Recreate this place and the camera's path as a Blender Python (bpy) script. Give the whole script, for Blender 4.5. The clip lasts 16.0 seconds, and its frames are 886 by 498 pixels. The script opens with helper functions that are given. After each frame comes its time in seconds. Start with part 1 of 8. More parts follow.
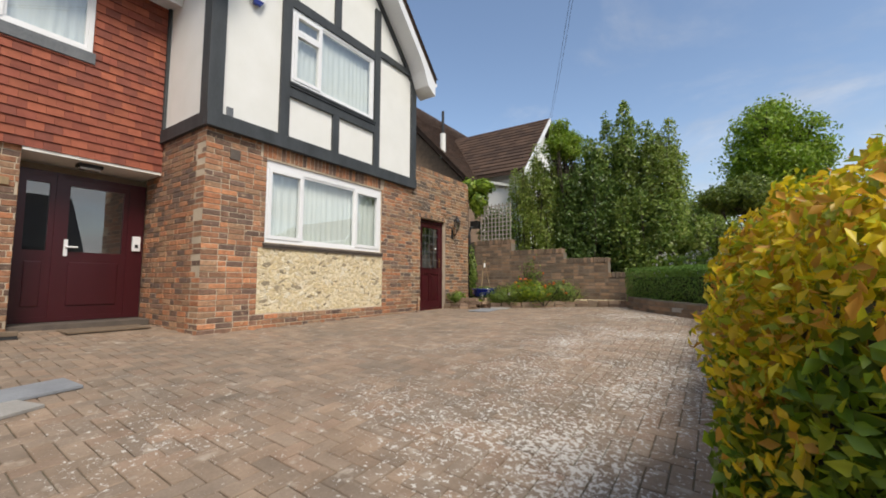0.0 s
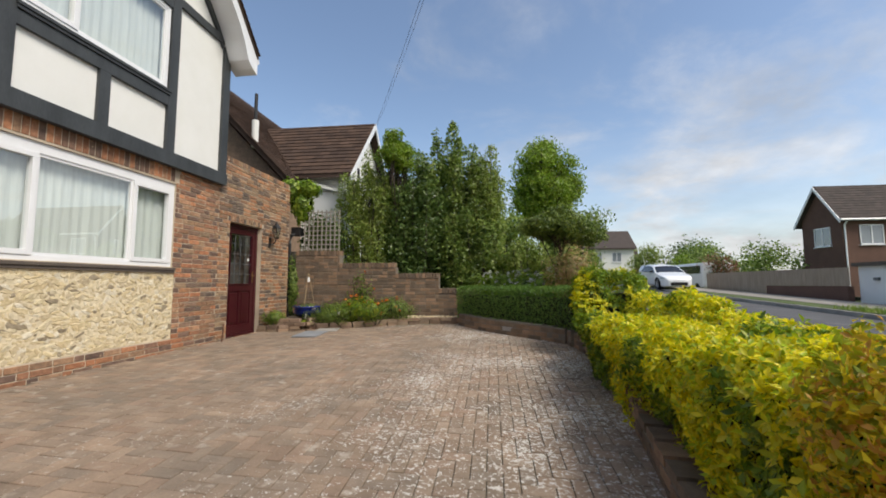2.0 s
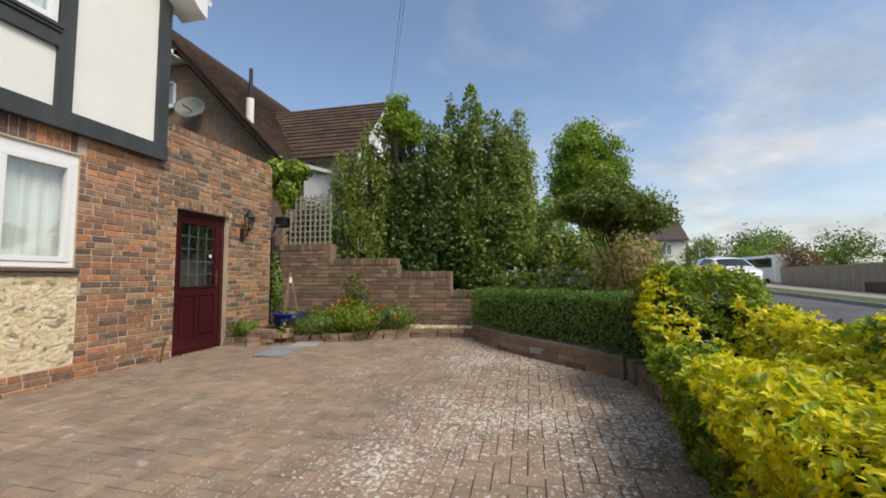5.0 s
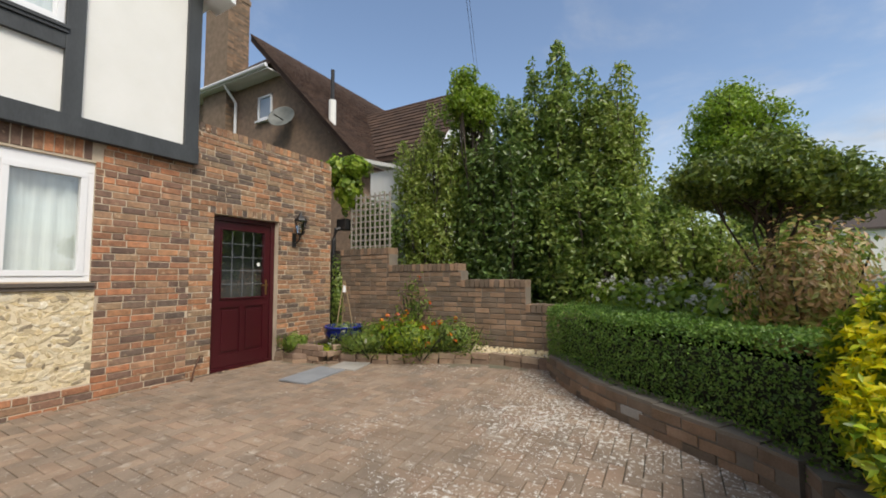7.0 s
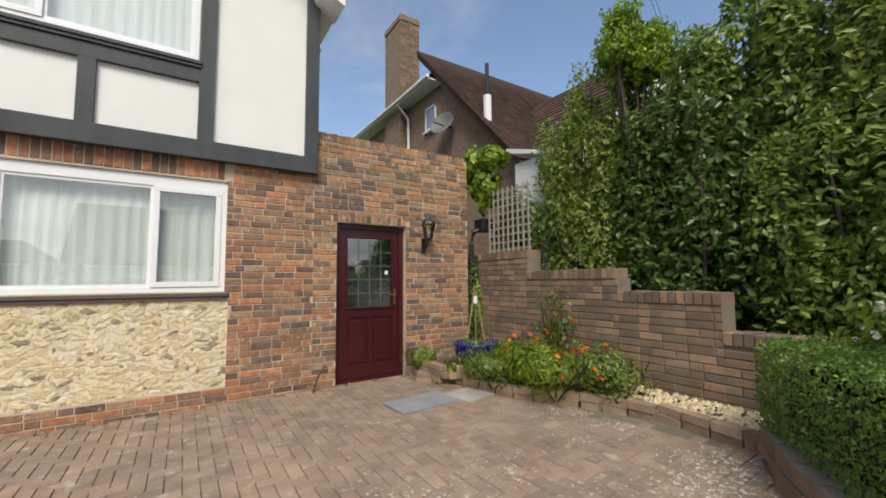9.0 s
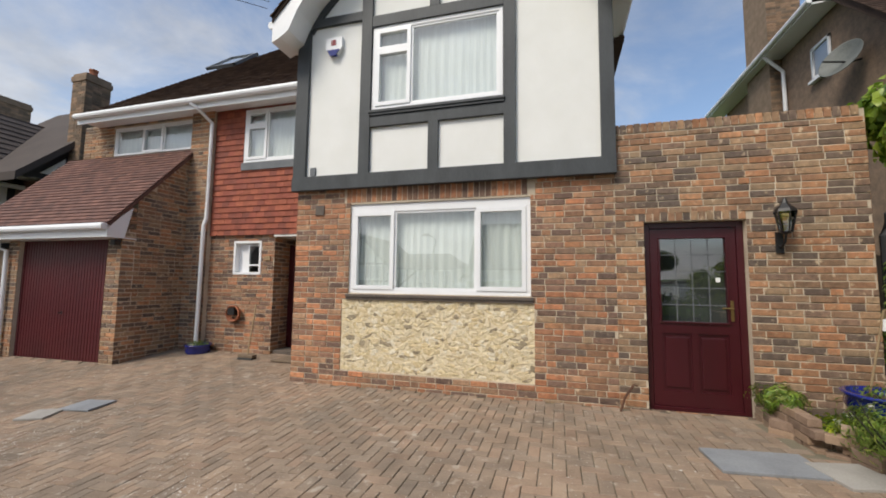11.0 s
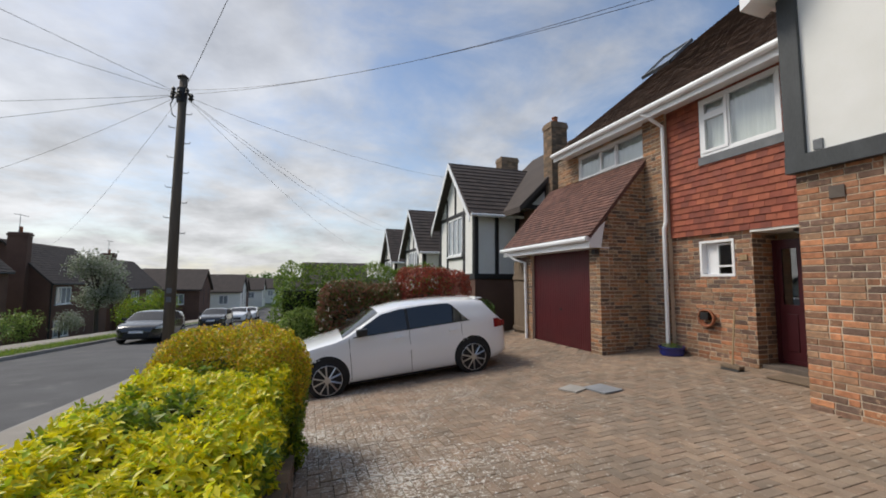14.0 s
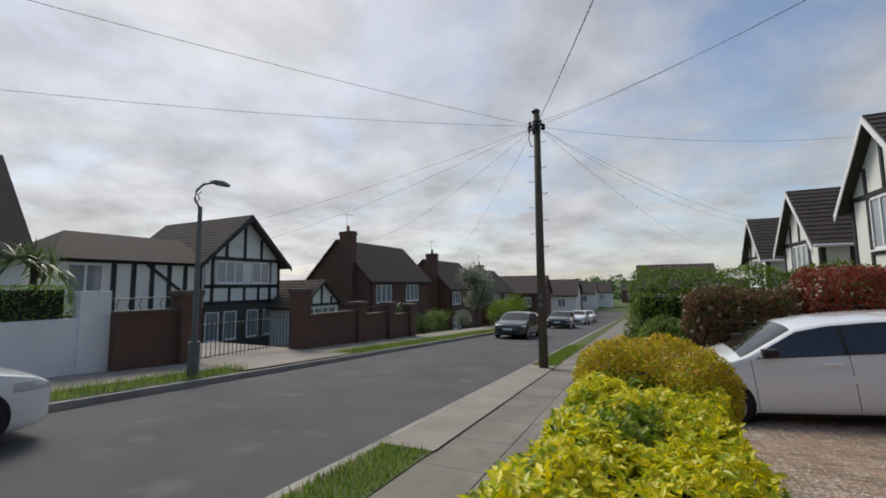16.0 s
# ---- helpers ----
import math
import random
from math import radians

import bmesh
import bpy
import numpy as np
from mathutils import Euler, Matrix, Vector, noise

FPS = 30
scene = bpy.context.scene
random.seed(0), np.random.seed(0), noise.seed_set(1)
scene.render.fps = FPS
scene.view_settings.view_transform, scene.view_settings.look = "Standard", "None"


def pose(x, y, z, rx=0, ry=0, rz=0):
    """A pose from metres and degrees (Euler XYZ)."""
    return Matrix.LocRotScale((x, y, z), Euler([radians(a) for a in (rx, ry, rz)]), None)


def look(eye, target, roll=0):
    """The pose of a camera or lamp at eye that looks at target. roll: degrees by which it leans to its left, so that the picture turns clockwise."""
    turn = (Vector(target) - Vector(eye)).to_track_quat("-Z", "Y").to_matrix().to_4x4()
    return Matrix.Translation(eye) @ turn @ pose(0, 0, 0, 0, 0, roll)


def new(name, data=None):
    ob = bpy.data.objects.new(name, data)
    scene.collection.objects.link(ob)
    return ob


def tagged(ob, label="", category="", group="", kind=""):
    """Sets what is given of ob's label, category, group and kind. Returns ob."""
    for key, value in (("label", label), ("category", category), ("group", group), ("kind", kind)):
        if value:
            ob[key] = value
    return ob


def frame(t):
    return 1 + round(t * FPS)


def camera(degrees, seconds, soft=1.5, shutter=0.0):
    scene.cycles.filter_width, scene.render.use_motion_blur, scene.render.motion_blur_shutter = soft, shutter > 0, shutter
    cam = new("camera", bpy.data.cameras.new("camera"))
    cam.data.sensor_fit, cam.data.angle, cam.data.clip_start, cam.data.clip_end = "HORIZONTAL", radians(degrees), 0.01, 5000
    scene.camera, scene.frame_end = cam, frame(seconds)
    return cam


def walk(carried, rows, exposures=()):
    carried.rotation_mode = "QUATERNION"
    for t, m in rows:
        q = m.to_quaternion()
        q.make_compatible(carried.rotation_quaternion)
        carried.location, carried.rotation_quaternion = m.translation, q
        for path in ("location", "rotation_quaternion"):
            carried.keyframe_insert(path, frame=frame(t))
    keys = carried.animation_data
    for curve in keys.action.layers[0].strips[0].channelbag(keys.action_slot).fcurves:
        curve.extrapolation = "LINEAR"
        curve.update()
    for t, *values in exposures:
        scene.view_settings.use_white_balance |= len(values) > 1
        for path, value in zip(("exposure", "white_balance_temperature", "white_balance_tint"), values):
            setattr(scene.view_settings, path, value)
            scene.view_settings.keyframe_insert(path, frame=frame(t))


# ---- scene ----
cam = camera(95.54, 16.0, soft=1.8)
# seconds, x, y, z, yaw, pitch, roll
ROWS = [
    (0.0, -0.073, 0.239, 1.503, 34.19, 4.73, -0.15),
    (0.5, -0.254, 0.301, 1.600, 23.07, 5.01, -0.48),
    (1.0, -0.462, 0.369, 1.729, 15.67, 5.22, -0.04),
    (1.5, -0.678, 0.513, 1.806, 10.28, 4.91, -0.03),
    (2.0, -0.850, 0.696, 1.842, 6.97, 4.83, 0.10),
    (2.5, -0.957, 0.924, 1.840, 5.12, 4.74, 0.23),
    (3.0, -0.971, 1.214, 1.834, 3.95, 4.33, 0.22),
    (3.5, -0.931, 1.541, 1.850, 4.26, 4.29, 0.37),
    (4.0, -0.873, 1.919, 1.864, 6.14, 4.27, 0.38),
    (6.5, -0.343, 3.765, 2.091, 24.60, 3.86, 0.46),
    (7.0, -0.316, 4.215, 2.106, 29.38, 3.90, 0.39),
    (7.5, -0.298, 4.639, 2.124, 34.98, 3.88, 0.32),
    (8.0, -0.310, 5.048, 2.153, 41.58, 3.99, 0.42),
    (10.5, -0.530, 6.236, 2.181, 91.57, 5.27, -0.43),
    (11.0, -0.500, 6.353, 2.216, 105.88, 5.00, -0.73),
    (11.5, -0.488, 6.327, 2.203, 114.11, 4.90, -0.53),
    (12.0, -0.486, 6.203, 2.184, 118.36, 5.02, -0.54),
    (12.5, -0.408, 6.045, 2.179, 125.32, 5.01, -0.65),
    (13.0, -0.286, 5.930, 2.194, 136.19, 4.87, -0.63),
    (13.5, -0.165, 5.882, 2.223, 148.75, 4.66, -0.43),
    (14.0, -0.064, 5.828, 2.250, 161.57, 4.56, -0.26),
    (14.5, 0.103, 5.761, 2.305, 174.50, 4.57, -0.14),
    (15.0, 0.287, 5.760, 2.303, 186.86, 5.02, 0.14),
    (15.5, 0.469, 5.785, 2.312, 197.76, 5.26, 0.15),
    (16.0, 0.630, 5.815, 2.336, 205.77, 5.16, 0.54),
]
walk(cam, [(t, pose(x, y, z, 90 + pitch, roll, yaw)) for t, x, y, z, yaw, pitch, roll in ROWS],
     [(0, 0.40, 6850, 10), (4.0, 0.32, 6850, 10), (8.0, 0.42, 6850, 10), (11.0, 0.30, 6750, 10), (13.5, 0.16, 6750, 10), (14.5, 0.05, 6750, 10), (15.2, -0.06, 6750, 10), (16.0, -0.14, 6800, 10)])
SKY_STRENGTH, SUN_STRENGTH, SUN_ANGLE, CLOUD, CLOUD_GLOW = 0.15, 2.6, 24.0, 3.6, 1.5

# ---- world, sun, exposure ----
SUN_DIR = Vector((0.66, -0.38, 0.90)).normalized()
world = bpy.data.worlds.new("sky")
scene.world = world
world.use_nodes = True
wn, wl = world.node_tree.nodes, world.node_tree.links
wn.clear()
w_out = wn.new("ShaderNodeOutputWorld")
w_bg = wn.new("ShaderNodeBackground")
w_sky = wn.new("ShaderNodeTexSky")
w_sky.sky_type = "NISHITA"
w_sky.sun_disc = False
w_sky.sun_elevation = math.asin(SUN_DIR.z)
w_sky.sun_rotation = math.atan2(SUN_DIR.x, SUN_DIR.y)
w_sky.air_density, w_sky.dust_density, w_sky.ozone_density = 1.0, 1.2, 1.6
w_co = wn.new("ShaderNodeTexCoord")
w_sep = wn.new("ShaderNodeSeparateXYZ")
wl.new(w_co.outputs["Generated"], w_sep.inputs[0])


def wmath(op, a, b=None, c=None):
    n = wn.new("ShaderNodeMath")
    n.operation = op
    for i, q in enumerate((a, b, c)):
        if q is None:
            continue
        if isinstance(q, (int, float)):
            n.inputs[i].default_value = q
        else:
            wl.new(q, n.inputs[i])
    return n.outputs[0]


# clouds lie on a high flat layer, so they stretch towards the horizon
w_h = wmath("ADD", wmath("MAXIMUM", w_sep.outputs["Z"], 0.0), 0.24)
w_plane = wn.new("ShaderNodeCombineXYZ")
wl.new(wmath("DIVIDE", w_sep.outputs["X"], w_h), w_plane.inputs[0])
wl.new(wmath("DIVIDE", w_sep.outputs["Y"], w_h), w_plane.inputs[1])
w_n1 = wn.new("ShaderNodeTexNoise")
w_n1.inputs["Scale"].default_value, w_n1.inputs["Detail"].default_value, w_n1.inputs["Roughness"].default_value = 1.7, 9, 0.6
w_n1.inputs["Distortion"].default_value = 0.35
wl.new(w_plane.outputs[0], w_n1.inputs["Vector"])
w_n2 = wn.new("ShaderNodeTexNoise")
w_n2.inputs["Scale"].default_value, w_n2.inputs["Detail"].default_value = 0.35, 3
wl.new(w_plane.outputs[0], w_n2.inputs["Vector"])
# more cloud towards the sun's side of the sky
w_dot = wmath("ADD", wmath("MULTIPLY", w_sep.outputs["X"], SUN_DIR.x), wmath("MULTIPLY", w_sep.outputs["Y"], SUN_DIR.y))
w_cov = wmath("ADD", wmath("ADD", w_n1.outputs["Fac"], wmath("MULTIPLY", w_n2.outputs["Fac"], 0.5)), wmath("MULTIPLY", w_dot, 0.24))
w_ramp = wn.new("ShaderNodeMapRange")
w_ramp.interpolation_type = "SMOOTHSTEP"
w_ramp.inputs["From Min"].default_value, w_ramp.inputs["From Max"].default_value = 0.61, 1.0
wl.new(w_cov, w_ramp.inputs["Value"])
w_haze = wn.new("ShaderNodeMapRange")
w_haze.inputs["From Min"].default_value, w_haze.inputs["From Max"].default_value = 0.0, 0.35
w_haze.inputs["To Min"].default_value, w_haze.inputs["To Max"].default_value = 0.40, 0.0
wl.new(w_sep.outputs["Z"], w_haze.inputs["Value"])
w_fac = wmath("MINIMUM", wmath("ADD", wmath("MULTIPLY", w_ramp.outputs[0], 0.8), w_haze.outputs[0]), 0.94)
w_n3 = wn.new("ShaderNodeTexNoise")
w_n3.inputs["Scale"].default_value, w_n3.inputs["Detail"].default_value, w_n3.inputs["Roughness"].default_value = 2.6, 7, 0.58
wl.new(w_plane.outputs[0], w_n3.inputs["Vector"])
w_shade = wn.new("ShaderNodeMapRange")
w_shade.inputs["From Min"].default_value, w_shade.inputs["From Max"].default_value = 0.32, 0.66
w_shade.inputs["To Min"].default_value, w_shade.inputs["To Max"].default_value = 0.74, 1.24
wl.new(w_n3.outputs["Fac"], w_shade.inputs["Value"])
w_glow = wmath("ADD", wmath("MULTIPLY", wmath("MAXIMUM", w_dot, 0.0), CLOUD_GLOW), CLOUD)
w_cloud = wn.new("ShaderNodeCombineColor")
for i, k in enumerate((0.97, 1.0, 1.06)):
    wl.new(wmath("MULTIPLY", wmath("MULTIPLY", w_glow, w_shade.outputs[0]), k), w_cloud.inputs[i])
w_mix = wn.new("ShaderNodeMix")
w_mix.data_type = "RGBA"
wl.new(w_fac, w_mix.inputs["Factor"])
wl.new(w_sky.outputs[0], w_mix.inputs["A"])
wl.new(w_cloud.outputs[0], w_mix.inputs["B"])
wl.new(w_mix.outputs["Result"], w_bg.inputs["Color"])
w_bg.inputs["Strength"].default_value = SKY_STRENGTH
wl.new(w_bg.outputs[0], w_out.inputs["Surface"])

sun = new("sun", bpy.data.lights.new("sun", "SUN"))
sun.data.energy, sun.data.angle, sun.data.color = SUN_STRENGTH, radians(SUN_ANGLE), (1.0, 0.95, 0.87)
sun.matrix_world = look((30, -15, 40), Vector((30, -15, 40)) - SUN_DIR)

# ---- materials ----
def rgb(c):
    return (*c, 1.0) if len(c) == 3 else c


def material(name, base, dark=None, scale=6.0, rough=0.7, bump=0.15, fine=60.0, metal=0.0, spread=0.0, by="", spots=None, spot_scale=3.0, spot_cut=0.62, stretch=None, coat=0.0, spec=0.5, lichen=None, drift=None):
    """A surface of two tones mixed by coarse and fine noise, with relief; spread varies piece by piece (by: 'object' or 'island')."""
    m = bpy.data.materials.new(name)
    m.use_nodes = True
    nt = m.node_tree
    N, L = nt.nodes, nt.links
    bsdf = N["Principled BSDF"]
    bsdf.inputs["Roughness"].default_value, bsdf.inputs["Metallic"].default_value = rough, metal
    bsdf.inputs["Specular IOR Level"].default_value = spec
    bsdf.inputs["Coat Weight"].default_value = coat
    co = N.new("ShaderNodeTexCoord")
    vec = co.outputs["Object"]
    if by == "object":
        geo = N.new("ShaderNodeNewGeometry")
        vec = geo.outputs["Position"]
    if stretch:
        mp = N.new("ShaderNodeMapping")
        mp.inputs["Scale"].default_value = stretch
        L.new(vec, mp.inputs["Vector"])
        vec = mp.outputs[0]
    n1, n2 = N.new("ShaderNodeTexNoise"), N.new("ShaderNodeTexNoise")
    n1.inputs["Scale"].default_value, n1.inputs["Detail"].default_value = scale, 4
    n2.inputs["Scale"].default_value, n2.inputs["Detail"].default_value = fine, 3
    L.new(vec, n1.inputs["Vector"])
    L.new(vec, n2.inputs["Vector"])
    add = N.new("ShaderNodeMath")
    add.operation = "MULTIPLY_ADD"
    L.new(n2.outputs["Fac"], add.inputs[0])
    add.inputs[1].default_value = 0.5
    L.new(n1.outputs["Fac"], add.inputs[2])
    mr = N.new("ShaderNodeMapRange")
    mr.inputs["From Min"].default_value, mr.inputs["From Max"].default_value = 0.5, 1.0
    L.new(add.outputs[0], mr.inputs["Value"])
    fac = mr.outputs[0]
    if spread and by:
        if by == "object":
            src = N.new("ShaderNodeObjectInfo").outputs["Random"]
        else:
            src = N.new("ShaderNodeNewGeometry").outputs["Random Per Island"]
    mix = N.new("ShaderNodeMix")
    mix.data_type = "RGBA"
    if isinstance(base, list):
        # several piece colours, picked at random piece by piece
        ramp = N.new("ShaderNodeValToRGB")
        ramp.color_ramp.interpolation = "CONSTANT"
        els = ramp.color_ramp.elements
        while len(els) < len(base):
            els.new(0.5)
        for i, c in enumerate(base):
            els[i].position = i / len(base)
            els[i].color = rgb(c)
        L.new(src, ramp.inputs[0])
        L.new(ramp.outputs[0], mix.inputs["B"])
        dk = N.new("ShaderNodeMix")
        dk.data_type, dk.blend_type = "RGBA", "MULTIPLY"
        dk.inputs["Factor"].default_value = 1.0
        L.new(ramp.outputs[0], dk.inputs["A"])
        dk.inputs["B"].default_value = rgb(dark or (0.6, 0.6, 0.6))
        L.new(dk.outputs["Result"], mix.inputs["A"])
    else:
        mix.inputs["B"].default_value = rgb(base)
        mix.inputs["A"].default_value = rgb(dark or tuple(0.6 * q for q in base))
    L.new(fac, mix.inputs["Factor"])
    col = mix.outputs["Result"]
    if spread and by:
        hsv = N.new("ShaderNodeHueSaturation")
        mr2 = N.new("ShaderNodeMapRange")
        mr2.inputs["To Min"].default_value, mr2.inputs["To Max"].default_value = 1 - spread, 1 + spread
        if isinstance(base, list):
            wob = N.new("ShaderNodeMath")
            wob.operation = "MULTIPLY"
            wob.inputs[1].default_value = 37.13
            fr = N.new("ShaderNodeMath")
            fr.operation = "FRACT"
            L.new(src, wob.inputs[0])
            L.new(wob.outputs[0], fr.inputs[0])
            L.new(fr.outputs[0], mr2.inputs["Value"])
        else:
            L.new(src, mr2.inputs["Value"])
        L.new(mr2.outputs[0], hsv.inputs["Value"])
        L.new(col, hsv.inputs["Color"])
        col = hsv.outputs["Color"]
    if spots:
        n3 = N.new("ShaderNodeTexNoise")
        n3.inputs["Scale"].default_value, n3.inputs["Detail"].default_value = spot_scale, 6
        L.new(vec, n3.inputs["Vector"])
        st = N.new("ShaderNodeMapRange")
        st.inputs["From Min"].default_value, st.inputs["From Max"].default_value = spot_cut, spot_cut + 0.12
        L.new(n3.outputs["Fac"], st.inputs["Value"])
        mx = N.new("ShaderNodeMix")
        mx.data_type = "RGBA"
        L.new(st.outputs[0], mx.inputs["Factor"])
        L.new(col, mx.inputs["A"])
        mx.inputs["B"].default_value = rgb(spots)
        col = mx.outputs["Result"]
    if drift:
        # broad weathering: the surface shifts between two tints over a metre or so
        gd = N.new("ShaderNodeNewGeometry")
        nd = N.new("ShaderNodeTexNoise")
        nd.inputs["Scale"].default_value, nd.inputs["Detail"].default_value, nd.inputs["Roughness"].default_value = drift[2], 5, 0.6
        L.new(gd.outputs["Position"], nd.inputs["Vector"])
        rd = N.new("ShaderNodeMapRange")
        rd.inputs["From Min"].default_value, rd.inputs["From Max"].default_value = 0.34, 0.66
        L.new(nd.outputs["Fac"], rd.inputs["Value"])
        td, xd = N.new("ShaderNodeMix"), N.new("ShaderNodeMix")
        td.data_type = xd.data_type = "RGBA"
        xd.blend_type = "MULTIPLY"
        xd.inputs["Factor"].default_value = 1.0
        L.new(rd.outputs[0], td.inputs["Factor"])
        td.inputs["A"].default_value, td.inputs["B"].default_value = rgb(drift[0]), rgb(drift[1])
        L.new(col, xd.inputs["A"])
        L.new(td.outputs["Result"], xd.inputs["B"])
        col = xd.outputs["Result"]
    if lichen:
        # pale lichen flecks in drifts, thickest towards the side x > lichen
        geo = N.new("ShaderNodeNewGeometry")
        sep = N.new("ShaderNodeSeparateXYZ")
        L.new(geo.outputs["Position"], sep.inputs[0])
        side = N.new("ShaderNodeMapRange")
        side.inputs["From Min"].default_value, side.inputs["From Max"].default_value = lichen - 2.2, lichen + 1.2
        L.new(sep.outputs["X"], side.inputs["Value"])
        drift, fleck = N.new("ShaderNodeTexNoise"), N.new("ShaderNodeTexNoise")
        drift.inputs["Scale"].default_value, drift.inputs["Detail"].default_value = 1.1, 3
        fleck.inputs["Scale"].default_value, fleck.inputs["Detail"].default_value, fleck.inputs["Roughness"].default_value = 34, 5, 0.72
        L.new(geo.outputs["Position"], drift.inputs["Vector"])
        L.new(geo.outputs["Position"], fleck.inputs["Vector"])
        a1 = N.new("ShaderNodeMath")
        a1.operation = "MULTIPLY_ADD"
        L.new(drift.outputs["Fac"], a1.inputs[0])
        a1.inputs[1].default_value = 0.32
        L.new(fleck.outputs["Fac"], a1.inputs[2])
        a2 = N.new("ShaderNodeMath")
        a2.operation = "MULTIPLY_ADD"
        L.new(side.outputs[0], a2.inputs[0])
        a2.inputs[1].default_value = 0.13
        L.new(a1.outputs[0], a2.inputs[2])
        cut = N.new("ShaderNodeMapRange")
        cut.inputs["From Min"].default_value, cut.inputs["From Max"].default_value = 0.835, 0.862
        cut.inputs["To Max"].default_value = 0.9
        L.new(a2.outputs[0], cut.inputs["Value"])
        ml = N.new("ShaderNodeMix")
        ml.data_type = "RGBA"
        L.new(cut.outputs[0], ml.inputs["Factor"])
        L.new(col, ml.inputs["A"])
        ml.inputs["B"].default_value = (0.58, 0.55, 0.50, 1)
        col = ml.outputs["Result"]
    L.new(col, bsdf.inputs["Base Color"])
    if bump:
        bp = N.new("ShaderNodeBump")
        bp.inputs["Strength"].default_value, bp.inputs["Distance"].default_value = bump, 0.01
        L.new(add.outputs[0], bp.inputs["Height"])
        L.new(bp.outputs[0], bsdf.inputs["Normal"])
    return m


def leaf_material(name, colours, rough=0.38, trans=0.45):
    """Leaves of several tints, each leaf its own, letting some light through."""
    m = material(name, colours, (0.75, 0.8, 0.7), scale=2.0, rough=rough, bump=0.0, by="island", spread=0.25)
    N, L = m.node_tree.nodes, m.node_tree.links
    bsdf = N["Principled BSDF"]
    col = bsdf.inputs["Base Color"].links[0].from_socket
    tr = N.new("ShaderNodeBsdfTranslucent")
    L.new(col, tr.inputs["Color"])
    mx = N.new("ShaderNodeMixShader")
    mx.inputs[0].default_value = trans
    L.new(bsdf.outputs[0], mx.inputs[1])
    L.new(tr.outputs[0], mx.inputs[2])
    L.new(mx.outputs[0], N["Material Output"].inputs["Surface"])
    return m


def glass_material(name, tint=(0.9, 0.95, 0.95), rough=0.0, see=0.75):
    """A thin pane: clear where looked through, with a mirror gloss."""
    m = bpy.data.materials.new(name)
    m.use_nodes = True
    N, L = m.node_tree.nodes, m.node_tree.links
    N.remove(N["Principled BSDF"])
    t, g = N.new("ShaderNodeBsdfTransparent"), N.new("ShaderNodeBsdfGlossy")
    t.inputs["Color"].default_value = rgb(tint)
    g.inputs["Roughness"].default_value = rough
    fr = N.new("ShaderNodeFresnel")
    fr.inputs["IOR"].default_value = 1.5
    ad = N.new("ShaderNodeMath")
    ad.operation = "ADD"
    ad.inputs[1].default_value = 1 - see
    ad.use_clamp = True
    L.new(fr.outputs[0], ad.inputs[0])
    mx = N.new("ShaderNodeMixShader")
    L.new(ad.outputs[0], mx.inputs[0])
    L.new(t.outputs[0], mx.inputs[1])
    L.new(g.outputs[0], mx.inputs[2])
    L.new(mx.outputs[0], N["Material Output"].inputs["Surface"])
    return m


BRICKS = [(0.34, 0.19, 0.11), (0.27, 0.17, 0.105), (0.40, 0.20, 0.105), (0.19, 0.135, 0.10), (0.37, 0.24, 0.145), (0.25, 0.165, 0.115), (0.46, 0.245, 0.13), (0.155, 0.115, 0.09), (0.36, 0.25, 0.155), (0.32, 0.18, 0.105)]
RED_BRICKS = [(1.08 * r, 0.98 * g, 0.97 * b) for r, g, b in BRICKS]
WEATHER = ((1.36, 1.24, 1.14), (0.98, 0.98, 0.98), 0.8)
M_BRICK = material("brick_face", BRICKS, (0.50, 0.52, 0.54), 17, 0.92, 0.7, 75, by="island", spread=0.16, spots=(0.50, 0.40, 0.28), spot_scale=15, spot_cut=0.61, drift=WEATHER)
M_BRICK_RED = material("red_brick_face", RED_BRICKS, (0.50, 0.50, 0.52), 17, 0.92, 0.7, 75, by="island", spread=0.16, spots=(0.50, 0.38, 0.26), spot_scale=15, spot_cut=0.63, drift=WEATHER)
M_BRICK_OB = material("brick_piece", BRICKS, (0.50, 0.52, 0.54), 17, 0.92, 0.7, 75, by="object", spread=0.16, spots=(0.50, 0.40, 0.28), spot_scale=15, spot_cut=0.61, drift=WEATHER)
M_MORTAR = material("mortar", (0.64, 0.54, 0.41), (0.40, 0.33, 0.245), 2.5, 0.95, 0.3, 120)
# darker copy of the brick colours, with garden shade put in
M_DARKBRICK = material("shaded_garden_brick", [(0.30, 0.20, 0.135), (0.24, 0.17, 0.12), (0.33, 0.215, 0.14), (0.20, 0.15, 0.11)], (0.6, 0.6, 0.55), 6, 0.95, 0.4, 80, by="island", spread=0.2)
# dark mortar; on the passage wall its darkness stands in for shade
M_GREYMORTAR = material("weathered_shaded_mortar", (0.22, 0.19, 0.15), (0.14, 0.12, 0.10), 4, 0.95, 0.3, 100)
PAVE = [(0.305, 0.237, 0.178), (0.325, 0.245, 0.18), (0.285, 0.227, 0.175), (0.335, 0.257, 0.19), (0.305, 0.24, 0.183), (0.33, 0.242, 0.178)]
GROUND_IN = ((1.10, 1.04, 0.99), (0.84, 0.85, 0.85), 0.9)
M_PAVER = material("paver", PAVE, (0.66, 0.65, 0.65), 5, 0.93, 0.5, 70, by="island", spread=0.10, spots=(0.40, 0.35, 0.29), spot_scale=9, spot_cut=0.61, lichen=-2.0, drift=GROUND_IN, spec=0.3)
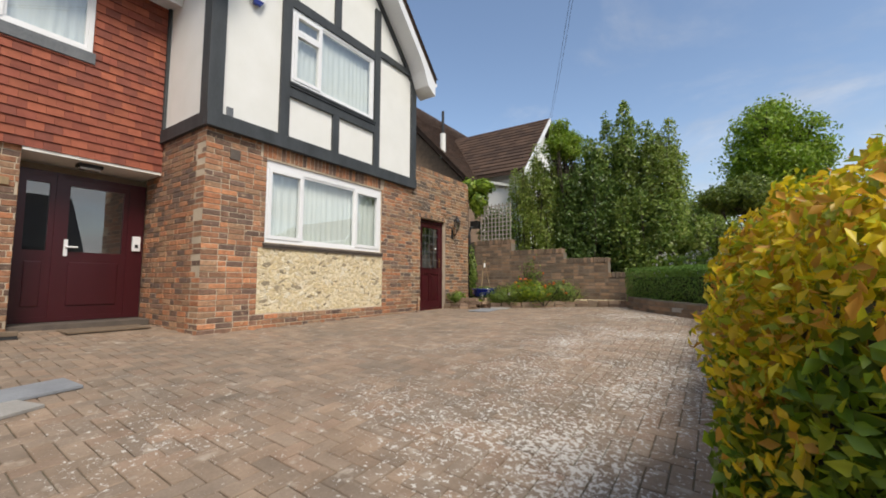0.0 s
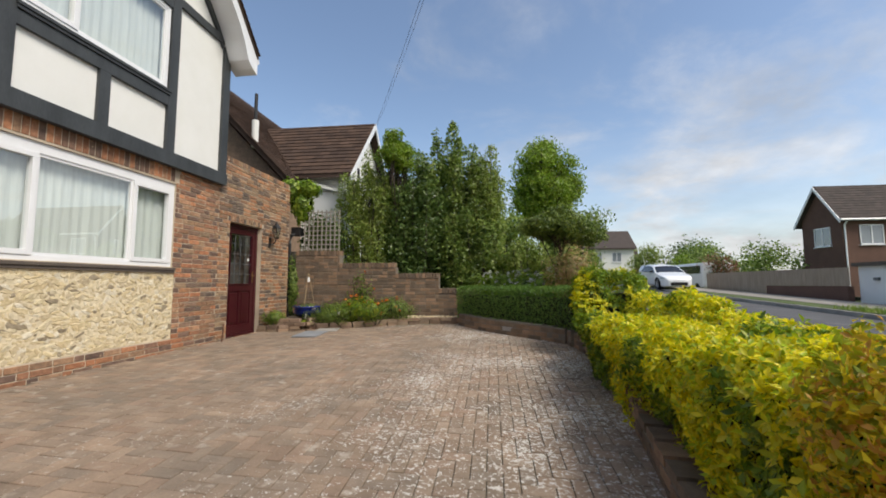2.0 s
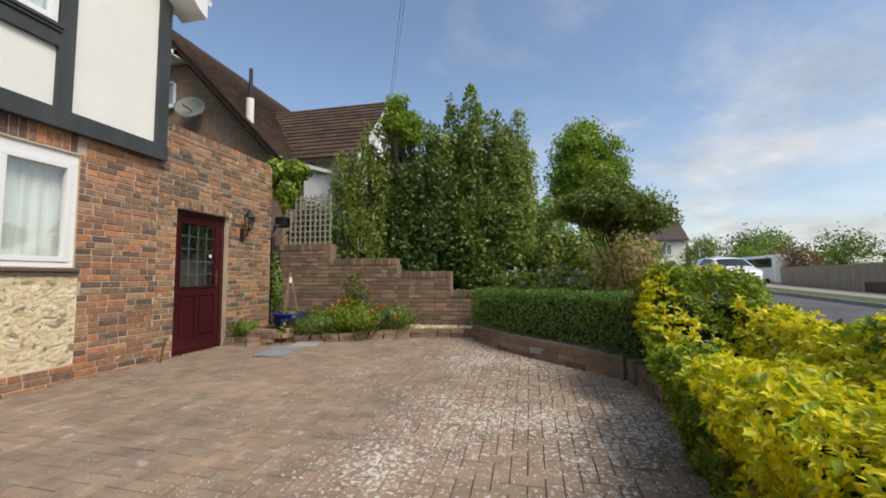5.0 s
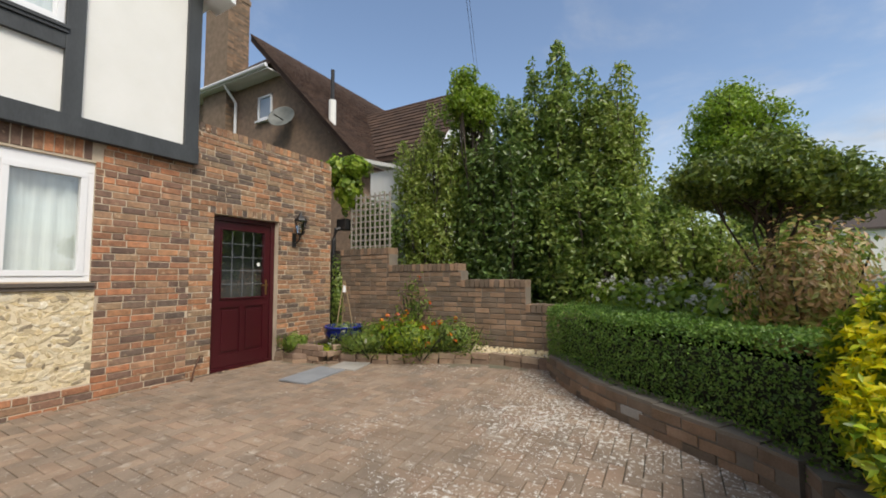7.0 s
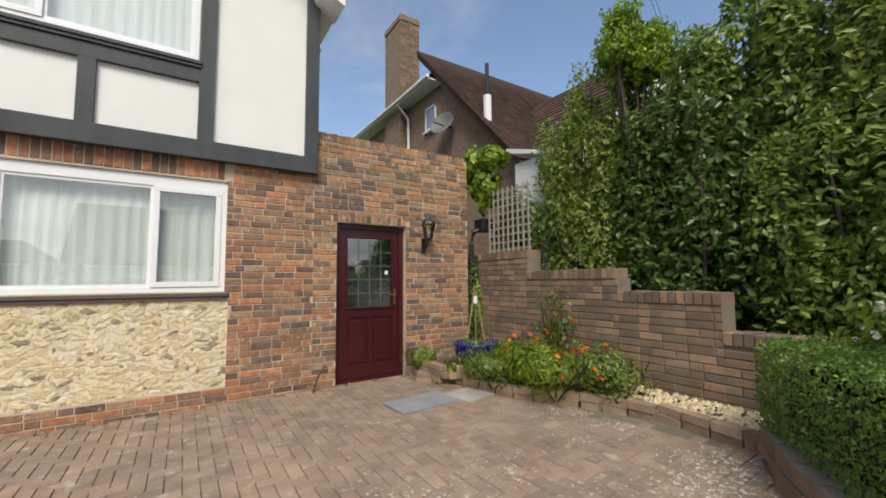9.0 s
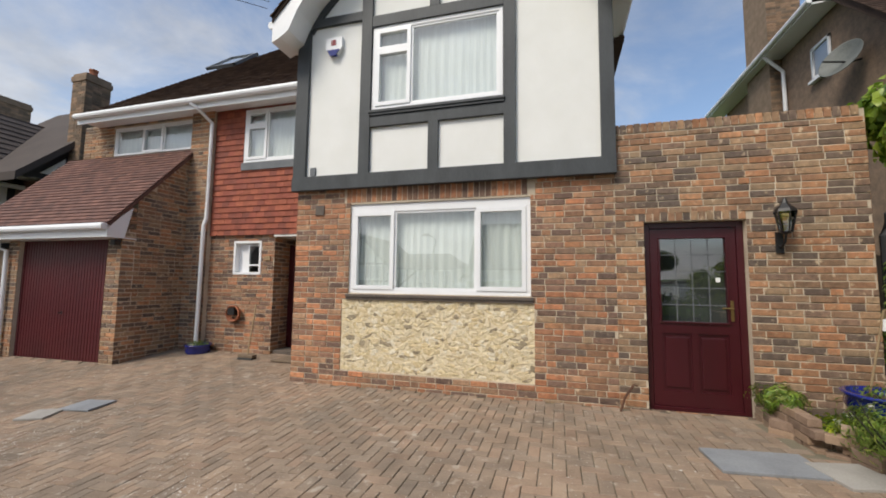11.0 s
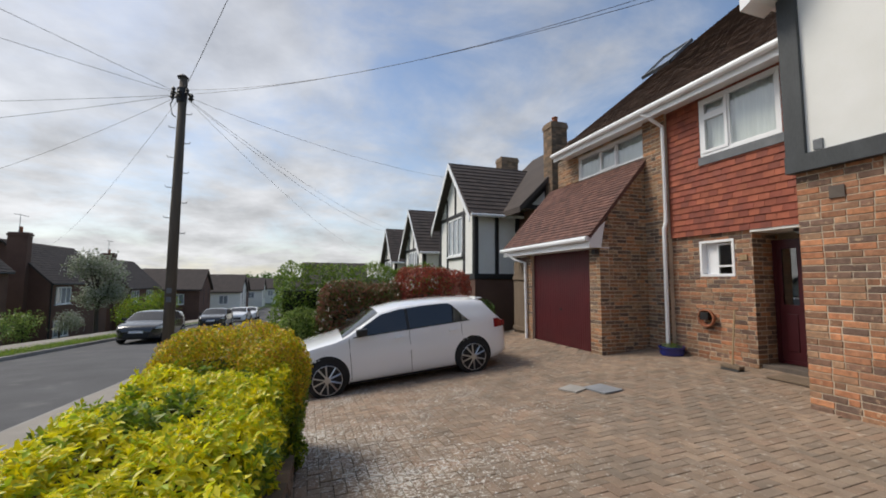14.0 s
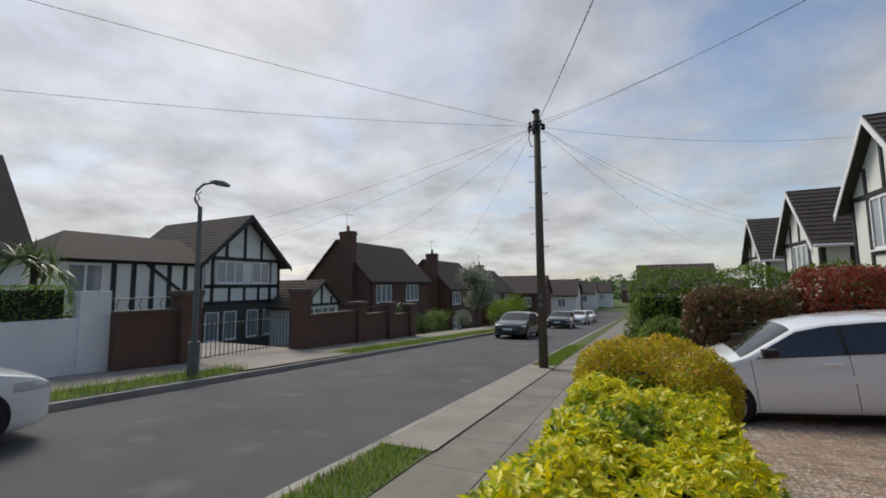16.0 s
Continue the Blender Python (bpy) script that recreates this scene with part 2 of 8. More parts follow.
M_PAVER_OB = material("paver_piece", PAVE, (0.66, 0.65, 0.65), 5, 0.93, 0.5, 70, by="object", spread=0.10, spots=(0.40, 0.35, 0.29), spot_scale=9, spot_cut=0.61, lichen=-2.0, drift=GROUND_IN, spec=0.3)
M_JOINT = material("joint_sand", (0.20, 0.17, 0.12), (0.11, 0.105, 0.07), 3, 1.0, 0.3, 150)
M_RENDER = material("white_render", (0.80, 0.80, 0.77), (0.74, 0.74, 0.70), 2.5, 0.85, 0.12, 150)
M_TIMBER = material("black_timber", (0.055, 0.062, 0.066), (0.03, 0.034, 0.037), 5, 0.6, 0.3, 60, stretch=(1, 1, 0.3))
M_UPVC = material("white_plastic", (0.82, 0.83, 0.84), (0.78, 0.79, 0.80), 2, 0.35, 0.02, 40)
M_MAROON = material("maroon_plastic", (0.055, 0.006, 0.010), (0.040, 0.005, 0.008), 3, 0.35, 0.06, 80, stretch=(1, 1, 0.2))
M_GARAGE = material("maroon_paint", (0.095, 0.014, 0.017), (0.07, 0.012, 0.015), 2, 0.5, 0.04, 60)
M_STONE = material("cream_stone", [(0.70, 0.57, 0.35), (0.76, 0.66, 0.46), (0.66, 0.55, 0.36), (0.80, 0.73, 0.58), (0.68, 0.56, 0.35), (0.60, 0.50, 0.34), (0.74, 0.62, 0.39), (0.72, 0.63, 0.45), (0.77, 0.66, 0.44), (0.70, 0.58, 0.38), (0.73, 0.62, 0.42), (0.36, 0.30, 0.21)], (0.70, 0.68, 0.62), 26, 0.9, 0.9, 60, by="island", spread=0.08, spots=(0.17, 0.13, 0.08), spot_scale=14, spot_cut=0.645)
M_STONEBED = material("stone_bedding", (0.76, 0.67, 0.48), (0.62, 0.52, 0.35), 9, 0.95, 0.8, 40, spots=(0.16, 0.12, 0.07), spot_scale=10, spot_cut=0.66)
M_HUNG = material("hung_tile", [(0.33, 0.095, 0.055), (0.29, 0.08, 0.05), (0.37, 0.11, 0.06), (0.25, 0.075, 0.05)], (0.7, 0.66, 0.66), 8, 0.85, 0.25, 60, by="island", spread=0.15)
M_ROOF = material("brown_roof_tile", [(0.10, 0.066, 0.05), (0.085, 0.058, 0.046), (0.115, 0.075, 0.056)], (0.7, 0.7, 0.7), 3, 0.95, 0.25, 40, by="island", spread=0.15, spec=0.15)
M_REDROOF = material("red_brown_roof_tile", [(0.175, 0.088, 0.07), (0.15, 0.078, 0.064), (0.20, 0.10, 0.078)], (0.7, 0.7, 0.7), 4, 0.9, 0.25, 40, by="island", spread=0.15)
M_SILL = material("tile_sill", (0.13, 0.105, 0.085), (0.08, 0.065, 0.055), 8, 0.8, 0.3, 60)
M_LEAD = material("lead_flashing", (0.16, 0.17, 0.18), (0.10, 0.11, 0.12), 5, 0.6, 0.2, 40)
M_GLASS = glass_material("window_glass", see=0.80)
M_CURTAIN = material("net_curtain", (0.80, 0.83, 0.81), (0.66, 0.70, 0.69), 6, 0.9, 0.1, 80, stretch=(1, 8, 0.3))
# near-black colour stands in for the unlit hall behind door glass
M_HALL = material("unlit_hall_dark", (0.09, 0.10, 0.10), (0.06, 0.065, 0.065), 1, 0.9, 0.0)
M_ROOM = material("dim_room", (0.40, 0.39, 0.36), (0.32, 0.31, 0.29), 1, 0.9, 0.0)
M_ASPHALT = material("asphalt", (0.105, 0.105, 0.108), (0.07, 0.07, 0.072), 0.8, 0.9, 0.3, 180, spots=(0.135, 0.132, 0.13), spot_scale=1.3, spot_cut=0.60)
M_CONCRETE = material("pavement_concrete", (0.34, 0.31, 0.27), (0.24, 0.22, 0.19), 1.5, 0.95, 0.3, 90, by="island", spread=0.12)
M_PAVING = material("weathered_paving", (0.27, 0.255, 0.22), (0.17, 0.16, 0.135), 1.6, 0.95, 0.35, 60, by="island", spread=0.08, spots=(0.12, 0.115, 0.09), spot_scale=2.2, spot_cut=0.62)
M_KERB = material("kerb_stone", (0.36, 0.34, 0.31), (0.25, 0.24, 0.22), 3, 0.9, 0.3, 80, by="island", spread=0.1)
M_EARTH = material("earth", (0.10, 0.075, 0.05), (0.055, 0.04, 0.028), 3, 1.0, 0.5, 40)
M_GRASSBED = material("turf", (0.10, 0.14, 0.036), (0.06, 0.085, 0.025), 1.5, 1.0, 0.5, 60)
M_METAL = material("galvanised_metal", (0.35, 0.36, 0.37), (0.25, 0.26, 0.27), 6, 0.45, 0.1, 60, metal=0.7)
M_BLACK = material("black_iron", (0.018, 0.018, 0.019), (0.01, 0.01, 0.01), 8, 0.5, 0.15, 60)
M_WOODPOLE = material("weathered_pole_wood", (0.125, 0.10, 0.075), (0.07, 0.058, 0.045), 3, 0.9, 0.4, 40, stretch=(6, 6, 0.4))
M_BARK = material("bark", (0.09, 0.07, 0.052), (0.045, 0.036, 0.028), 5, 0.95, 0.6, 40, stretch=(3, 3, 0.6))
M_GLAZE = material("blue_glaze", (0.012, 0.022, 0.21), (0.008, 0.014, 0.12), 4, 0.12, 0.05, 30, coat=0.5)
M_TERRACOTTA = material("terracotta", (0.36, 0.13, 0.06), (0.26, 0.09, 0.045), 6, 0.8, 0.2, 50)
M_SLATE = material("grey_slate_slab", (0.27, 0.285, 0.30), (0.18, 0.19, 0.205), 3, 0.75, 0.3, 50)
M_WHITEWALL = material("white_painted_wall", (0.82, 0.83, 0.84), (0.74, 0.75, 0.76), 1.5, 0.85, 0.15, 80)
M_CARWHITE = material("white_car_paint", (0.88, 0.89, 0.90), (0.86, 0.87, 0.88), 1, 0.25, 0.0, coat=1.0)
M_CARGLASS = material("dark_car_glass", (0.012, 0.013, 0.015), (0.01, 0.011, 0.012), 1, 0.03, 0.0, spec=1.0)
M_TYRE = material("tyre_rubber", (0.02, 0.02, 0.02), (0.012, 0.012, 0.012), 8, 0.9, 0.2, 60)
M_ALLOY = material("alloy", (0.55, 0.56, 0.57), (0.42, 0.43, 0.44), 8, 0.3, 0.0, metal=0.9)
M_TAIL = material("red_lamp_glass", (0.28, 0.012, 0.012), (0.2, 0.01, 0.01), 6, 0.1, 0.0, coat=1.0)
M_LAMPGLASS = material("lamp_glass", (0.55, 0.57, 0.58), (0.4, 0.42, 0.43), 8, 0.1, 0.0, coat=1.0)
M_OAK = material("pale_timber", (0.36, 0.26, 0.15), (0.25, 0.18, 0.10), 4, 0.85, 0.25, 50, stretch=(4, 4, 0.4))
M_PALEFENCE = material("pale_weathered_fence", (0.40, 0.32, 0.245), (0.28, 0.22, 0.165), 3, 0.9, 0.3, 50, stretch=(3, 3, 0.4))
M_FENCE = material("fence_timber", (0.21, 0.155, 0.105), (0.13, 0.095, 0.065), 3, 0.9, 0.3, 50, stretch=(3, 3, 0.4))

M_GLASSBACK = material("sky_bright_glass", (0.25, 0.28, 0.31), (0.22, 0.25, 0.28), 1, 0.05, 0.0, coat=1.0)
M_TRELLIS = material("grey_trellis_wood", (0.36, 0.34, 0.29), (0.25, 0.23, 0.2), 5, 0.9, 0.2, 60)
M_NBBRICK = material("hill_house_brick", (0.30, 0.205, 0.14), (0.17, 0.12, 0.088), 7, 0.95, 0.6, 22)
M_LAMPGREY = material("grey_lamp_paint", (0.17, 0.18, 0.17), (0.10, 0.11, 0.10), 5, 0.6, 0.15, 40)
M_RUST = material("rusty_iron", (0.12, 0.05, 0.025), (0.06, 0.03, 0.02), 9, 0.9, 0.3, 60)
M_BED_OB = material("pale_edging_brick", [(0.36, 0.25, 0.17), (0.30, 0.21, 0.15), (0.40, 0.30, 0.21), (0.26, 0.18, 0.13)], (0.65, 0.62, 0.6), 9, 0.95, 0.4, 70, by="object", spread=0.12)
L_GOLD = leaf_material("golden_hedge_leaf", [(0.91, 0.76, 0.015), (0.84, 0.72, 0.02), (0.60, 0.65, 0.03), (0.93, 0.82, 0.05), (0.42, 0.54, 0.03), (0.76, 0.71, 0.02)])
L_GREENGOLD = leaf_material("green_hedge_leaf", [(0.20, 0.32, 0.025), (0.30, 0.40, 0.03), (0.13, 0.23, 0.022), (0.42, 0.45, 0.03), (0.18, 0.28, 0.03)])
L_BRONZE = leaf_material("bronze_privet_leaf", [(0.74, 0.50, 0.03), (0.80, 0.60, 0.03), (0.54, 0.54, 0.03), (0.86, 0.66, 0.035), (0.36, 0.43, 0.03), (0.74, 0.38, 0.06)])
L_BOX = leaf_material("box_hedge_leaf", [(0.14, 0.27, 0.048), (0.19, 0.33, 0.06), (0.11, 0.215, 0.042), (0.26, 0.40, 0.085)])
L_TREE = leaf_material("shrub_leaf", [(0.17, 0.26, 0.055), (0.24, 0.34, 0.07), (0.12, 0.20, 0.048), (0.30, 0.40, 0.09), (0.36, 0.43, 0.12)], rough=0.3, trans=0.5)
L_OLIVE = leaf_material("olive_leaf", [(0.25, 0.34, 0.06), (0.33, 0.42, 0.09), (0.18, 0.26, 0.05), (0.40, 0.45, 0.12)], trans=0.5)
L_UMB = leaf_material("umbrella_leaf", [(0.13, 0.19, 0.03), (0.17, 0.24, 0.035), (0.09, 0.14, 0.028), (0.24, 0.29, 0.05)], trans=0.3)
L_TREEDARK = leaf_material("dark_leaf", [(0.11, 0.19, 0.048), (0.15, 0.24, 0.058), (0.085, 0.145, 0.04), (0.20, 0.28, 0.075)], rough=0.3)
L_BRIGHT = leaf_material("fresh_leaf", [(0.23, 0.36, 0.035), (0.29, 0.42, 0.04), (0.17, 0.28, 0.032), (0.36, 0.46, 0.06)])
L_RED = leaf_material("red_leaf", [(0.36, 0.055, 0.04), (0.45, 0.07, 0.045), (0.24, 0.055, 0.04), (0.26, 0.10, 0.05), (0.50, 0.13, 0.08)])
L_HEDGEGREEN = leaf_material("boundary_hedge_leaf", [(0.15, 0.25, 0.03), (0.20, 0.31, 0.036), (0.11, 0.19, 0.028), (0.25, 0.33, 0.05)])
L_PINK = leaf_material("mixed_red_green_leaf", [(0.26, 0.11, 0.07), (0.15, 0.16, 0.05), (0.34, 0.13, 0.09), (0.12, 0.14, 0.045)])
L_BLOSSOM = leaf_material("blossom_petal", [(0.75, 0.72, 0.68), (0.65, 0.60, 0.55), (0.8, 0.78, 0.75)])
L_PALE = leaf_material("pale_blossom_leaf", [(0.30, 0.33, 0.24), (0.42, 0.43, 0.36), (0.22, 0.27, 0.15), (0.5, 0.5, 0.45)])
L_ORANGE = leaf_material("orange_petal", [(0.75, 0.20, 0.01), (0.8, 0.28, 0.015), (0.7, 0.12, 0.05)])
L_GRASS = leaf_material("grass_blade", [(0.20, 0.32, 0.045), (0.28, 0.38, 0.06), (0.15, 0.25, 0.04), (0.36, 0.40, 0.09)])
L_COPPER = leaf_material("copper_shoot_leaf", [(0.46, 0.28, 0.13), (0.40, 0.33, 0.11), (0.52, 0.33, 0.18), (0.27, 0.28, 0.08)])

# ---- mesh helpers ----
def thing(name, label, category, at=(0, 0, 0), rz=0.0, group="", kind=""):
    ob = new(name)
    ob.empty_display_size = 0.2
    ob.matrix_basis = pose(*at, 0, 0, rz)
    return tagged(ob, label, category, group, kind)


def part(name, bm, mat, parent=None, label="", smooth=False):
    """Links a bmesh as one mesh object under a thing or a part; its places are those of the thing's own frame."""
    me = bpy.data.meshes.new(name)
    if isinstance(bm, tuple):
        me.from_pydata(bm[0], [], bm[1])
    else:
        bmesh.ops.recalc_face_normals(bm, faces=bm.faces)
        bm.to_mesh(me)
        bm.free()
    me.materials.append(mat)
    if smooth:
        for p in me.polygons:
            p.use_smooth = True
    ob = new(name, me)
    if parent:
        ob.parent = parent
    return tagged(ob, label)


def structure(name, bm, mat, label, category="", smooth=False):
    return tagged(part(name, bm, mat, None, "", smooth), label, category or name.split("_")[0], "", "structure")


def box(bm, x0, x1, y0, y1, z0, z1, bevel=0.0):
    vs = [bm.verts.new(p) for p in ((x0, y0, z0), (x1, y0, z0), (x1, y1, z0), (x0, y1, z0), (x0, y0, z1), (x1, y0, z1), (x1, y1, z1), (x0, y1, z1))]
    fs = [bm.faces.new([vs[i] for i in f]) for f in ((3, 2, 1, 0), (4, 5, 6, 7), (0, 1, 5, 4), (1, 2, 6, 5), (2, 3, 7, 6), (3, 0, 4, 7))]
    if bevel:
        es = {e for f in fs for e in f.edges}
        bmesh.ops.bevel(bm, geom=list(es), offset=bevel, segments=2, affect="EDGES", profile=0.7)
    return bm


def new_box(*a, bevel=0.0):
    return box(bmesh.new(), *a, bevel=bevel)


def prism(bm, pts, axis, a, b):
    """Extrudes a polygon of (u, v) points along an axis from a to b. axis x: (y, z); y: (x, z); z: (x, y)."""
    def at(p, w):
        return {"x": (w, p[0], p[1]), "y": (p[0], w, p[1]), "z": (p[0], p[1], w)}[axis]
    lo, hi = [bm.verts.new(at(p, a)) for p in pts], [bm.verts.new(at(p, b)) for p in pts]
    n = len(pts)
    bm.faces.new(lo)
    bm.faces.new(hi[::-1])
    for i in range(n):
        bm.faces.new((lo[i], hi[i], hi[(i + 1) % n], lo[(i + 1) % n]))
    return bm


def tube(bm, path, radius, sides=8, radii=None):
    """A tube along a path of points, closed at the ends."""
    rings = []
    pts = [Vector(p) for p in path]
    for i, p in enumerate(pts):
        d = (pts[min(i + 1, len(pts) - 1)] - pts[max(i - 1, 0)]).normalized()
        u = d.cross(Vector((0, 0, 1)))
        if u.length < 0.05:
            u = d.cross(Vector((0, 1, 0)))
        u.normalize()
        v = d.cross(u)
        r = radii[i] if radii else radius
        rings.append([bm.verts.new(p + (u * math.cos(k * math.tau / sides) + v * math.sin(k * math.tau / sides)) * r) for k in range(sides)])
    for a, b in zip(rings, rings[1:]):
        for k in range(sides):
            bm.faces.new((a[k], a[(k + 1) % sides], b[(k + 1) % sides], b[k]))
    bm.faces.new(rings[0][::-1])
    bm.faces.new(rings[-1])
    return bm


def lathe(bm, profile, at=(0, 0, 0), sides=24):
    """Turns a profile of (radius, height) about the upright axis."""
    rings = [[bm.verts.new((at[0] + r * math.cos(k * math.tau / sides), at[1] + r * math.sin(k * math.tau / sides), at[2] + z)) for k in range(sides)] for r, z in profile]
    for a, b in zip(rings, rings[1:]):
        for k in range(sides):
            bm.faces.new((a[k], a[(k + 1) % sides], b[(k + 1) % sides], b[k]))
    bm.faces.new(rings[0][::-1])
    bm.faces.new(rings[-1])
    return bm


def sheet(fn, xs, ys):
    """A surface z = fn(x, y) over a grid."""
    xs, ys = list(xs), list(ys)
    v = [(x, y, fn(x, y)) for y in ys for x in xs]
    n = len(xs)
    return v, [(j * n + i, j * n + i + 1, (j + 1) * n + i + 1, (j + 1) * n + i) for j in range(len(ys) - 1) for i in range(n - 1)]


def blocks(rects, to_world, depth, jitter=0.0, seed=1):
    """One joined mesh of thin blocks: each rect (u0, u1, v0, v1) becomes a chamfered slab standing depth proud of its plane."""
    rnd = random.Random(seed)
    V, F = [], []
    for u0, u1, v0, v1 in rects:
        b = len(V)
        d = depth + rnd.uniform(-jitter, jitter)
        c = min(0.004, (u1 - u0) / 5, (v1 - v0) / 5)
        for w, e in ((0, 0), (d - c, 0), (d, c)):
            V += [to_world(u0 + e, v0 + e, w), to_world(u1 - e, v0 + e, w), to_world(u1 - e, v1 - e, w), to_world(u0 + e, v1 - e, w)]
        for k in (0, 4):
            F += [(b + k + i, b + k + (i + 1) % 4, b + k + 4 + (i + 1) % 4, b + k + 4 + i) for i in range(4)]
        F.append((b + 8, b + 9, b + 10, b + 11))
    return V, F


COURSE, BRICK, HEAD, JOINT = 0.074, 0.214, 0.101, 0.0115


def brick_rects(u0, u1, z0, z1, holes=(), top=None, seed=1, flemish=True):
    """Bricks of a wall face in courses, cut at holes (u0, u1, z0, z1) and under a sloping top."""
    rnd = random.Random(seed)
    out = []
    for k in range(math.ceil((z1 - z0) / COURSE)):
        za, zb = z0 + k * COURSE, min(z0 + (k + 1) * COURSE - JOINT, z1)
        if zb - za < 0.02:
            continue
        spans = [(u0, u1)]
        for h in holes:
            if h[2] < (za + zb) / 2 < h[3]:
                spans = [q for a, b in spans for q in ((a, min(b, h[0])), (max(a, h[1]), b)) if q[1] - q[0] > 0.03]
        u, i = u0 - (0.1125 if k % 2 else 0) - (0 if flemish else rnd.choice((0, 0, 0.056))), k % 2
        while u < u1:
            w = BRICK if (not flemish or i % 2 == 0) else HEAD
            if rnd.random() < (0.5 if flemish else 0.06):
                w = BRICK if flemish else HEAD
            w += rnd.uniform(-0.006, 0.006)
            for a, b in spans:
                c, d = max(a, u), min(b, u + w)
                if d - c > 0.025 and (top is None or zb <= top((c + d) / 2)):
                    out.append((c, d, za, zb))
            u += w + JOINT
            i += 1
    return out


def slab_with_holes(bm, u0, u1, z0, z1, holes, put):
    """A wall slab as boxes round rectangular openings; put(u0, u1, z0, z1) adds one box."""
    us = sorted({u0, u1, *[h[0] for h in holes], *[h[1] for h in holes]})
    for a, b in zip(us, us[1:]):
        cuts = sorted([(h[2], h[3]) for h in holes if h[0] < (a + b) / 2 < h[1]])
        z = z0
        for c, d in cuts:
            if c - z > 1e-4:
                put(a, b, z, c)
            z = d
        if z1 - z > 1e-4:
            put(a, b, z, z1)


def tiles(u0, u1, length, tile_w, gauge, to_world, seed=1, thick=0.014, edge=None):
    """Rows of overlapping tiles up a slope: v runs 0..length up the slope, each tile's foot lifted over the row below; edge(v) gives the row's ends."""
    rnd = random.Random(seed)
    V, F = [], []
    for k in range(math.ceil(length / gauge)):
        v = k * gauge
        a, b = edge(v) if edge else (u0, u1)
        u = a - (tile_w / 2 if k % 2 else 0)
        top = min(v + gauge * 1.15, length)
        while u < b:
            c, d = max(u + 0.0015, a), min(u + tile_w - 0.0015, b)
            if d - c > 0.02:
                n = len(V)
                lift = thick * 1.7 + rnd.uniform(-0.002, 0.003)
                for q in ((c, v, 0.0), (d, v, 0.0), (c, v, lift), (d, v, lift), (c, top, 0.004), (d, top, 0.004)):
                    V.append(to_world(*q))
                F += [(n, n + 1, n + 3, n + 2), (n + 2, n + 3, n + 5, n + 4), (n, n + 2, n + 4), (n + 1, n + 5, n + 3)]
            u += tile_w
    return V, F


def leaves(points, normals, size, seed=1, droop=0.3, long=1.9, jitter=0.8):
    """Joined leaves, each a folded pointed blade of its own."""
    rnd = np.random.RandomState(seed)
    n = len(points)
    P = np.asarray(points, float)
    Nn = np.asarray(normals, float) + rnd.normal(0, jitter, (n, 3))
    Nn /= np.linalg.norm(Nn, axis=1)[:, None] + 1e-9
    A = rnd.normal(0, 1, (n, 3))
    A[:, 2] -= droop
    A -= Nn * (A * Nn).sum(1)[:, None]
    A /= np.linalg.norm(A, axis=1)[:, None] + 1e-9
    return leaf_mesh(P, Nn, A, size * rnd.uniform(0.65, 1.3, (n, 1)), long)


def rosettes(points, normals, size, seed=1, k=6, long=2.1):
    """Joined leaves in whorls of k about the tips of short shoots."""
    rnd = np.random.RandomState(seed)
    m = len(points) // k
    axis = np.asarray(normals, float)[:m] * 0.8 + rnd.normal(0, 0.35, (m, 3)) + np.array([0, 0, 0.35])
    axis /= np.linalg.norm(axis, axis=1)[:, None] + 1e-9
    U = np.cross(axis, rnd.normal(0, 1, (m, 3)))
    U /= np.linalg.norm(U, axis=1)[:, None] + 1e-9
    W2 = np.cross(axis, U)
    axis, U, W2, at = (np.repeat(q, k, 0) for q in (axis, U, W2, np.asarray(points, float)[:m]))
    a = (np.tile(np.arange(k), m) * 2.4 + rnd.uniform(-0.4, 0.4, m * k))[:, None]
    T = U * np.cos(a) + W2 * np.sin(a)
    lift = rnd.uniform(0.1, 1.0, (m * k, 1))
    A = T + axis * lift
    A /= np.linalg.norm(A, axis=1)[:, None]
    Nn = axis - T * lift
    Nn /= np.linalg.norm(Nn, axis=1)[:, None]
    sz = size * rnd.uniform(0.7, 1.3, (m * k, 1))
    return leaf_mesh(at + A * sz * 0.55 + axis * rnd.uniform(-0.03, 0.01, (m * k, 1)), Nn, A, sz, long)


def leaf_mesh(P, Nn, A, s, long):
    n = len(P)
    B = np.cross(Nn, A)
    w = s / long
    V = np.empty((n, 4, 3))
    V[:, 0] = P - A * s * 0.5
    V[:, 1] = P + B * w * 0.5 + Nn * w * 0.18
    V[:, 2] = P + A * s * 0.5 - Nn * s * 0.12
    V[:, 3] = P - B * w * 0.5 + Nn * w * 0.18
    me = bpy.data.meshes.new("leaves")
    me.vertices.add(n * 4)
    me.vertices.foreach_set("co", V.ravel())
    idx = np.arange(n) * 4
    tri = np.stack([idx, idx + 1, idx + 2, idx, idx + 2, idx + 3], 1).ravel()
    me.loops.add(n * 6)
    me.loops.foreach_set("vertex_index", tri)
    me.polygons.add(n * 2)
    me.polygons.foreach_set("loop_start", np.arange(n * 2) * 3)
    me.polygons.foreach_set("loop_total", np.full(n * 2, 3))
    me.update(calc_edges=True)
    return me


def leaf_part(name, me, mat, parent, label=""):
    me.materials.append(mat)
    ob = new(name, me)
    ob.parent = parent
    return tagged(ob, label)


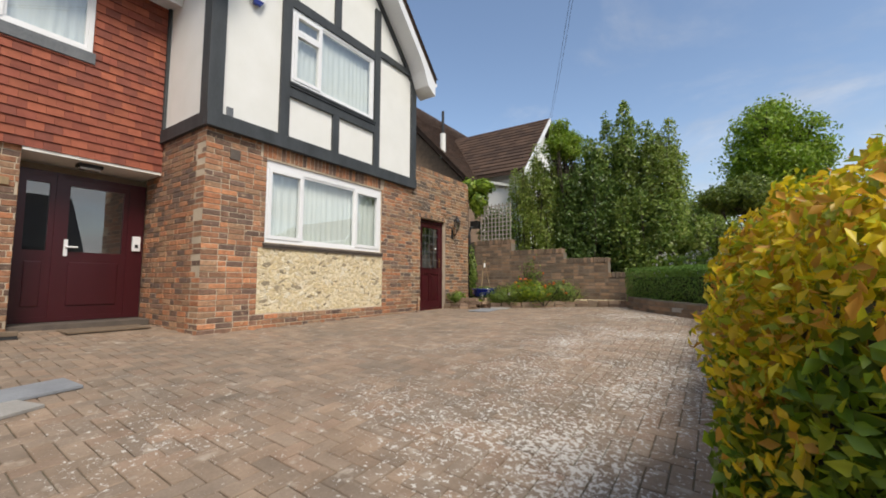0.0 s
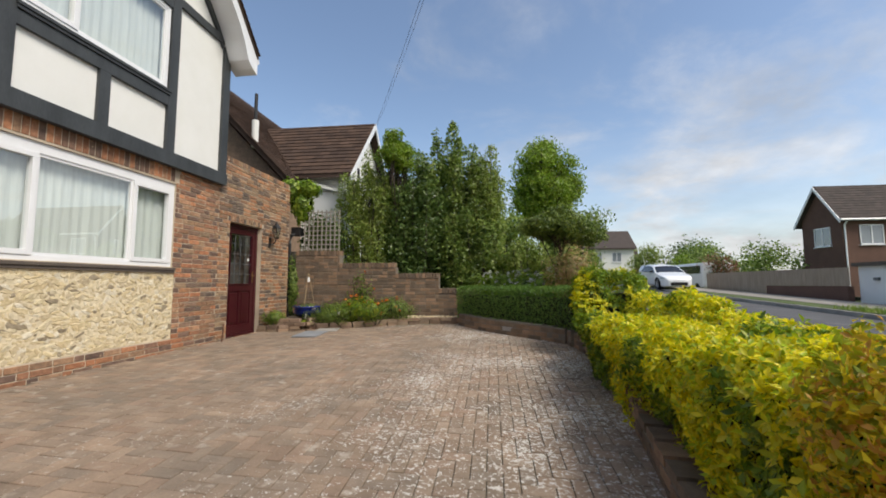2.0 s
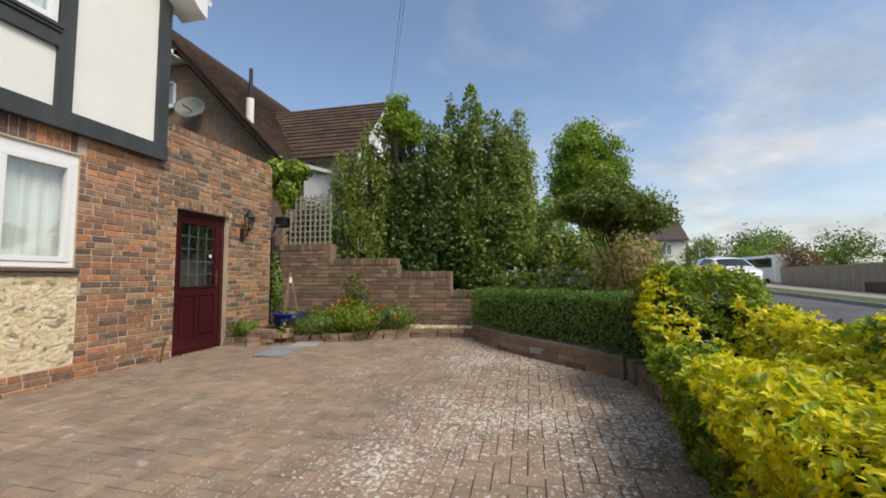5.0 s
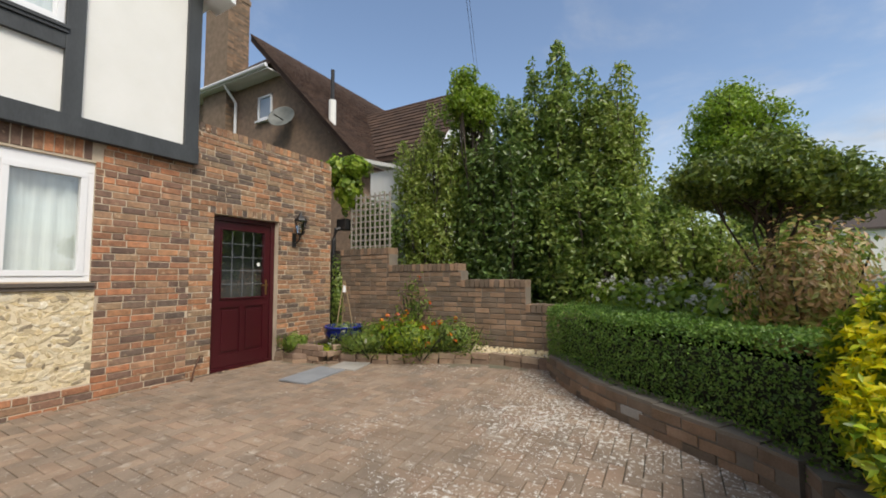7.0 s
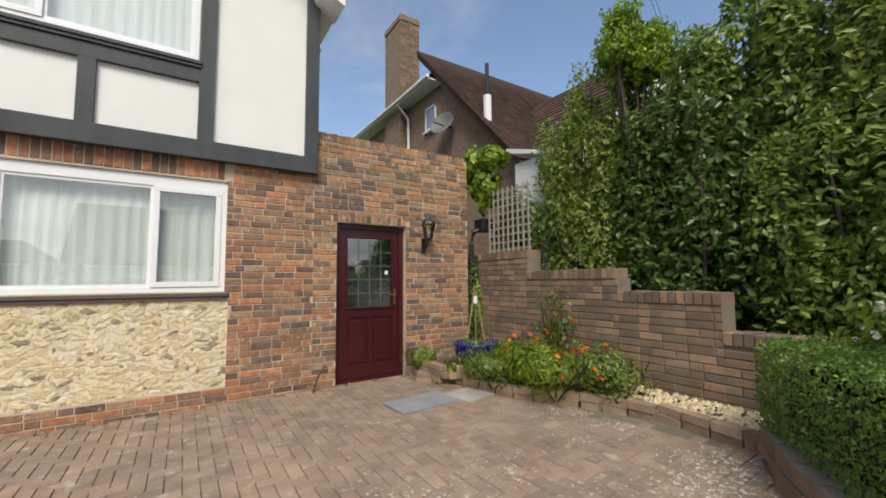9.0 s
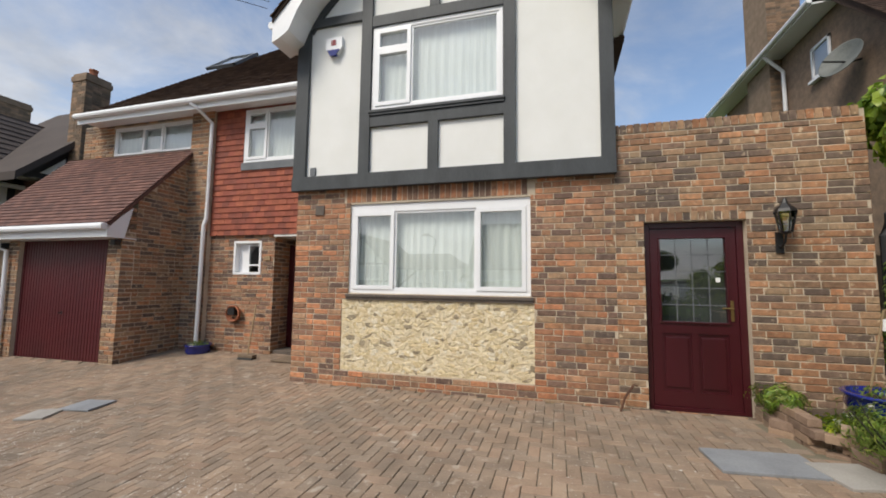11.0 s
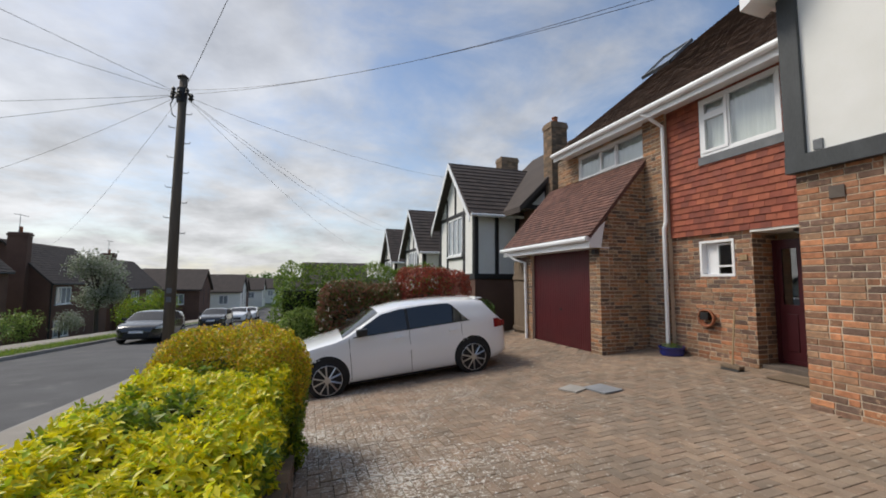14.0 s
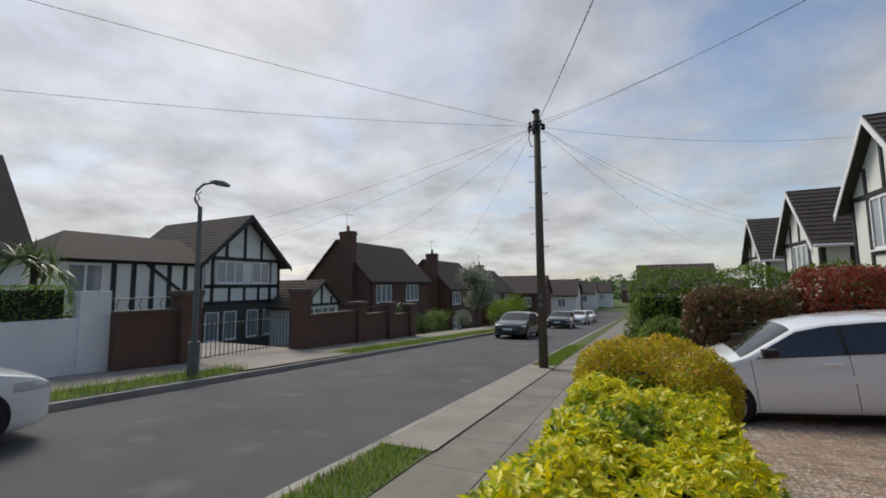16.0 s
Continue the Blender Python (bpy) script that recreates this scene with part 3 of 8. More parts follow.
def blob_points(n, centre, radii, seed, shell=0.35, bumps=0.18, freq=1.6, squash=None):
    """Points in the outer shell of an uneven rounded mass, with outward normals."""
    rnd = np.random.RandomState(seed)
    d = rnd.normal(0, 1, (n, 3))
    d /= np.linalg.norm(d, axis=1)[:, None]
    r = 1 - shell * rnd.rand(n) ** 1.6
    k = wobble(d, freq * 1.3, seed) * 0.6
    r *= 1 + bumps * k * 2
    P = d * r[:, None] * np.array(radii) + np.array(centre)
    return P, d / np.array(radii) * np.mean(radii)


def smooth01(q):
    q = np.clip(q, 0.0, 1.0)
    return q * q * (3 - 2 * q)


def wobble(P, freq, seed=0.0):
    """Quick smooth random field from crossed waves, about -1..1, for many points at once."""
    X, Y, Z = (np.asarray(P)[:, i] * freq for i in range(3))
    s = seed * 1.7
    return (np.sin(1.9 * X + 1.3 * Y + s) * np.cos(1.1 * Z - 1.7 * Y + 2 * s) + np.sin(2.3 * Y - 1.2 * Z + 3 * s) * np.cos(2.7 * X + 0.8 * Z) + 0.6 * np.sin(4.1 * X - 3.3 * Z + s) * np.sin(3.7 * Y + 2.9 * Z)) / 1.7


# ---- levels of the ground ----
def road_z(y):
    if y > 60:
        return 0.748 + 0.035 * 52 + 0.008 * (y - 60)
    if y > 8:
        return 0.748 + 0.035 * (y - 8)
    if y < -70:
        return 0.30 - 0.056 * 70 - 0.004 * (-70 - y)
    return 0.30 + 0.056 * y


def drive_z(x, y):
    near = 0.815 + 0.008 * y
    far = 0.47 + 0.065 * y
    return near + (max(x, -7.5) + 5.5) / 4.5 * (far - near)


def pave_z(x, y):
    """Pavement between the hedge and the kerb."""
    return road_z(y) + 0.11 + 0.03 * (3.5 - x)


HX0, HX1, KERB0, KERB1 = 0.12, 1.22, 3.52, 8.95

# ---- the house ----
FX, BX = -5.48, -6.83          # faces of the front bay and of the main wall
Y0, Y1, Y2 = 2.72, 7.00, 9.38  # bay's corner, end of its upper storey, end of the side wall
WIN = (3.58, 6.04, 2.08, 3.31)
DOOR = (7.30, 8.30, 0.86, 2.95)
PANEL = (3.49, 6.08, 1.05, 1.99)


def wall_x(name, x, y0, y1, z0, z1, holes, label, thick=0.25, mat=M_MORTAR):
    """A wall whose face looks along +x."""
    bm = bmesh.new()
    slab_with_holes(bm, y0, y1, z0, z1, holes, lambda a, b, c, d: box(bm, x - thick, x, a, b, c, d))
    return structure(name, bm, mat, label, "wall")


front = wall_x("wall_front", FX - 0.006, Y0, Y1, 0.5, 3.60, [WIN, PANEL], "multicoloured stock brick bay wall with cream stone panel")
side = wall_x("wall_side_entrance", FX - 0.006, Y1, Y2, 0.5, 4.06, [DOOR], "weathered stock brick wall round the maroon side door")
rects = brick_rects(Y0, Y1, 0.60, 3.56, [WIN, PANEL, (WIN[0] - 0.1, WIN[1] + 0.06, WIN[3], 3.6)], seed=3)
rects += [(WIN[0] - 0.06 + k * 0.0755, WIN[0] - 0.06 + k * 0.0755 + 0.0655, 3.335, 3.55) for k in range(33)]
SINGLE_BRICKS = []


def single(r):
    """Whole bricks between the window and the side door stand as pieces of their own."""
    w = r[1] - r[0]
    ok = 6.10 < r[0] and r[1] < 8.0 and 0.80 < r[2] < 2.95 and (abs(w - BRICK) < 0.002 or abs(w - HEAD) < 0.002) and r[3] - r[2] > 0.06
    if ok and len(SINGLE_BRICKS) < 300:
        SINGLE_BRICKS.append(r)
        return True
    return False


rects = [r for r in rects if not single(r)]
front_to = lambda u, v, w: (FX - 0.006 + w, u, v)
part("brickwork", blocks(rects, front_to, 0.008, 0.003, 5), M_BRICK_RED, front)
rects = brick_rects(Y1 + 0.005, Y2, 0.60, 3.98, [DOOR, (DOOR[0] - 0.05, DOOR[1] + 0.05, DOOR[3], DOOR[3] + 0.11)], seed=4, flemish=False)
rects += [(DOOR[0] - 0.05 + k * 0.0755, DOOR[0] - 0.05 + k * 0.0755 + 0.0655, DOOR[3] + 0.005, DOOR[3] + 0.105) for k in range(14)]
rects = [r for r in rects if not single(r)]
part("brickwork", blocks(rects, front_to, 0.008, 0.004, 6), M_BRICK, side)
# returns of the bay and of the side wall
ret = structure("wall_bay_return", box(box(bmesh.new(), BX - 0.5, FX - 0.257, Y0 + 0.006, Y0 + 0.25, 0.5, 3.6), BX - 3, FX - 0.257, Y2 - 0.25, Y2 - 0.006, 0.5, 4.06), M_MORTAR, "stock brick return walls of the bay and side entrance", "wall")
part("brickwork", blocks(brick_rects(-FX, -BX + 0.45, 0.6, 3.56, seed=8), lambda u, v, w: (-u, Y0 + 0.006 - w, v), 0.008, 0.003, 7), M_BRICK_RED, ret)
part("brickwork", blocks(brick_rects(-FX, -BX + 3, 0.6, 3.98, seed=9), lambda u, v, w: (-u, Y2 - 0.006 + w, v), 0.008, 0.002, 8), M_BRICK, ret)
# brick-on-edge coping of the side wall
coping = structure("trim_coping", new_box(FX - 0.26, FX - 0.004, Y1, Y2, 4.06, 4.065), M_MORTAR, "brick-on-edge coping along the side wall", "coping")
part("coping_bricks", blocks([(Y1 + k * 0.0755, Y1 + k * 0.0755 + 0.0655, FX - 0.26, FX + 0.004) for k in range(31)], lambda u, v, w: (v, u, 4.0 + w), 0.105, 0.004, 9), M_BRICK, coping)

# cream stone panel under the window
panel = structure("trim_stone_panel", new_box(FX - 0.05, FX - 0.012, PANEL[0], PANEL[1], PANEL[2], PANEL[3]), M_STONEBED, "rough cream stone panel under the window", "panel")
rnd = random.Random(12)
V, F = [], []
nz, ny = 19, 46
for iz in range(nz):
    for iy in range(ny):
        w = (PANEL[1] - PANEL[0]) / ny * rnd.choice((0.6, 1.0, 1.5, 2.4, 3.0))
        h = (PANEL[3] - PANEL[2]) / nz * rnd.choice((0.7, 0.9, 1.2, 1.7))
        cy = PANEL[0] + (iy + 0.5 + rnd.uniform(-0.4, 0.4) + 0.5 * (iz % 2)) / (ny + 0.5) * (PANEL[1] - PANEL[0])
        cz = PANEL[2] + (iz + 0.5 + rnd.uniform(-0.35, 0.35)) / nz * (PANEL[3] - PANEL[2])
        n, k, d = len(V), rnd.randint(5, 8), rnd.uniform(0.001, 0.007)
        ty, tz, spin = rnd.uniform(-0.10, 0.10), rnd.uniform(-0.12, 0.12), rnd.uniform(-0.6, 0.6)
        ang = [(i + rnd.uniform(-0.35, 0.35)) * math.tau / k for i in range(k)]
        rad = [rnd.uniform(0.75, 1.15) for i in range(k)]
        for s, e in ((1.0, 0.0), (0.88, 0.85), (0.7, 1.0)):
            for a, r in zip(ang, rad):
                u, v = math.cos(a) * w / 2 * s * r, math.sin(a) * h / 2 * s * r
                u, v = u * math.cos(spin) - v * math.sin(spin), u * math.sin(spin) + v * math.cos(spin)
                V.append((FX - 0.012 + e * (d + ty * u + tz * v), min(max(cy + u, PANEL[0]), PANEL[1]), max(PANEL[2], min(PANEL[3], cz + v))))
        for ring in (0, k):
            F += [(n + ring + i, n + ring + (i + 1) % k, n + ring + k + (i + 1) % k, n + ring + k + i) for i in range(k)]
        F.append(tuple(n + 2 * k + i for i in range(k)))
part("stone", (V, F), M_STONE, panel, "knapped cream stones")


def pane_sheet(x, y0, y1, z0, z1):
    """One sheet of glass that faces the street."""
    return [(x, y0, z0), (x, y1, z0), (x, y1, z1), (x, y0, z1)], [(0, 1, 2, 3)]


def window(name, x, y0, y1, z0, z1, panes, label, depth=0.07, frame_w=0.055, sill=M_SILL, curtain=M_CURTAIN, room=1.0, head=0.0):
    """A white plastic window in a wall that looks along +x. panes: (y0, y1, z0, z1, opens) in fractions of the window."""
    w = tagged(new(name), label, "window", "", "structure")
    w.empty_display_size = 0.1
    f = bmesh.new()
    for q in ((y0, y1, z0, z0 + frame_w), (y0, y1, z1 - frame_w - head, z1), (y0, y0 + frame_w, z0 + frame_w, z1 - frame_w - head), (y1 - frame_w, y1, z0 + frame_w, z1 - frame_w - head)):
        box(f, x - depth, x, *q, bevel=0.006)
    fr = part("window_frame", f, M_UPVC, w)
    for a, b, c, d, opens in panes:
        ya, yb = y0 + frame_w + a * (y1 - y0 - 2 * frame_w), y0 + frame_w + b * (y1 - y0 - 2 * frame_w)
        za, zb = z0 + frame_w + c * (z1 - z0 - 2 * frame_w - head), z0 + frame_w + d * (z1 - z0 - 2 * frame_w - head)
        s = bmesh.new()
        k = 0.055 if opens else 0.03
        o = 0.012 if opens else -0.012
        for q in ((ya, yb, za, za + k), (ya, yb, zb - k, zb), (ya, ya + k, za + k, zb - k), (yb - k, yb, za + k, zb - k)):
            box(s, x - depth + 0.01, x + o, *q, bevel=0.005)
        sa = part("sash", s, M_UPVC, w)
        p = part("pane", pane_sheet(x - 0.028, ya + k - 0.004, yb - k + 0.004, za + k - 0.004, zb - k + 0.004), M_GLASS, sa)
        p.visible_shadow = False
    if sill:
        s = bmesh.new()
        box(s, x - depth, x + 0.06, y0 - 0.03, y1 + 0.03, z0 - 0.05, z0 - 0.012, bevel=0.006)
        box(s, x - depth, x + 0.045, y0 - 0.025, y1 + 0.025, z0 - 0.085, z0 - 0.052, bevel=0.004)
        part("window_sill", s, sill, w)
    if curtain:
        # a gathered net, hanging behind the glass
        n = int((y1 - y0) / 0.02)
        V, F = [], []
        for i in range(n + 1):
            y = y0 - 0.17 + (y1 - y0 + 0.34) * i / n
            xx = x - 0.115 + 0.012 * math.sin(y * 58 + 1.5 * math.sin(y * 7)) + 0.01 * math.sin(y * 131)
            V += [(xx, y, z0 + 0.02), (xx + 0.006, y, (z0 + z1) / 2), (xx - 0.01, y, z1 - 0.02)]
        for i in range(n):
            F += [(3 * i + j, 3 * i + 3 + j, 3 * i + 4 + j, 3 * i + 1 + j) for j in (0, 1)]
        part("net_curtain", (V, F), curtain, w, "pale gathered net curtain", True)
    b = bmesh.new()
    box(b, x - 0.08 - room, x - 0.075, y0 - 0.2, y1 + 0.2, z0 - 0.2, z1 + 0.2)
    for fc in list(b.faces):
        if fc.calc_center_median().x > x - 0.077:
            b.faces.remove(fc)
    part("room_lining", b, M_ROOM, w)
    return w


window("window_1", FX - 0.03, *WIN, [(0, 0.255, 0, 1, True), (0.255, 0.735, 0, 1, False), (0.735, 1, 0, 1, True)], "white three-light window with net curtains over the stone panel", head=0.06)


def side_door():
    d = tagged(new("door_1"), "maroon half-glazed side door with leaded panes, shut", "door", "", "structure")
    x, (y0, y1, z0, z1) = FX - 0.09, DOOR
    f = bmesh.new()
    for q in ((y0, y0 + 0.07, z0, z1), (y1 - 0.07, y1, z0, z1), (y0 + 0.07, y1 - 0.07, z1 - 0.07, z1), (y0 + 0.07, y1 - 0.07, z0, z0 + 0.05)):
        box(f, x - 0.06, x, *q, bevel=0.008)
    part("door_frame", f, M_MAROON, d)
    a, b, c, e = y0 + 0.075, y1 - 0.075, z0 + 0.055, z1 - 0.075
    l = bmesh.new()
    gz0, gz1, ga, gb = c + 0.92, e - 0.11, a + 0.10, b - 0.10
    slab_with_holes(l, a, b, c, e, [(ga, gb, gz0, gz1), (ga, gb, c + 0.16, gz0 - 0.13)], lambda p, q, r, s: box(l, x - 0.055, x - 0.012, p, q, r, s))
    leaf = part("door_leaf", l, M_MAROON, d)
    m = bmesh.new()
    for q in ((ga - 0.02, gb + 0.02, gz0 - 0.02, gz0), (ga - 0.02, gb + 0.02, gz1, gz1 + 0.02), (ga - 0.02, ga, gz0, gz1), (gb, gb + 0.02, gz0, gz1)):
        box(m, x - 0.014, x + 0.004, *q, bevel=0.004)
    part("glazing_bead", m, M_MAROON, leaf)
    mid = (ga + gb) / 2
    for p, q in ((ga, mid - 0.03), (mid + 0.03, gb)):
        k = box(bmesh.new(), x - 0.05, x - 0.03, p - 0.005, q + 0.005, c + 0.155, gz0 - 0.125)
        box(k, x - 0.032, x - 0.016, p + 0.03, q - 0.03, c + 0.20, gz0 - 0.17, bevel=0.012)
        part("raised_panel", k, M_MAROON, leaf)
    box_mid = new_box(x - 0.05, x - 0.012, mid - 0.035, mid + 0.035, c + 0.155, gz0 - 0.125, bevel=0.004)
    part("muntin", box_mid, M_MAROON, leaf)
    p = part("pane", pane_sheet(x - 0.032, ga, gb, gz0, gz1), M_GLASS, leaf)
    p.visible_shadow = False
    for i in range(1, 4):
        yy = ga + (gb - ga) * i / 4
        part("lead_came", new_box(x - 0.031, x - 0.026, yy - 0.004, yy + 0.004, gz0, gz1), M_LEAD, leaf)
    for i in range(1, 5):
        zz = gz0 + (gz1 - gz0) * i / 5
        part("lead_came", new_box(x - 0.031, x - 0.0255, ga, gb, zz - 0.004, zz + 0.004), M_LEAD, leaf)
    h = bmesh.new()
    box(h, x - 0.012, x - 0.002, b - 0.075, b - 0.045, gz0 + 0.02, gz0 + 0.24, bevel=0.004)
    tube(h, [(x, b - 0.06, gz0 + 0.16), (x + 0.04, b - 0.06, gz0 + 0.16), (x + 0.045, b - 0.17, gz0 + 0.158)], 0.009)
    part("door_handle", h, M_BRASS, leaf, "worn brass lever handle")
    # flat dark sheet, painted as the darkness indoors
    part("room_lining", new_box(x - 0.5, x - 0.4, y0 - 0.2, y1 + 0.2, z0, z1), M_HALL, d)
    part("threshold", new_box(FX - 0.09, FX + 0.03, y0, y1, z0 - 0.12, z0, bevel=0.008), M_MAROON, d)
    part("sticker", new_box(x - 0.027, x - 0.0245, gb - 0.10, gb - 0.055, gz0 + 0.44, gz0 + 0.49), M_RENDER, leaf, "small white notice on the glass")


M_BRASS = material("worn_brass", (0.45, 0.32, 0.12), (0.3, 0.2, 0.08), 8, 0.35, 0.05, 60, metal=0.9)
side_door()

# ---- upper storey of the bay: white panels in black timbers ----
UX, TX = -5.45, -5.40
UWIN = (3.88, 5.71, 4.61, 5.83)
EAVE, APEX_Y, APEX_Z = 6.02, (Y0 + Y1) / 2, 8.35
PITCH = (APEX_Z - EAVE) / (Y1 - APEX_Y)
bm = bmesh.new()
slab_with_holes(bm, Y0, Y1, 3.6, EAVE, [UWIN], lambda a, b, c, d: box(bm, UX - 0.25, UX, a, b, c, d))
prism(bm, [(Y0, EAVE), (Y1, EAVE), (APEX_Y, APEX_Z)], "x", UX - 0.25, UX)
box(bm, BX - 3.5, UX - 0.25, Y0, Y0 + 0.2, 3.6, EAVE)
box(bm, BX - 3.5, UX - 0.25, Y1 - 0.2, Y1, 3.6, EAVE)
upper = structure("wall_upper_bay", bm, M_RENDER, "white rendered upper storey with black half-timbering", "wall")


def timber(y0, y1, z0, z1, x0=UX, x1=TX):
    part("timber", new_box(x0, x1, y0, y1, z0, z1, bevel=0.006), M_TIMBER, upper)


timber(Y0 - 0.05, Y1 + 0.02, 3.52, 3.72, UX - 0.02, TX + 0.02)
timber(Y0 - 0.05, Y0 + 0.15, 3.722, 6.25)
timber(Y1 - 0.14, Y1 + 0.02, 3.722, 6.25)
timber(3.71, 3.87, 3.722, 6.9)
timber(5.72, 5.87, 3.722, 6.9)
timber(4.72, 4.86, 3.722, 4.37, UX, TX - 0.004)
timber(3.87, 5.72, 4.37, 4.52, UX, TX - 0.004)
timber(3.872, 5.718, 5.83, 5.99, UX, TX - 0.004)
timber(Y0 + 0.152, 3.708, 5.97, 6.10, UX, TX - 0.004)
timber(5.872, Y1 - 0.142, 5.97, 6.10, UX, TX - 0.004)
timber(4.72, 4.86, 5.992, 8.0, UX, TX - 0.004)
for q in ((Y0 - 0.052, Y0 + 0.0, 3.53, 3.715), (Y1, Y1 + 0.022, 3.53, 3.715)):
    part("timber", new_box(BX, UX - 0.021, *q), M_TIMBER, upper)
part("timber", new_box(UX - 0.16, UX - 0.001, Y0 - 0.045, Y0 + 0.0, 3.722, EAVE), M_TIMBER, upper)
part("timber", new_box(UX - 0.16, UX - 0.001, Y1, Y1 + 0.024, 3.722, EAVE), M_TIMBER, upper)
part("timber", new_box(BX - 0.02, BX + 0.1, Y0 - 0.04, Y0 + 0.0, 3.722, EAVE), M_TIMBER, upper)
window("window_2", UX + 0.02, *UWIN, [(0, 0.30, 0, 0.72, True), (0, 0.30, 0.72, 1, True), (0.30, 1, 0, 1, False)], "white upstairs window with lace curtains between black timbers", sill=M_TIMBER)

# curved black braces and white swept bargeboards of the gable
BARGE_X = UX + 0.42
OVER = 0.22
roof_bay = thing("bay_roof", "brown tiled gable roof with white bargeboards over the bay", "roof")
tagged(roof_bay, kind="structure")
for s in (-1, 1):
    ye = APEX_Y + s * (Y1 - APEX_Y + OVER)
    ze = APEX_Z + 0.10 - PITCH * (Y1 - APEX_Y + OVER)
    b = bmesh.new()
    prism(b, [(APEX_Y, APEX_Z + 0.10), (ye, ze), (ye, ze + 0.06), (APEX_Y, APEX_Z + 0.18)], "x", BX - 3.5, BARGE_X + 0.02)
    part("roof_deck", b, M_ROOF, roof_bay)
    ln = math.hypot(Y1 - APEX_Y + OVER, APEX_Z - ze + 0.10)
    cs, sn = (Y1 - APEX_Y + OVER) / ln, (APEX_Z + 0.10 - ze) / ln
    tw = lambda u, v, w, s=s, ye=ye, ze=ze, cs=cs, sn=sn: (u, ye - s * v * cs + s * w * sn, ze + 0.062 + v * sn + w * cs)
    part("roof_tiles", tiles(BX - 3.4, BARGE_X + 0.05, ln, 0.165, 0.10, tw, 21), M_ROOF, roof_bay)
    # bargeboard, swept out into a boxed foot at the eave
    up, lo = [], []
    for i in range(19):
        q = i / 18
        yy = APEX_Y + s * q * (Y1 - APEX_Y + OVER)
        zt = APEX_Z + 0.10 - PITCH * abs(yy - APEX_Y)
        up.append((yy, zt))
        lo.append((yy, zt - 0.24 - 0.20 * smooth01((q - 0.80) / 0.1) * (1 - smooth01((q - 0.9) / 0.1) * 0.75)))
    b = bmesh.new()
    prism(b, up + lo[::-1], "x", BARGE_X - 0.03, BARGE_X)
    part("bargeboard", b, M_UPVC, roof_bay, "white bargeboard with a swept foot")
    b = bmesh.new()
    box(b, UX - 1.4, BARGE_X - 0.031, min(ye, ye - s * 0.22), max(ye, ye - s * 0.22), ze - 0.15, ze - 0.02)
    part("soffit_box", b, M_UPVC, roof_bay)
    b = bmesh.new()
    inner = [(yy, zz + 0.02) for yy, zz in lo[:16]]
    prism(b, inner + [(y, z - 0.15) for y, z in inner[::-1]], "x", UX + 0.001, TX - 0.006)
    part("brace", b, M_TIMBER, roof_bay, "curved black timber under the bargeboard")
    b = bmesh.new()
    prism(b, [(yy, zz) for yy, zz in lo] + [(yy, zz + 0.03) for yy, zz in lo[::-1]], "x", UX, BARGE_X - 0.031)
    part("soffit", b, M_UPVC, roof_bay)
    # gutter along the eave and its bracket
    g = bmesh.new()
    tube(g, [(BX - 0.2, ye + s * 0.04, ze - 0.01), (BARGE_X - 0.02, ye + s * 0.04, ze - 0.01)], 0.055, 10)
    part("gutter", g, M_UPVC, roof_bay)

# ---- main wall behind, with hung tiles above ----
WC = (0.36, 0.99, 2.35, 2.99)
REC = 1.28
main = wall_x("wall_main", BX - 0.006, -0.55, REC, 0.5, 3.18, [WC], "stock brick ground-floor wall with a small square window")
part("brickwork", blocks(brick_rects(-0.55, REC, 0.6, 3.12, [WC], seed=14), lambda u, v, w: (BX - 0.006 + w, u, v), 0.008, 0.003, 15), M_BRICK_RED, main)
porch = structure("wall_porch", box(box(bmesh.new(), BX - 0.9, BX - 0.26, REC - 0.25, REC - 0.006, 0.5, 3.18), BX - 1.1, BX - 0.62, REC, Y0 + 0.2, 2.95, 3.2), M_MORTAR, "brick side of the recessed porch", "wall")
part("brickwork", blocks(brick_rects(-BX, -BX + 0.6, 0.6, 3.12, seed=16), lambda u, v, w: (-u, REC - 0.006 + w, v), 0.008, 0.002, 17), M_BRICK, porch)
UW3 = (0.50, 1.84, 4.51, 5.57)
bm = bmesh.new()
slab_with_holes(bm, -0.55, Y0, 3.18, 5.66, [UW3], lambda a, b, c, d: box(bm, BX - 0.25, BX + 0.03, a, b, c, d))
hung = structure("wall_hung_tiles", bm, M_HUNG, "red clay tile-hung upper wall above the porch", "wall")
V, F = tiles(-0.2, Y0, 2.54, 0.165, 0.112, lambda u, v, w: (BX + 0.034 + w, u, 3.10 + v), 22)
keep = [f for f in F if not all(UW3[0] - 0.02 < V[i][1] < UW3[1] + 0.02 and UW3[2] - 0.16 < V[i][2] < UW3[3] + 0.2 for i in f)]
mid3 = (UW3[0] + UW3[1]) / 2
V = [(x, (min(y, UW3[0] - 0.01) if y < mid3 else max(y, UW3[1] + 0.01)) if UW3[2] - 0.01 < z < UW3[3] + 0.02 else y, z) for x, y, z in V]
part("hung_tile_rows", (V, keep), M_HUNG, hung)
structure("ceiling_porch", new_box(BX - 0.62, BX + 0.045, REC, Y0, 3.06, 3.10), M_RENDER, "white boarded porch ceiling", "ceiling")
window("window_3", BX + 0.05, *UW3, [(0, 0.38, 0, 0.70, True), (0, 0.38, 0.70, 1, True), (0.38, 1, 0, 1, False)], "white upstairs window over red hung tiles", sill=None)
part("lead_apron", new_box(BX + 0.03, BX + 0.075, UW3[0] - 0.03, UW3[1] + 0.03, UW3[2] - 0.15, UW3[2] - 0.004), M_LEAD, hung, "grey lead apron under the window")


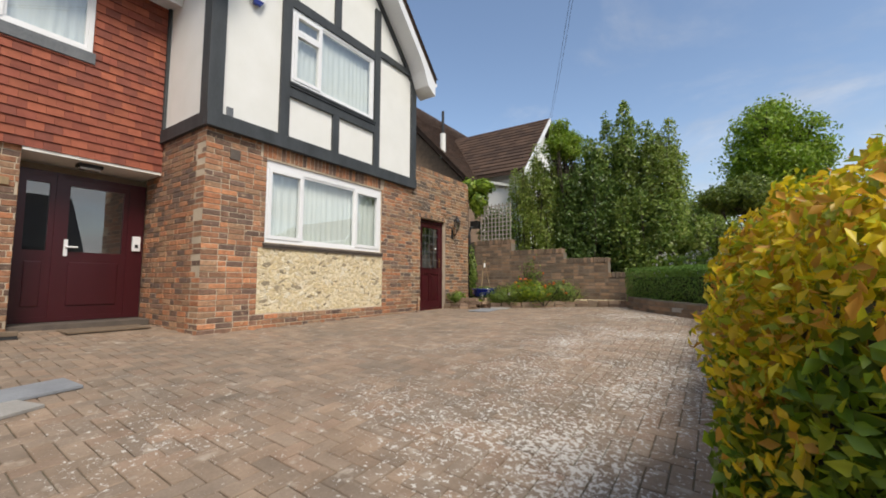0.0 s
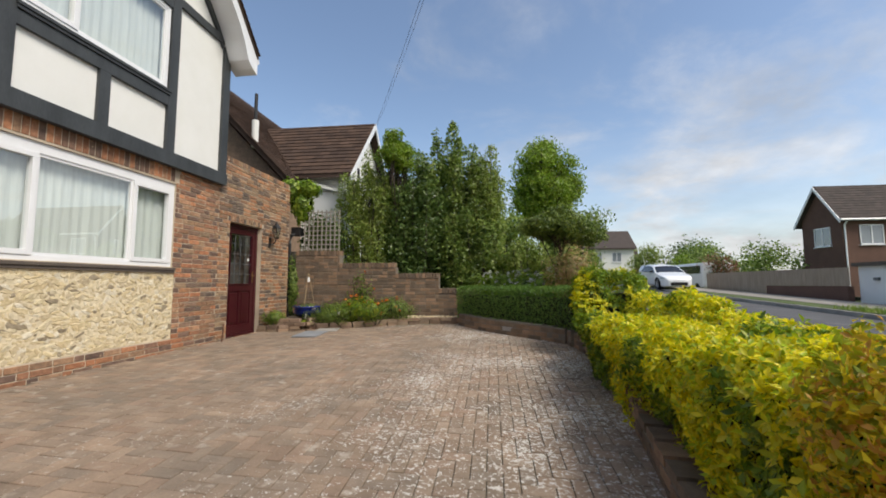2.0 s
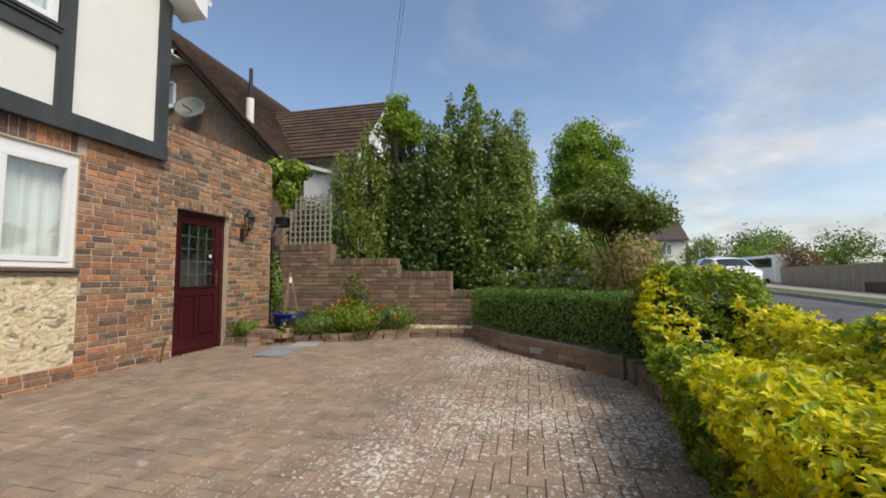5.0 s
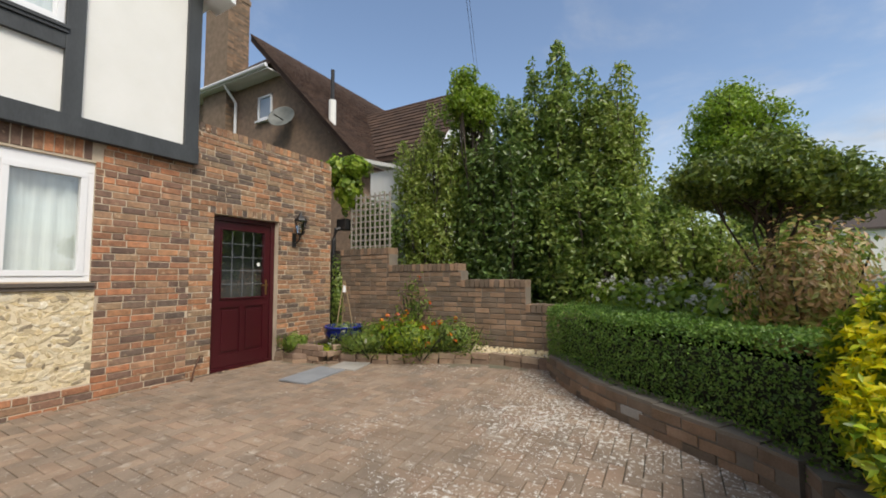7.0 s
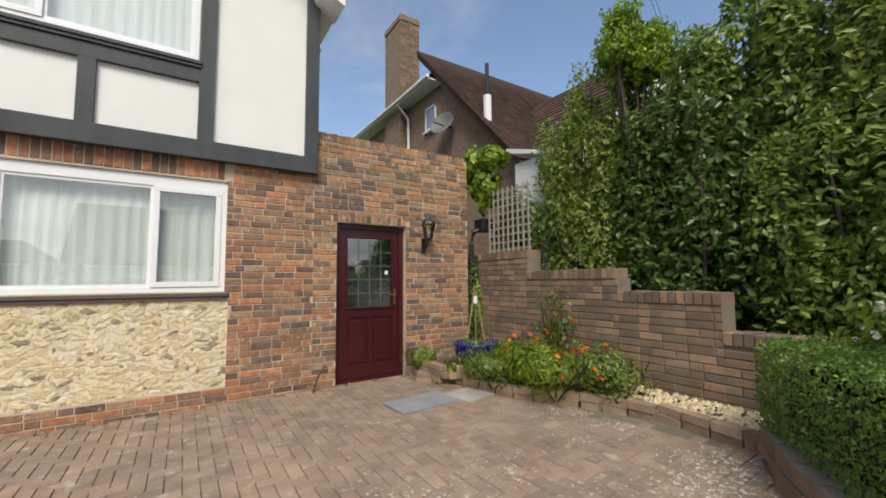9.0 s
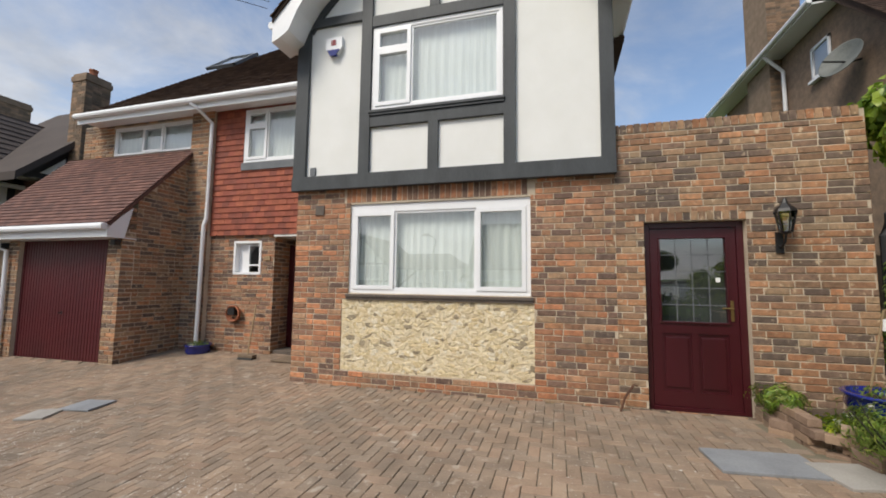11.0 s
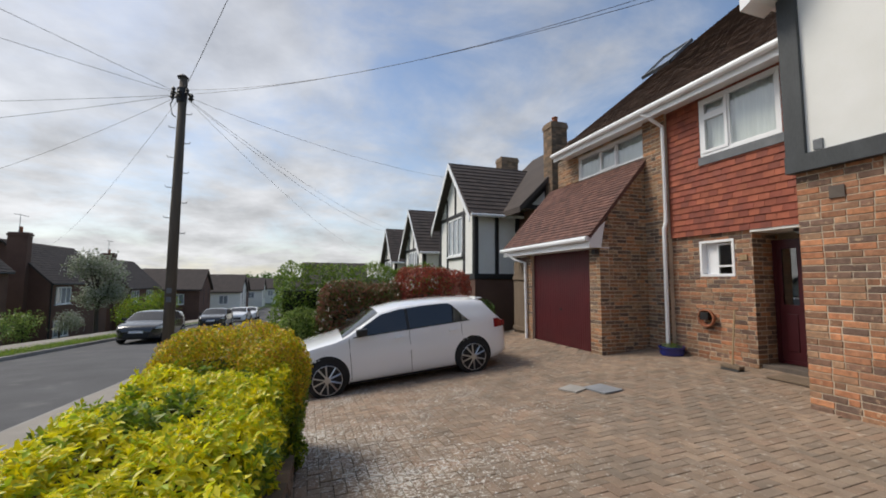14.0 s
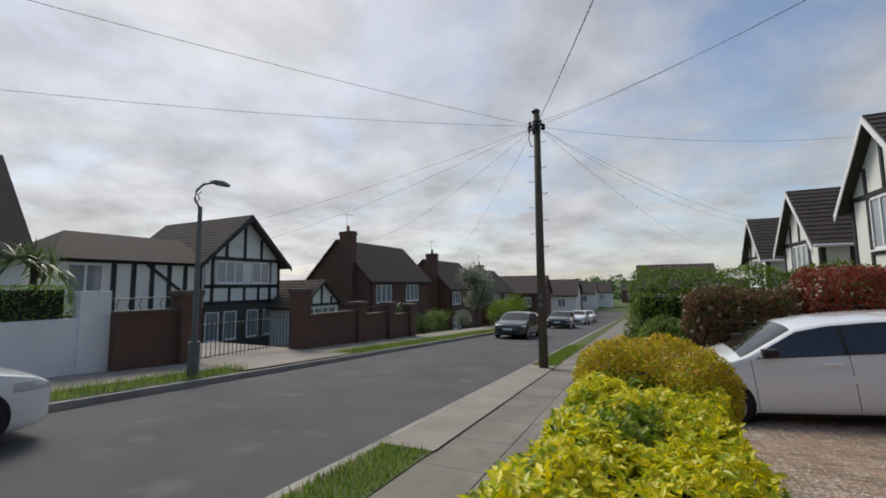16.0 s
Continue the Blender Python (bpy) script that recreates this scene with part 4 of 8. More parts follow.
def wc_window():
    w = window("window_4", BX - 0.05, *WC, [(0.42, 1, 0.22, 0.98, False)], "small deep white square window", sill=None, curtain=None, frame_w=0.05)
    s = bmesh.new()
    y0, y1, z0, z1 = WC
    for q in ((y0, y1, z0, z0 + 0.045), (y0, y1, z1 - 0.045, z1), (y0, y0 + 0.045, z0 + 0.045, z1 - 0.045), (y1 - 0.045, y1, z0 + 0.045, z1 - 0.045)):
        box(s, BX - 0.05, BX + 0.012, *q, bevel=0.005)
    box(s, BX - 0.14, BX - 0.1, y0, y0 + 0.27, z0, z1)
    part("surround", s, M_UPVC, w)


wc_window()


def front_door():
    d = tagged(new("door_2"), "dark maroon front door with glazed side light in a porch recess, shut", "door", "", "structure")
    x, y0, y1, z0, z1 = BX - 0.42, REC + 0.02, Y0 - 0.02, 0.98, 2.94
    sp = y0 + 0.44
    f = bmesh.new()
    for q in ((y0, y0 + 0.06, z0, z1), (sp - 0.04, sp + 0.04, z0, z1), (y1 - 0.20, y1, z0, z1)):
        box(f, x - 0.06, x, *q)
    for q in ((y0, y1, z1 - 0.07, z1), (y0, y1, z0, z0 + 0.06)):
        box(f, x - 0.057, x - 0.004, *q)
    part("door_frame", f, M_MAROON, d)
    for a, b in ((y0 + 0.06, sp - 0.04), (sp + 0.04, y1 - 0.20)):
        l = bmesh.new()
        slab_with_holes(l, a, b, z0 + 0.06, z1 - 0.07, [(a + 0.06, b - 0.06, z0 + 0.92, z1 - 0.15)], lambda p, q, r, s: box(l, x - 0.05, x - 0.01, p, q, r, s))
        leaf = part("door_leaf", l, M_MAROON, d)
        part("raised_panel", new_box(x - 0.012, x + 0.004, a + 0.09, b - 0.09, z0 + 0.2, z0 + 0.78, bevel=0.012), M_MAROON, leaf)
        part("pane", pane_sheet(x - 0.032, a + 0.055, b - 0.055, z0 + 0.91, z1 - 0.145), M_GLASS, leaf).visible_shadow = False
    h = tube(bmesh.new(), [(x, sp + 0.09, z0 + 0.98), (x + 0.05, sp + 0.09, z0 + 0.98), (x + 0.055, sp + 0.2, z0 + 0.98)], 0.012)
    box(h, x - 0.01, x + 0.006, sp + 0.07, sp + 0.11, z0 + 0.86, z0 + 1.08)
    part("door_handle", h, M_UPVC, leaf, "white lever handle")
    # dark sheet again, for the unlit space behind the panes
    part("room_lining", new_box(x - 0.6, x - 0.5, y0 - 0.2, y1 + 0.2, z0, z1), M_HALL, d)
    part("step", new_box(x - 0.1, BX - 0.05, REC + 0.01, Y0 - 0.01, 0.6, 0.97, bevel=0.01), M_SILL, d, "brick door step")


front_door()

# ---- garage ----
GX, GY0, GY1 = -5.54, -3.62, -0.76
GEAVE, GTOP = 3.10, 4.88
GD = (-3.33, -1.08, 0.62, 2.98)
bm = bmesh.new()
slab_with_holes(bm, GY0, GY1, 0.4, GEAVE, [GD], lambda a, b, c, d: box(bm, GX - 0.23, GX - 0.006, a, b, c, d))
prism(bm, [(GX - 0.23, 0.4), (GX - 0.23, GEAVE + 0.50), (BX, GTOP - 0.06), (BX, 0.4)], "y", GY1 - 0.23, GY1 - 0.006)
prism(bm, [(GX - 0.23, 0.4), (GX - 0.23, GEAVE + 0.50), (BX, GTOP - 0.06), (BX, 0.4)], "y", GY0, GY0 + 0.23)
garage = structure("wall_garage", bm, M_MORTAR, "brown brick garage walls beside the drive", "wall")
part("brickwork", blocks(brick_rects(GD[1], GY1, 0.6, GEAVE - 0.02, seed=31), lambda u, v, w: (GX - 0.006 + w, u, v), 0.008, 0.002, 32), M_BRICK, garage)
part("brickwork", blocks(brick_rects(GY0, GD[0], 0.6, GEAVE - 0.02, seed=36), lambda u, v, w: (GX - 0.006 + w, u, v), 0.008, 0.002, 37), M_BRICK, garage)
slope_top = lambda u: GEAVE - 0.01 + (GTOP - GEAVE - 0.03) * (u + GX + 0.28) / (GX + 0.28 - BX)
part("brickwork", blocks(brick_rects(-GX, -BX, 0.6, GTOP, top=slope_top, seed=33), lambda u, v, w: (-u, GY1 - 0.006 + w, v), 0.008, 0.002, 34), M_BRICK, garage)


def garage_door():
    d = tagged(new("door_3"), "maroon ribbed up-and-over garage door, shut", "door", "", "structure")
    y0, y1, z0, z1 = GD
    b = bmesh.new()
    x, n = GX - 0.10, 30
    prof = []
    for i in range(n):
        a = y0 + 0.05 + (y1 - y0 - 0.1) * i / n
        w = (y1 - y0 - 0.1) / n
        prof += [(a, x + 0.014), (a + w * 0.72, x + 0.014), (a + w * 0.80, x), (a + w * 0.92, x)]
    for i, (y, xx) in enumerate(prof[:-1]):
        q = prof[i + 1]
        b.faces.new([b.verts.new(p) for p in ((xx, y, z0 + 0.02), (q[1], q[0], z0 + 0.02), (q[1], q[0], z1 - 0.03), (xx, y, z1 - 0.03))])
    bmesh.ops.remove_doubles(b, verts=b.verts, dist=1e-4)
    part("door_leaf", b, M_GARAGE, d)
    f = bmesh.new()
    for q in ((y0, y0 + 0.05, z0, z1), (y1 - 0.05, y1, z0, z1), (y0 + 0.05, y1 - 0.05, z1 - 0.05, z1)):
        box(f, x - 0.05, x + 0.03, *q)
    part("door_frame", f, M_GARAGE, d)
    part("back", new_box(x - 0.04, x - 0.02, y0, y1, z0, z1), M_GARAGE, d)
    h = lathe(bmesh.new(), [(0.03, 0), (0.03, 0.006), (0.012, 0.01), (0.012, 0.05)], sides=12)
    bmesh.ops.rotate(h, verts=h.verts, cent=(0, 0, 0), matrix=Matrix.Rotation(radians(90), 3, "Y"))
    bmesh.ops.translate(h, verts=h.verts, vec=(x + 0.014, (y0 + y1) / 2, z0 + 1.0))
    part("door_handle", h, M_BLACK, d)


garage_door()
# lean-to roof over the garage
groof = tagged(new("garage_roof"), "red-brown tiled lean-to roof over the garage", "roof", "", "structure")
gl = math.hypot(BX - GX - 0.28, GTOP - GEAVE + 0.05)
gc, gs = (GX + 0.28 - BX) / gl, (GTOP - GEAVE - 0.02) / gl
gto = lambda u, v, w: (GX + 0.28 - v * gc + w * gs, u, GEAVE + 0.05 + v * gs + w * gc)
part("roof_tiles", tiles(GY0 - 0.75, GY1 + 0.06, gl, 0.165, 0.10, gto, 35), M_REDROOF, groof)
b = prism(bmesh.new(), [(GX + 0.28, GEAVE + 0.03), (BX, GTOP), (BX, GTOP - 0.07), (GX + 0.28, GEAVE - 0.04)], "y", GY0 - 0.75, GY1 + 0.05)
part("roof_deck", b, M_REDROOF, groof)
b = prism(bmesh.new(), [(GX + 0.27, GEAVE + 0.02), (GX + 0.27, GEAVE - 0.18), (GX, GEAVE - 0.18), (GX - 0.12, GEAVE + 0.36)], "y", GY1 + 0.02, GY1 + 0.045)
part("gable_board", b, M_UPVC, groof, "white painted end board")
part("fascia", new_box(GX + 0.25, GX + 0.279, GY0 - 0.75, GY1 + 0.05, GEAVE - 0.18, GEAVE + 0.02), M_UPVC, groof)
part("soffit", new_box(GX - 0.23, GX + 0.249, GY0 - 0.75, GY1 + 0.02, GEAVE - 0.18, GEAVE - 0.16), M_UPVC, groof)
part("gutter", tube(bmesh.new(), [(GX + 0.33, GY0 - 0.78, GEAVE - 0.02), (GX + 0.33, GY1 + 0.05, GEAVE - 0.01)], 0.058, 10), M_UPVC, groof)
part("downpipe", tube(bmesh.new(), [(GX + 0.33, GY0 - 0.55, GEAVE - 0.06), (GX + 0.2, GY0 - 0.2, GEAVE - 0.28), (GX + 0.06, GY0 + 0.05, GEAVE - 0.36), (GX + 0.05, GY0 + 0.07, 0.75)], 0.036, 10), M_UPVC, groof)

# ---- upper storey over the garage ----
UW5 = (-3.06, -0.80, 4.91, 5.56)
bm = bmesh.new()
slab_with_holes(bm, GY0 - 0.35, -0.2, 4.4, 5.66, [UW5], lambda a, b, c, d: box(bm, BX - 0.25, BX - 0.006, a, b, c, d))
uw = structure("wall_over_garage", bm, M_MORTAR, "brown brick upper wall over the garage roof", "wall")
part("brickwork", blocks(brick_rects(GY0 - 0.35, -0.2, 4.4, 5.64, [UW5], seed=41), lambda u, v, w: (BX - 0.006 + w, u, v), 0.008, 0.002, 42), M_BRICK, uw)
structure("wall_pier", new_box(BX - 0.25, BX + 0.09, -0.775, -0.22, 0.5, 5.64), M_MORTAR, "brick pier between garage and porch", "wall")
part("brickwork", blocks(brick_rects(-0.775, -0.22, 0.6, 5.62, seed=43), lambda u, v, w: (BX + 0.09 + w, u, v), 0.008, 0.002, 44), M_BRICK, bpy.data.objects["wall_pier"])
window("window_5", BX - 0.02, *UW5, [(0, 0.36, 0, 1, False), (0.36, 0.62, 0, 1, True), (0.62, 1, 0, 1, False)], "white strip window above the garage roof", frame_w=0.045, sill=M_SILL)

# ---- main roof ----
RE_X, RE_Z, RIDGE_X = BX + 0.45, 5.70, -10.6
R_Y0, R_Y1 = -3.55, Y1 + 0.3
RP = 0.93
RIDGE_Z = RE_Z + RP * (RE_X - RIDGE_X)
mroof = tagged(new("main_roof"), "brown tiled hipped main roof with white gutter", "roof", "", "structure")
b = bmesh.new()
hip = 2.9
c = [b.verts.new(p) for p in ((RE_X, R_Y0, RE_Z), (RE_X, R_Y1, RE_Z), (RIDGE_X, R_Y1, RIDGE_Z), (RIDGE_X, R_Y0 + hip, RIDGE_Z), (2 * RIDGE_X - RE_X, R_Y0, RE_Z), (2 * RIDGE_X - RE_X, R_Y1, RE_Z))]
for f in ((0, 1, 2, 3), (0, 3, 4), (3, 2, 5, 4), (1, 5, 2), (0, 4, 5, 1)):
    b.faces.new([c[i] for i in f])
part("roof_deck", b, M_ROOF, mroof)
ml = math.hypot(RE_X - RIDGE_X, RIDGE_Z - RE_Z)
mc, ms = (RE_X - RIDGE_X) / ml, (RIDGE_Z - RE_Z) / ml
part("roof_tiles", tiles(R_Y0, R_Y1, ml, 0.165, 0.10, lambda u, v, w: (RE_X - v * mc + w * ms, u, RE_Z + 0.01 + v * ms + w * mc), 45, edge=lambda v: (R_Y0 + hip * v / ml, R_Y1)), M_ROOF, mroof)
part("gutter", tube(bmesh.new(), [(RE_X + 0.03, R_Y0, RE_Z - 0.02), (RE_X + 0.03, Y0, RE_Z - 0.01)], 0.062, 10), M_UPVC, mroof)
part("fascia", new_box(RE_X - 0.05, RE_X - 0.02, R_Y0, Y0, RE_Z - 0.17, RE_Z - 0.01), M_UPVC, mroof)
part("soffit", new_box(BX - 0.1, RE_X - 0.051, R_Y0, Y0, RE_Z - 0.05 - 0.03, RE_Z - 0.05), M_UPVC, mroof)
part("downpipe", tube(bmesh.new(), [(RE_X + 0.03, -0.42, RE_Z - 0.06), (RE_X - 0.03, -0.30, RE_Z - 0.16), (BX + 0.14, -0.22, RE_Z - 0.36), (BX + 0.14, -0.22, 3.42), (BX + 0.17, -0.24, 3.3), (BX + 0.17, -0.25, 0.9)], 0.038, 10), M_UPVC, mroof)
b = bmesh.new()
sky_y, sky_v = -2.5, 3.0
for q in ((sky_y, sky_y + 0.9, sky_v, sky_v + 0.06), (sky_y, sky_y + 0.9, sky_v + 1.05, sky_v + 1.11), (sky_y, sky_y + 0.06, sky_v, sky_v + 1.1), (sky_y + 0.84, sky_y + 0.9, sky_v, sky_v + 1.1)):
    vs = [b.verts.new((RE_X - v * mc + w * ms, u, RE_Z + v * ms + w * mc)) for u, v, w in ((q[0], q[2], 0.02), (q[1], q[2], 0.02), (q[1], q[3], 0.02), (q[0], q[3], 0.02), (q[0], q[2], 0.1), (q[1], q[2], 0.1), (q[1], q[3], 0.1), (q[0], q[3], 0.1))]
    for f in ((4, 5, 6, 7), (0, 1, 5, 4), (1, 2, 6, 5), (2, 3, 7, 6), (3, 0, 4, 7)):
        b.faces.new([vs[i] for i in f])
rl = part("roof_light", b, M_LEAD, mroof, "grey roof light")
b = bmesh.new()
b.faces.new([b.verts.new((RE_X - v * mc + 0.07 * ms, u, RE_Z + v * ms + 0.07 * mc)) for u, v in ((sky_y, sky_v), (sky_y + 0.9, sky_v), (sky_y + 0.9, sky_v + 1.1), (sky_y, sky_v + 1.1))])
part("pane", b, M_GLASSBACK, rl)


def chimney(name, x, y, w, d, z0, z1, label, pots=1):
    c = thing(name, label, "chimney", (x, y, 0))
    b = new_box(-w / 2, w / 2, -d / 2, d / 2, z0, z1)
    box(b, -w / 2 - 0.03, w / 2 + 0.03, -d / 2 - 0.03, d / 2 + 0.03, z1 - 0.22, z1 - 0.08)
    st = part("shaft", b, M_DARKBRICK, c)
    r = brick_rects(-w / 2, w / 2, z0, z1 - 0.24, seed=51)
    part("brickwork", blocks(r, lambda u, v, q: (u, d / 2 + q, v), 0.008, 0.002, 52), M_DARKBRICK, st)
    r = brick_rects(-d / 2, d / 2, z0, z1 - 0.24, seed=53)
    part("brickwork", blocks(r, lambda u, v, q: (w / 2 + q, u, v), 0.008, 0.002, 54), M_DARKBRICK, st)
    for i in range(pots):
        part("pot", lathe(bmesh.new(), [(0.10, 0), (0.09, 0.18), (0.11, 0.2), (0.11, 0.24)], (0, (i - (pots - 1) / 2) * 0.3, z1), 14), M_TERRACOTTA, c)
    return c


# ---- ground, road, pavement ----
def ground_z(x, y):
    z = road_z(y) - 0.16
    if x > 9:
        z += 0.16 - 0.9 * smooth01((x - 11.8) / 8)
    if x < 1:
        z += 0.45 * smooth01((1 - x) / 6)
    if -8 < x < 1.3 and -5 < y < 9.6:
        z = min(z, drive_z(x, y) - 0.12)
    if x < 0.2 and y > 9.7:
        z = max(z, 1.25 + 0.03 * (y - 9.7))
    far = math.hypot(x, y)
    if far > 160:
        z += (far - 160) * 0.019 * smooth01((far - 160) / 250)
    return z


gx = [-900, -500, -300, -180, -110, -70, -45, -30, -22, -16, -12, -9, -7, -5, -3, -1.5, -0.5, 0.5, 1.2, 2, 3.4, 3.7, 6, 8.8, 9.1, 10.5, 12, 15, 20, 28, 40, 60, 90, 150, 250, 400, 900]
gy = [-1200, -800, -550, -400, -300, -220, -160, -120, -90, -70, -55, -42, -32, -24, -18, -13, -9, -6.5, -5.05, -4.9, -3, -1, 1, 3, 5, 7, 8.5, 9.55, 9.75, 11, 13, 16, 20, 26, 34, 45, 60, 90, 150, 250, 400, 900]
structure("ground", sheet(ground_z, gx, gy), M_GRASSBED, "rough turf and garden earth rolling off to the hills", "ground")

ry = [y * 2.0 for y in range(-45, 40)]
road = structure("road", sheet(lambda x, y: road_z(y) + 0.05 * (1 - ((x - 6.23) / 2.72) ** 2) - 0.02, [KERB0 + (KERB1 - KERB0) * i / 8 for i in range(9)], ry), M_ASPHALT, "worn grey asphalt residential road sloping downhill", "road", True)

# ---- drive edges, pavement, kerbs, verges ----
structure("driveway", sheet(lambda x, y: drive_z(x, y) - 0.012, [-7.6, -6.5, -5.5, -4.5, -3, -2, -1, 0, 0.6, 1.25], [-5.0 + i * 0.5 for i in range(30)]), M_JOINT, "block-paved drive in weathered brown herringbone blocks", "driveway")
apron = structure("drive_apron", sheet(lambda x, y: drive_z(1.25, y) + (pave_z(1.25, y) + 0.01 - drive_z(1.25, y)) * smooth01((x - 1.2) / 0.6) - 0.012, [1.2, 1.5, 1.9], [-5.0 + i for i in range(7)]), M_CONCRETE, "concrete apron between drive and pavement", "pavement")
pav = structure("pavement", sheet(lambda x, y: pave_z(x, y) - 0.006, [1.20, 2.0, 3.4], ry), M_JOINT, "concrete slab pavement beside the hedge", "pavement")
rects, rects2 = [], []
y = -60.0
while y < 60:
    for a, b in ((1.22, 2.0), (2.0, 2.72)):
        rects.append((a + 0.004, b - 0.004, y + 0.004, y + 0.896))
    y += 0.9
part("paving_slab", blocks(rects, lambda u, v, w: (u, v, pave_z(u, v) - 0.02 + w), 0.022, 0.003, 61), M_PAVING, pav)
V, F = sheet(lambda x, y: pave_z(x, y) + 0.012, [2.72, 3.0, 3.3], ry)
verge = structure("verge", (V, F), M_GRASSBED, "grass verge along the kerb", "grass")
# drop crossing of worn concrete where cars turn in
structure("crossing", sheet(lambda x, y: pave_z(x, y) + 0.022, [2.70, 3.0, 3.395], [-5.4 + i * 0.8 for i in range(10)]), M_CONCRETE, "worn concrete vehicle crossing", "pavement")
for nm, x0, x1 in (("kerb_near", 3.40, KERB0), ("kerb_far", KERB1, 9.07)):
    kb = structure(nm, sheet(lambda x, y: road_z(y) + 0.06, [x0, x1], ry), M_JOINT, "grey concrete kerb stones", "kerb")
    r = [(x0, x1, y, y + 0.905) for y in [-58 + 0.915 * k for k in range(125)]]
    part("kerb_stones", blocks(r, lambda u, v, w: (u, v, road_z(v) - 0.02 + w), 0.125, 0.003, 62), M_KERB, kb)
structure("pavement_far", sheet(lambda x, y: road_z(y) + 0.13, [9.9, 11.6], ry), M_CONCRETE, "concrete pavement across the road", "pavement")
structure("verge_far", sheet(lambda x, y: road_z(y) + 0.115, [9.07, 9.9], ry), M_GRASSBED, "grass verge across the road", "grass")
structure("crossing_far", sheet(lambda x, y: road_z(y) + 0.14, [9.075, 10.5, 16], [-5.0, -3.6, -2.2, -0.9]), M_CONCRETE, "pale concrete drive crossing opposite", "pavement")


def grass(name, x0, x1, y0, y1, zf, n, label, h=0.09, seed=1, skip=None):
    rnd = np.random.RandomState(seed)
    X, Y = rnd.uniform(x0, x1, n), rnd.uniform(y0, y1, n)
    if skip:
        k = np.array([not skip(a, b) for a, b in zip(X, Y)])
        X, Y = X[k], Y[k]
    n = len(X)
    Z = np.array([zf(a, b) for a, b in zip(X, Y)])
    a = rnd.uniform(0, math.tau, n)
    hh = h * rnd.uniform(0.5, 1.5, n)
    lean = rnd.uniform(0.1, 0.7, n) * hh
    w = 0.006 + 0.05 * h * rnd.rand(n)
    V = np.empty((n, 3, 3))
    V[:, 0] = np.stack([X - np.sin(a) * w, Y + np.cos(a) * w, Z - 0.01], 1)
    V[:, 1] = np.stack([X + np.sin(a) * w, Y - np.cos(a) * w, Z - 0.01], 1)
    V[:, 2] = np.stack([X + np.cos(a) * lean, Y + np.sin(a) * lean, Z + hh], 1)
    F = np.arange(n * 3).reshape(n, 3)
    ob = part(name, (V.reshape(-1, 3).tolist(), F.tolist()), L_GRASS)
    return tagged(ob, label, "grass", "", "stuff")


grass("verge_grass", 2.74, 3.36, -12, 6, lambda x, y: pave_z(x, y) + 0.012, 16000, "short tufted verge grass by the kerb", 0.06, 3, lambda x, y: -5.4 < y < 1.8)
grass("far_verge_grass", 9.1, 9.88, -30, 14, lambda x, y: road_z(y) + 0.115, 14000, "longer verge grass across the road", 0.13, 4, lambda x, y: -4.6 < y < -1.1)

# ---- planting helpers ----
def hedge_leaves(n, inside, lo, hi, seed, face=0.10):
    """Points near the faces of a clipped mass; inside(points) is negative in it and grows outward."""
    rnd = np.random.RandomState(seed)
    lo, hi = np.array(lo), np.array(hi)
    P, got = [], 0
    while got < n:
        q = rnd.uniform(lo, hi, (60000, 3))
        d = inside(q)
        q = q[(d > -face * (0.25 + rnd.rand(len(q)) * 1.3)) & (d < 0.015 * rnd.rand(len(q)))]
        P.append(q)
        got += len(q)
    P = np.concatenate(P)[:n]
    d, e = inside(P), 0.03
    g = np.stack([inside(P + np.array(v) * e) - d for v in ((1, 0, 0), (0, 1, 0), (0, 0, 1))], 1)
    return P, g / (np.linalg.norm(g, axis=1)[:, None] + 1e-9)


def box_field(x0, x1, y0, y1, z0, top, bump=0.07, freq=2.2, rnd_r=0.15, seed=0, rise=None):
    """Signed distance to a rounded, uneven hedge; top(y) gives its height."""
    def f(q):
        zt = top(q[:, 1]) + 0 * q[:, 1]
        if rise:
            zt = zt + rise(q[:, 0], q[:, 1])
        c = np.stack([0 * zt + (x0 + x1) / 2, 0 * zt + (y0 + y1) / 2, (z0 + zt) / 2], 1)
        h = np.stack([0 * zt + (x1 - x0) / 2, 0 * zt + (y1 - y0) / 2, (zt - z0) / 2], 1) - rnd_r
        d = np.abs(q - c) - h
        out = np.linalg.norm(np.maximum(d, 0), axis=1) + np.minimum(d.max(1), 0) - rnd_r
        return out + bump * wobble(q, freq, seed) * 0.7 + bump * 0.5 * wobble(q, freq * 3, seed + 2) * 0.7
    return f


def core(name, parent, x0, x1, y0, y1, z0, z1, mat):
    # solid dark filler, drawn as the hedge's shaded inside
    part(name, new_box(x0, x1, y0, y1, z0, z1, bevel=0.05), mat, parent)


# near-black: stands in for shade deep in foliage, also colours thin stems
M_TWIG_SHADE = material("twigs_and_inner_shade", (0.03, 0.032, 0.016), (0.015, 0.016, 0.01), 9, 1.0, 0.5, 50)

# golden hedge along the pavement
gold = thing("golden_hedge", "clipped golden-yellow and green hedge on a low brick kerb", "hedge")
gtop = lambda y: 1.54 - 0.09 * smooth01((y - 4.6) / 0.7) + 0.56 * smooth01((y - 5.95) / 0.55)
gbox = box_field(0.09, 1.17, 1.75, 7.0, 0.40, gtop, 0.08, 2.4, 0.2, 0, lambda x, y: smooth01((x - 0.70) / 0.2) * 0.24 * smooth01((y - 3.0) / 2.4) * (1 - smooth01((y - 6.0) / 0.6)))


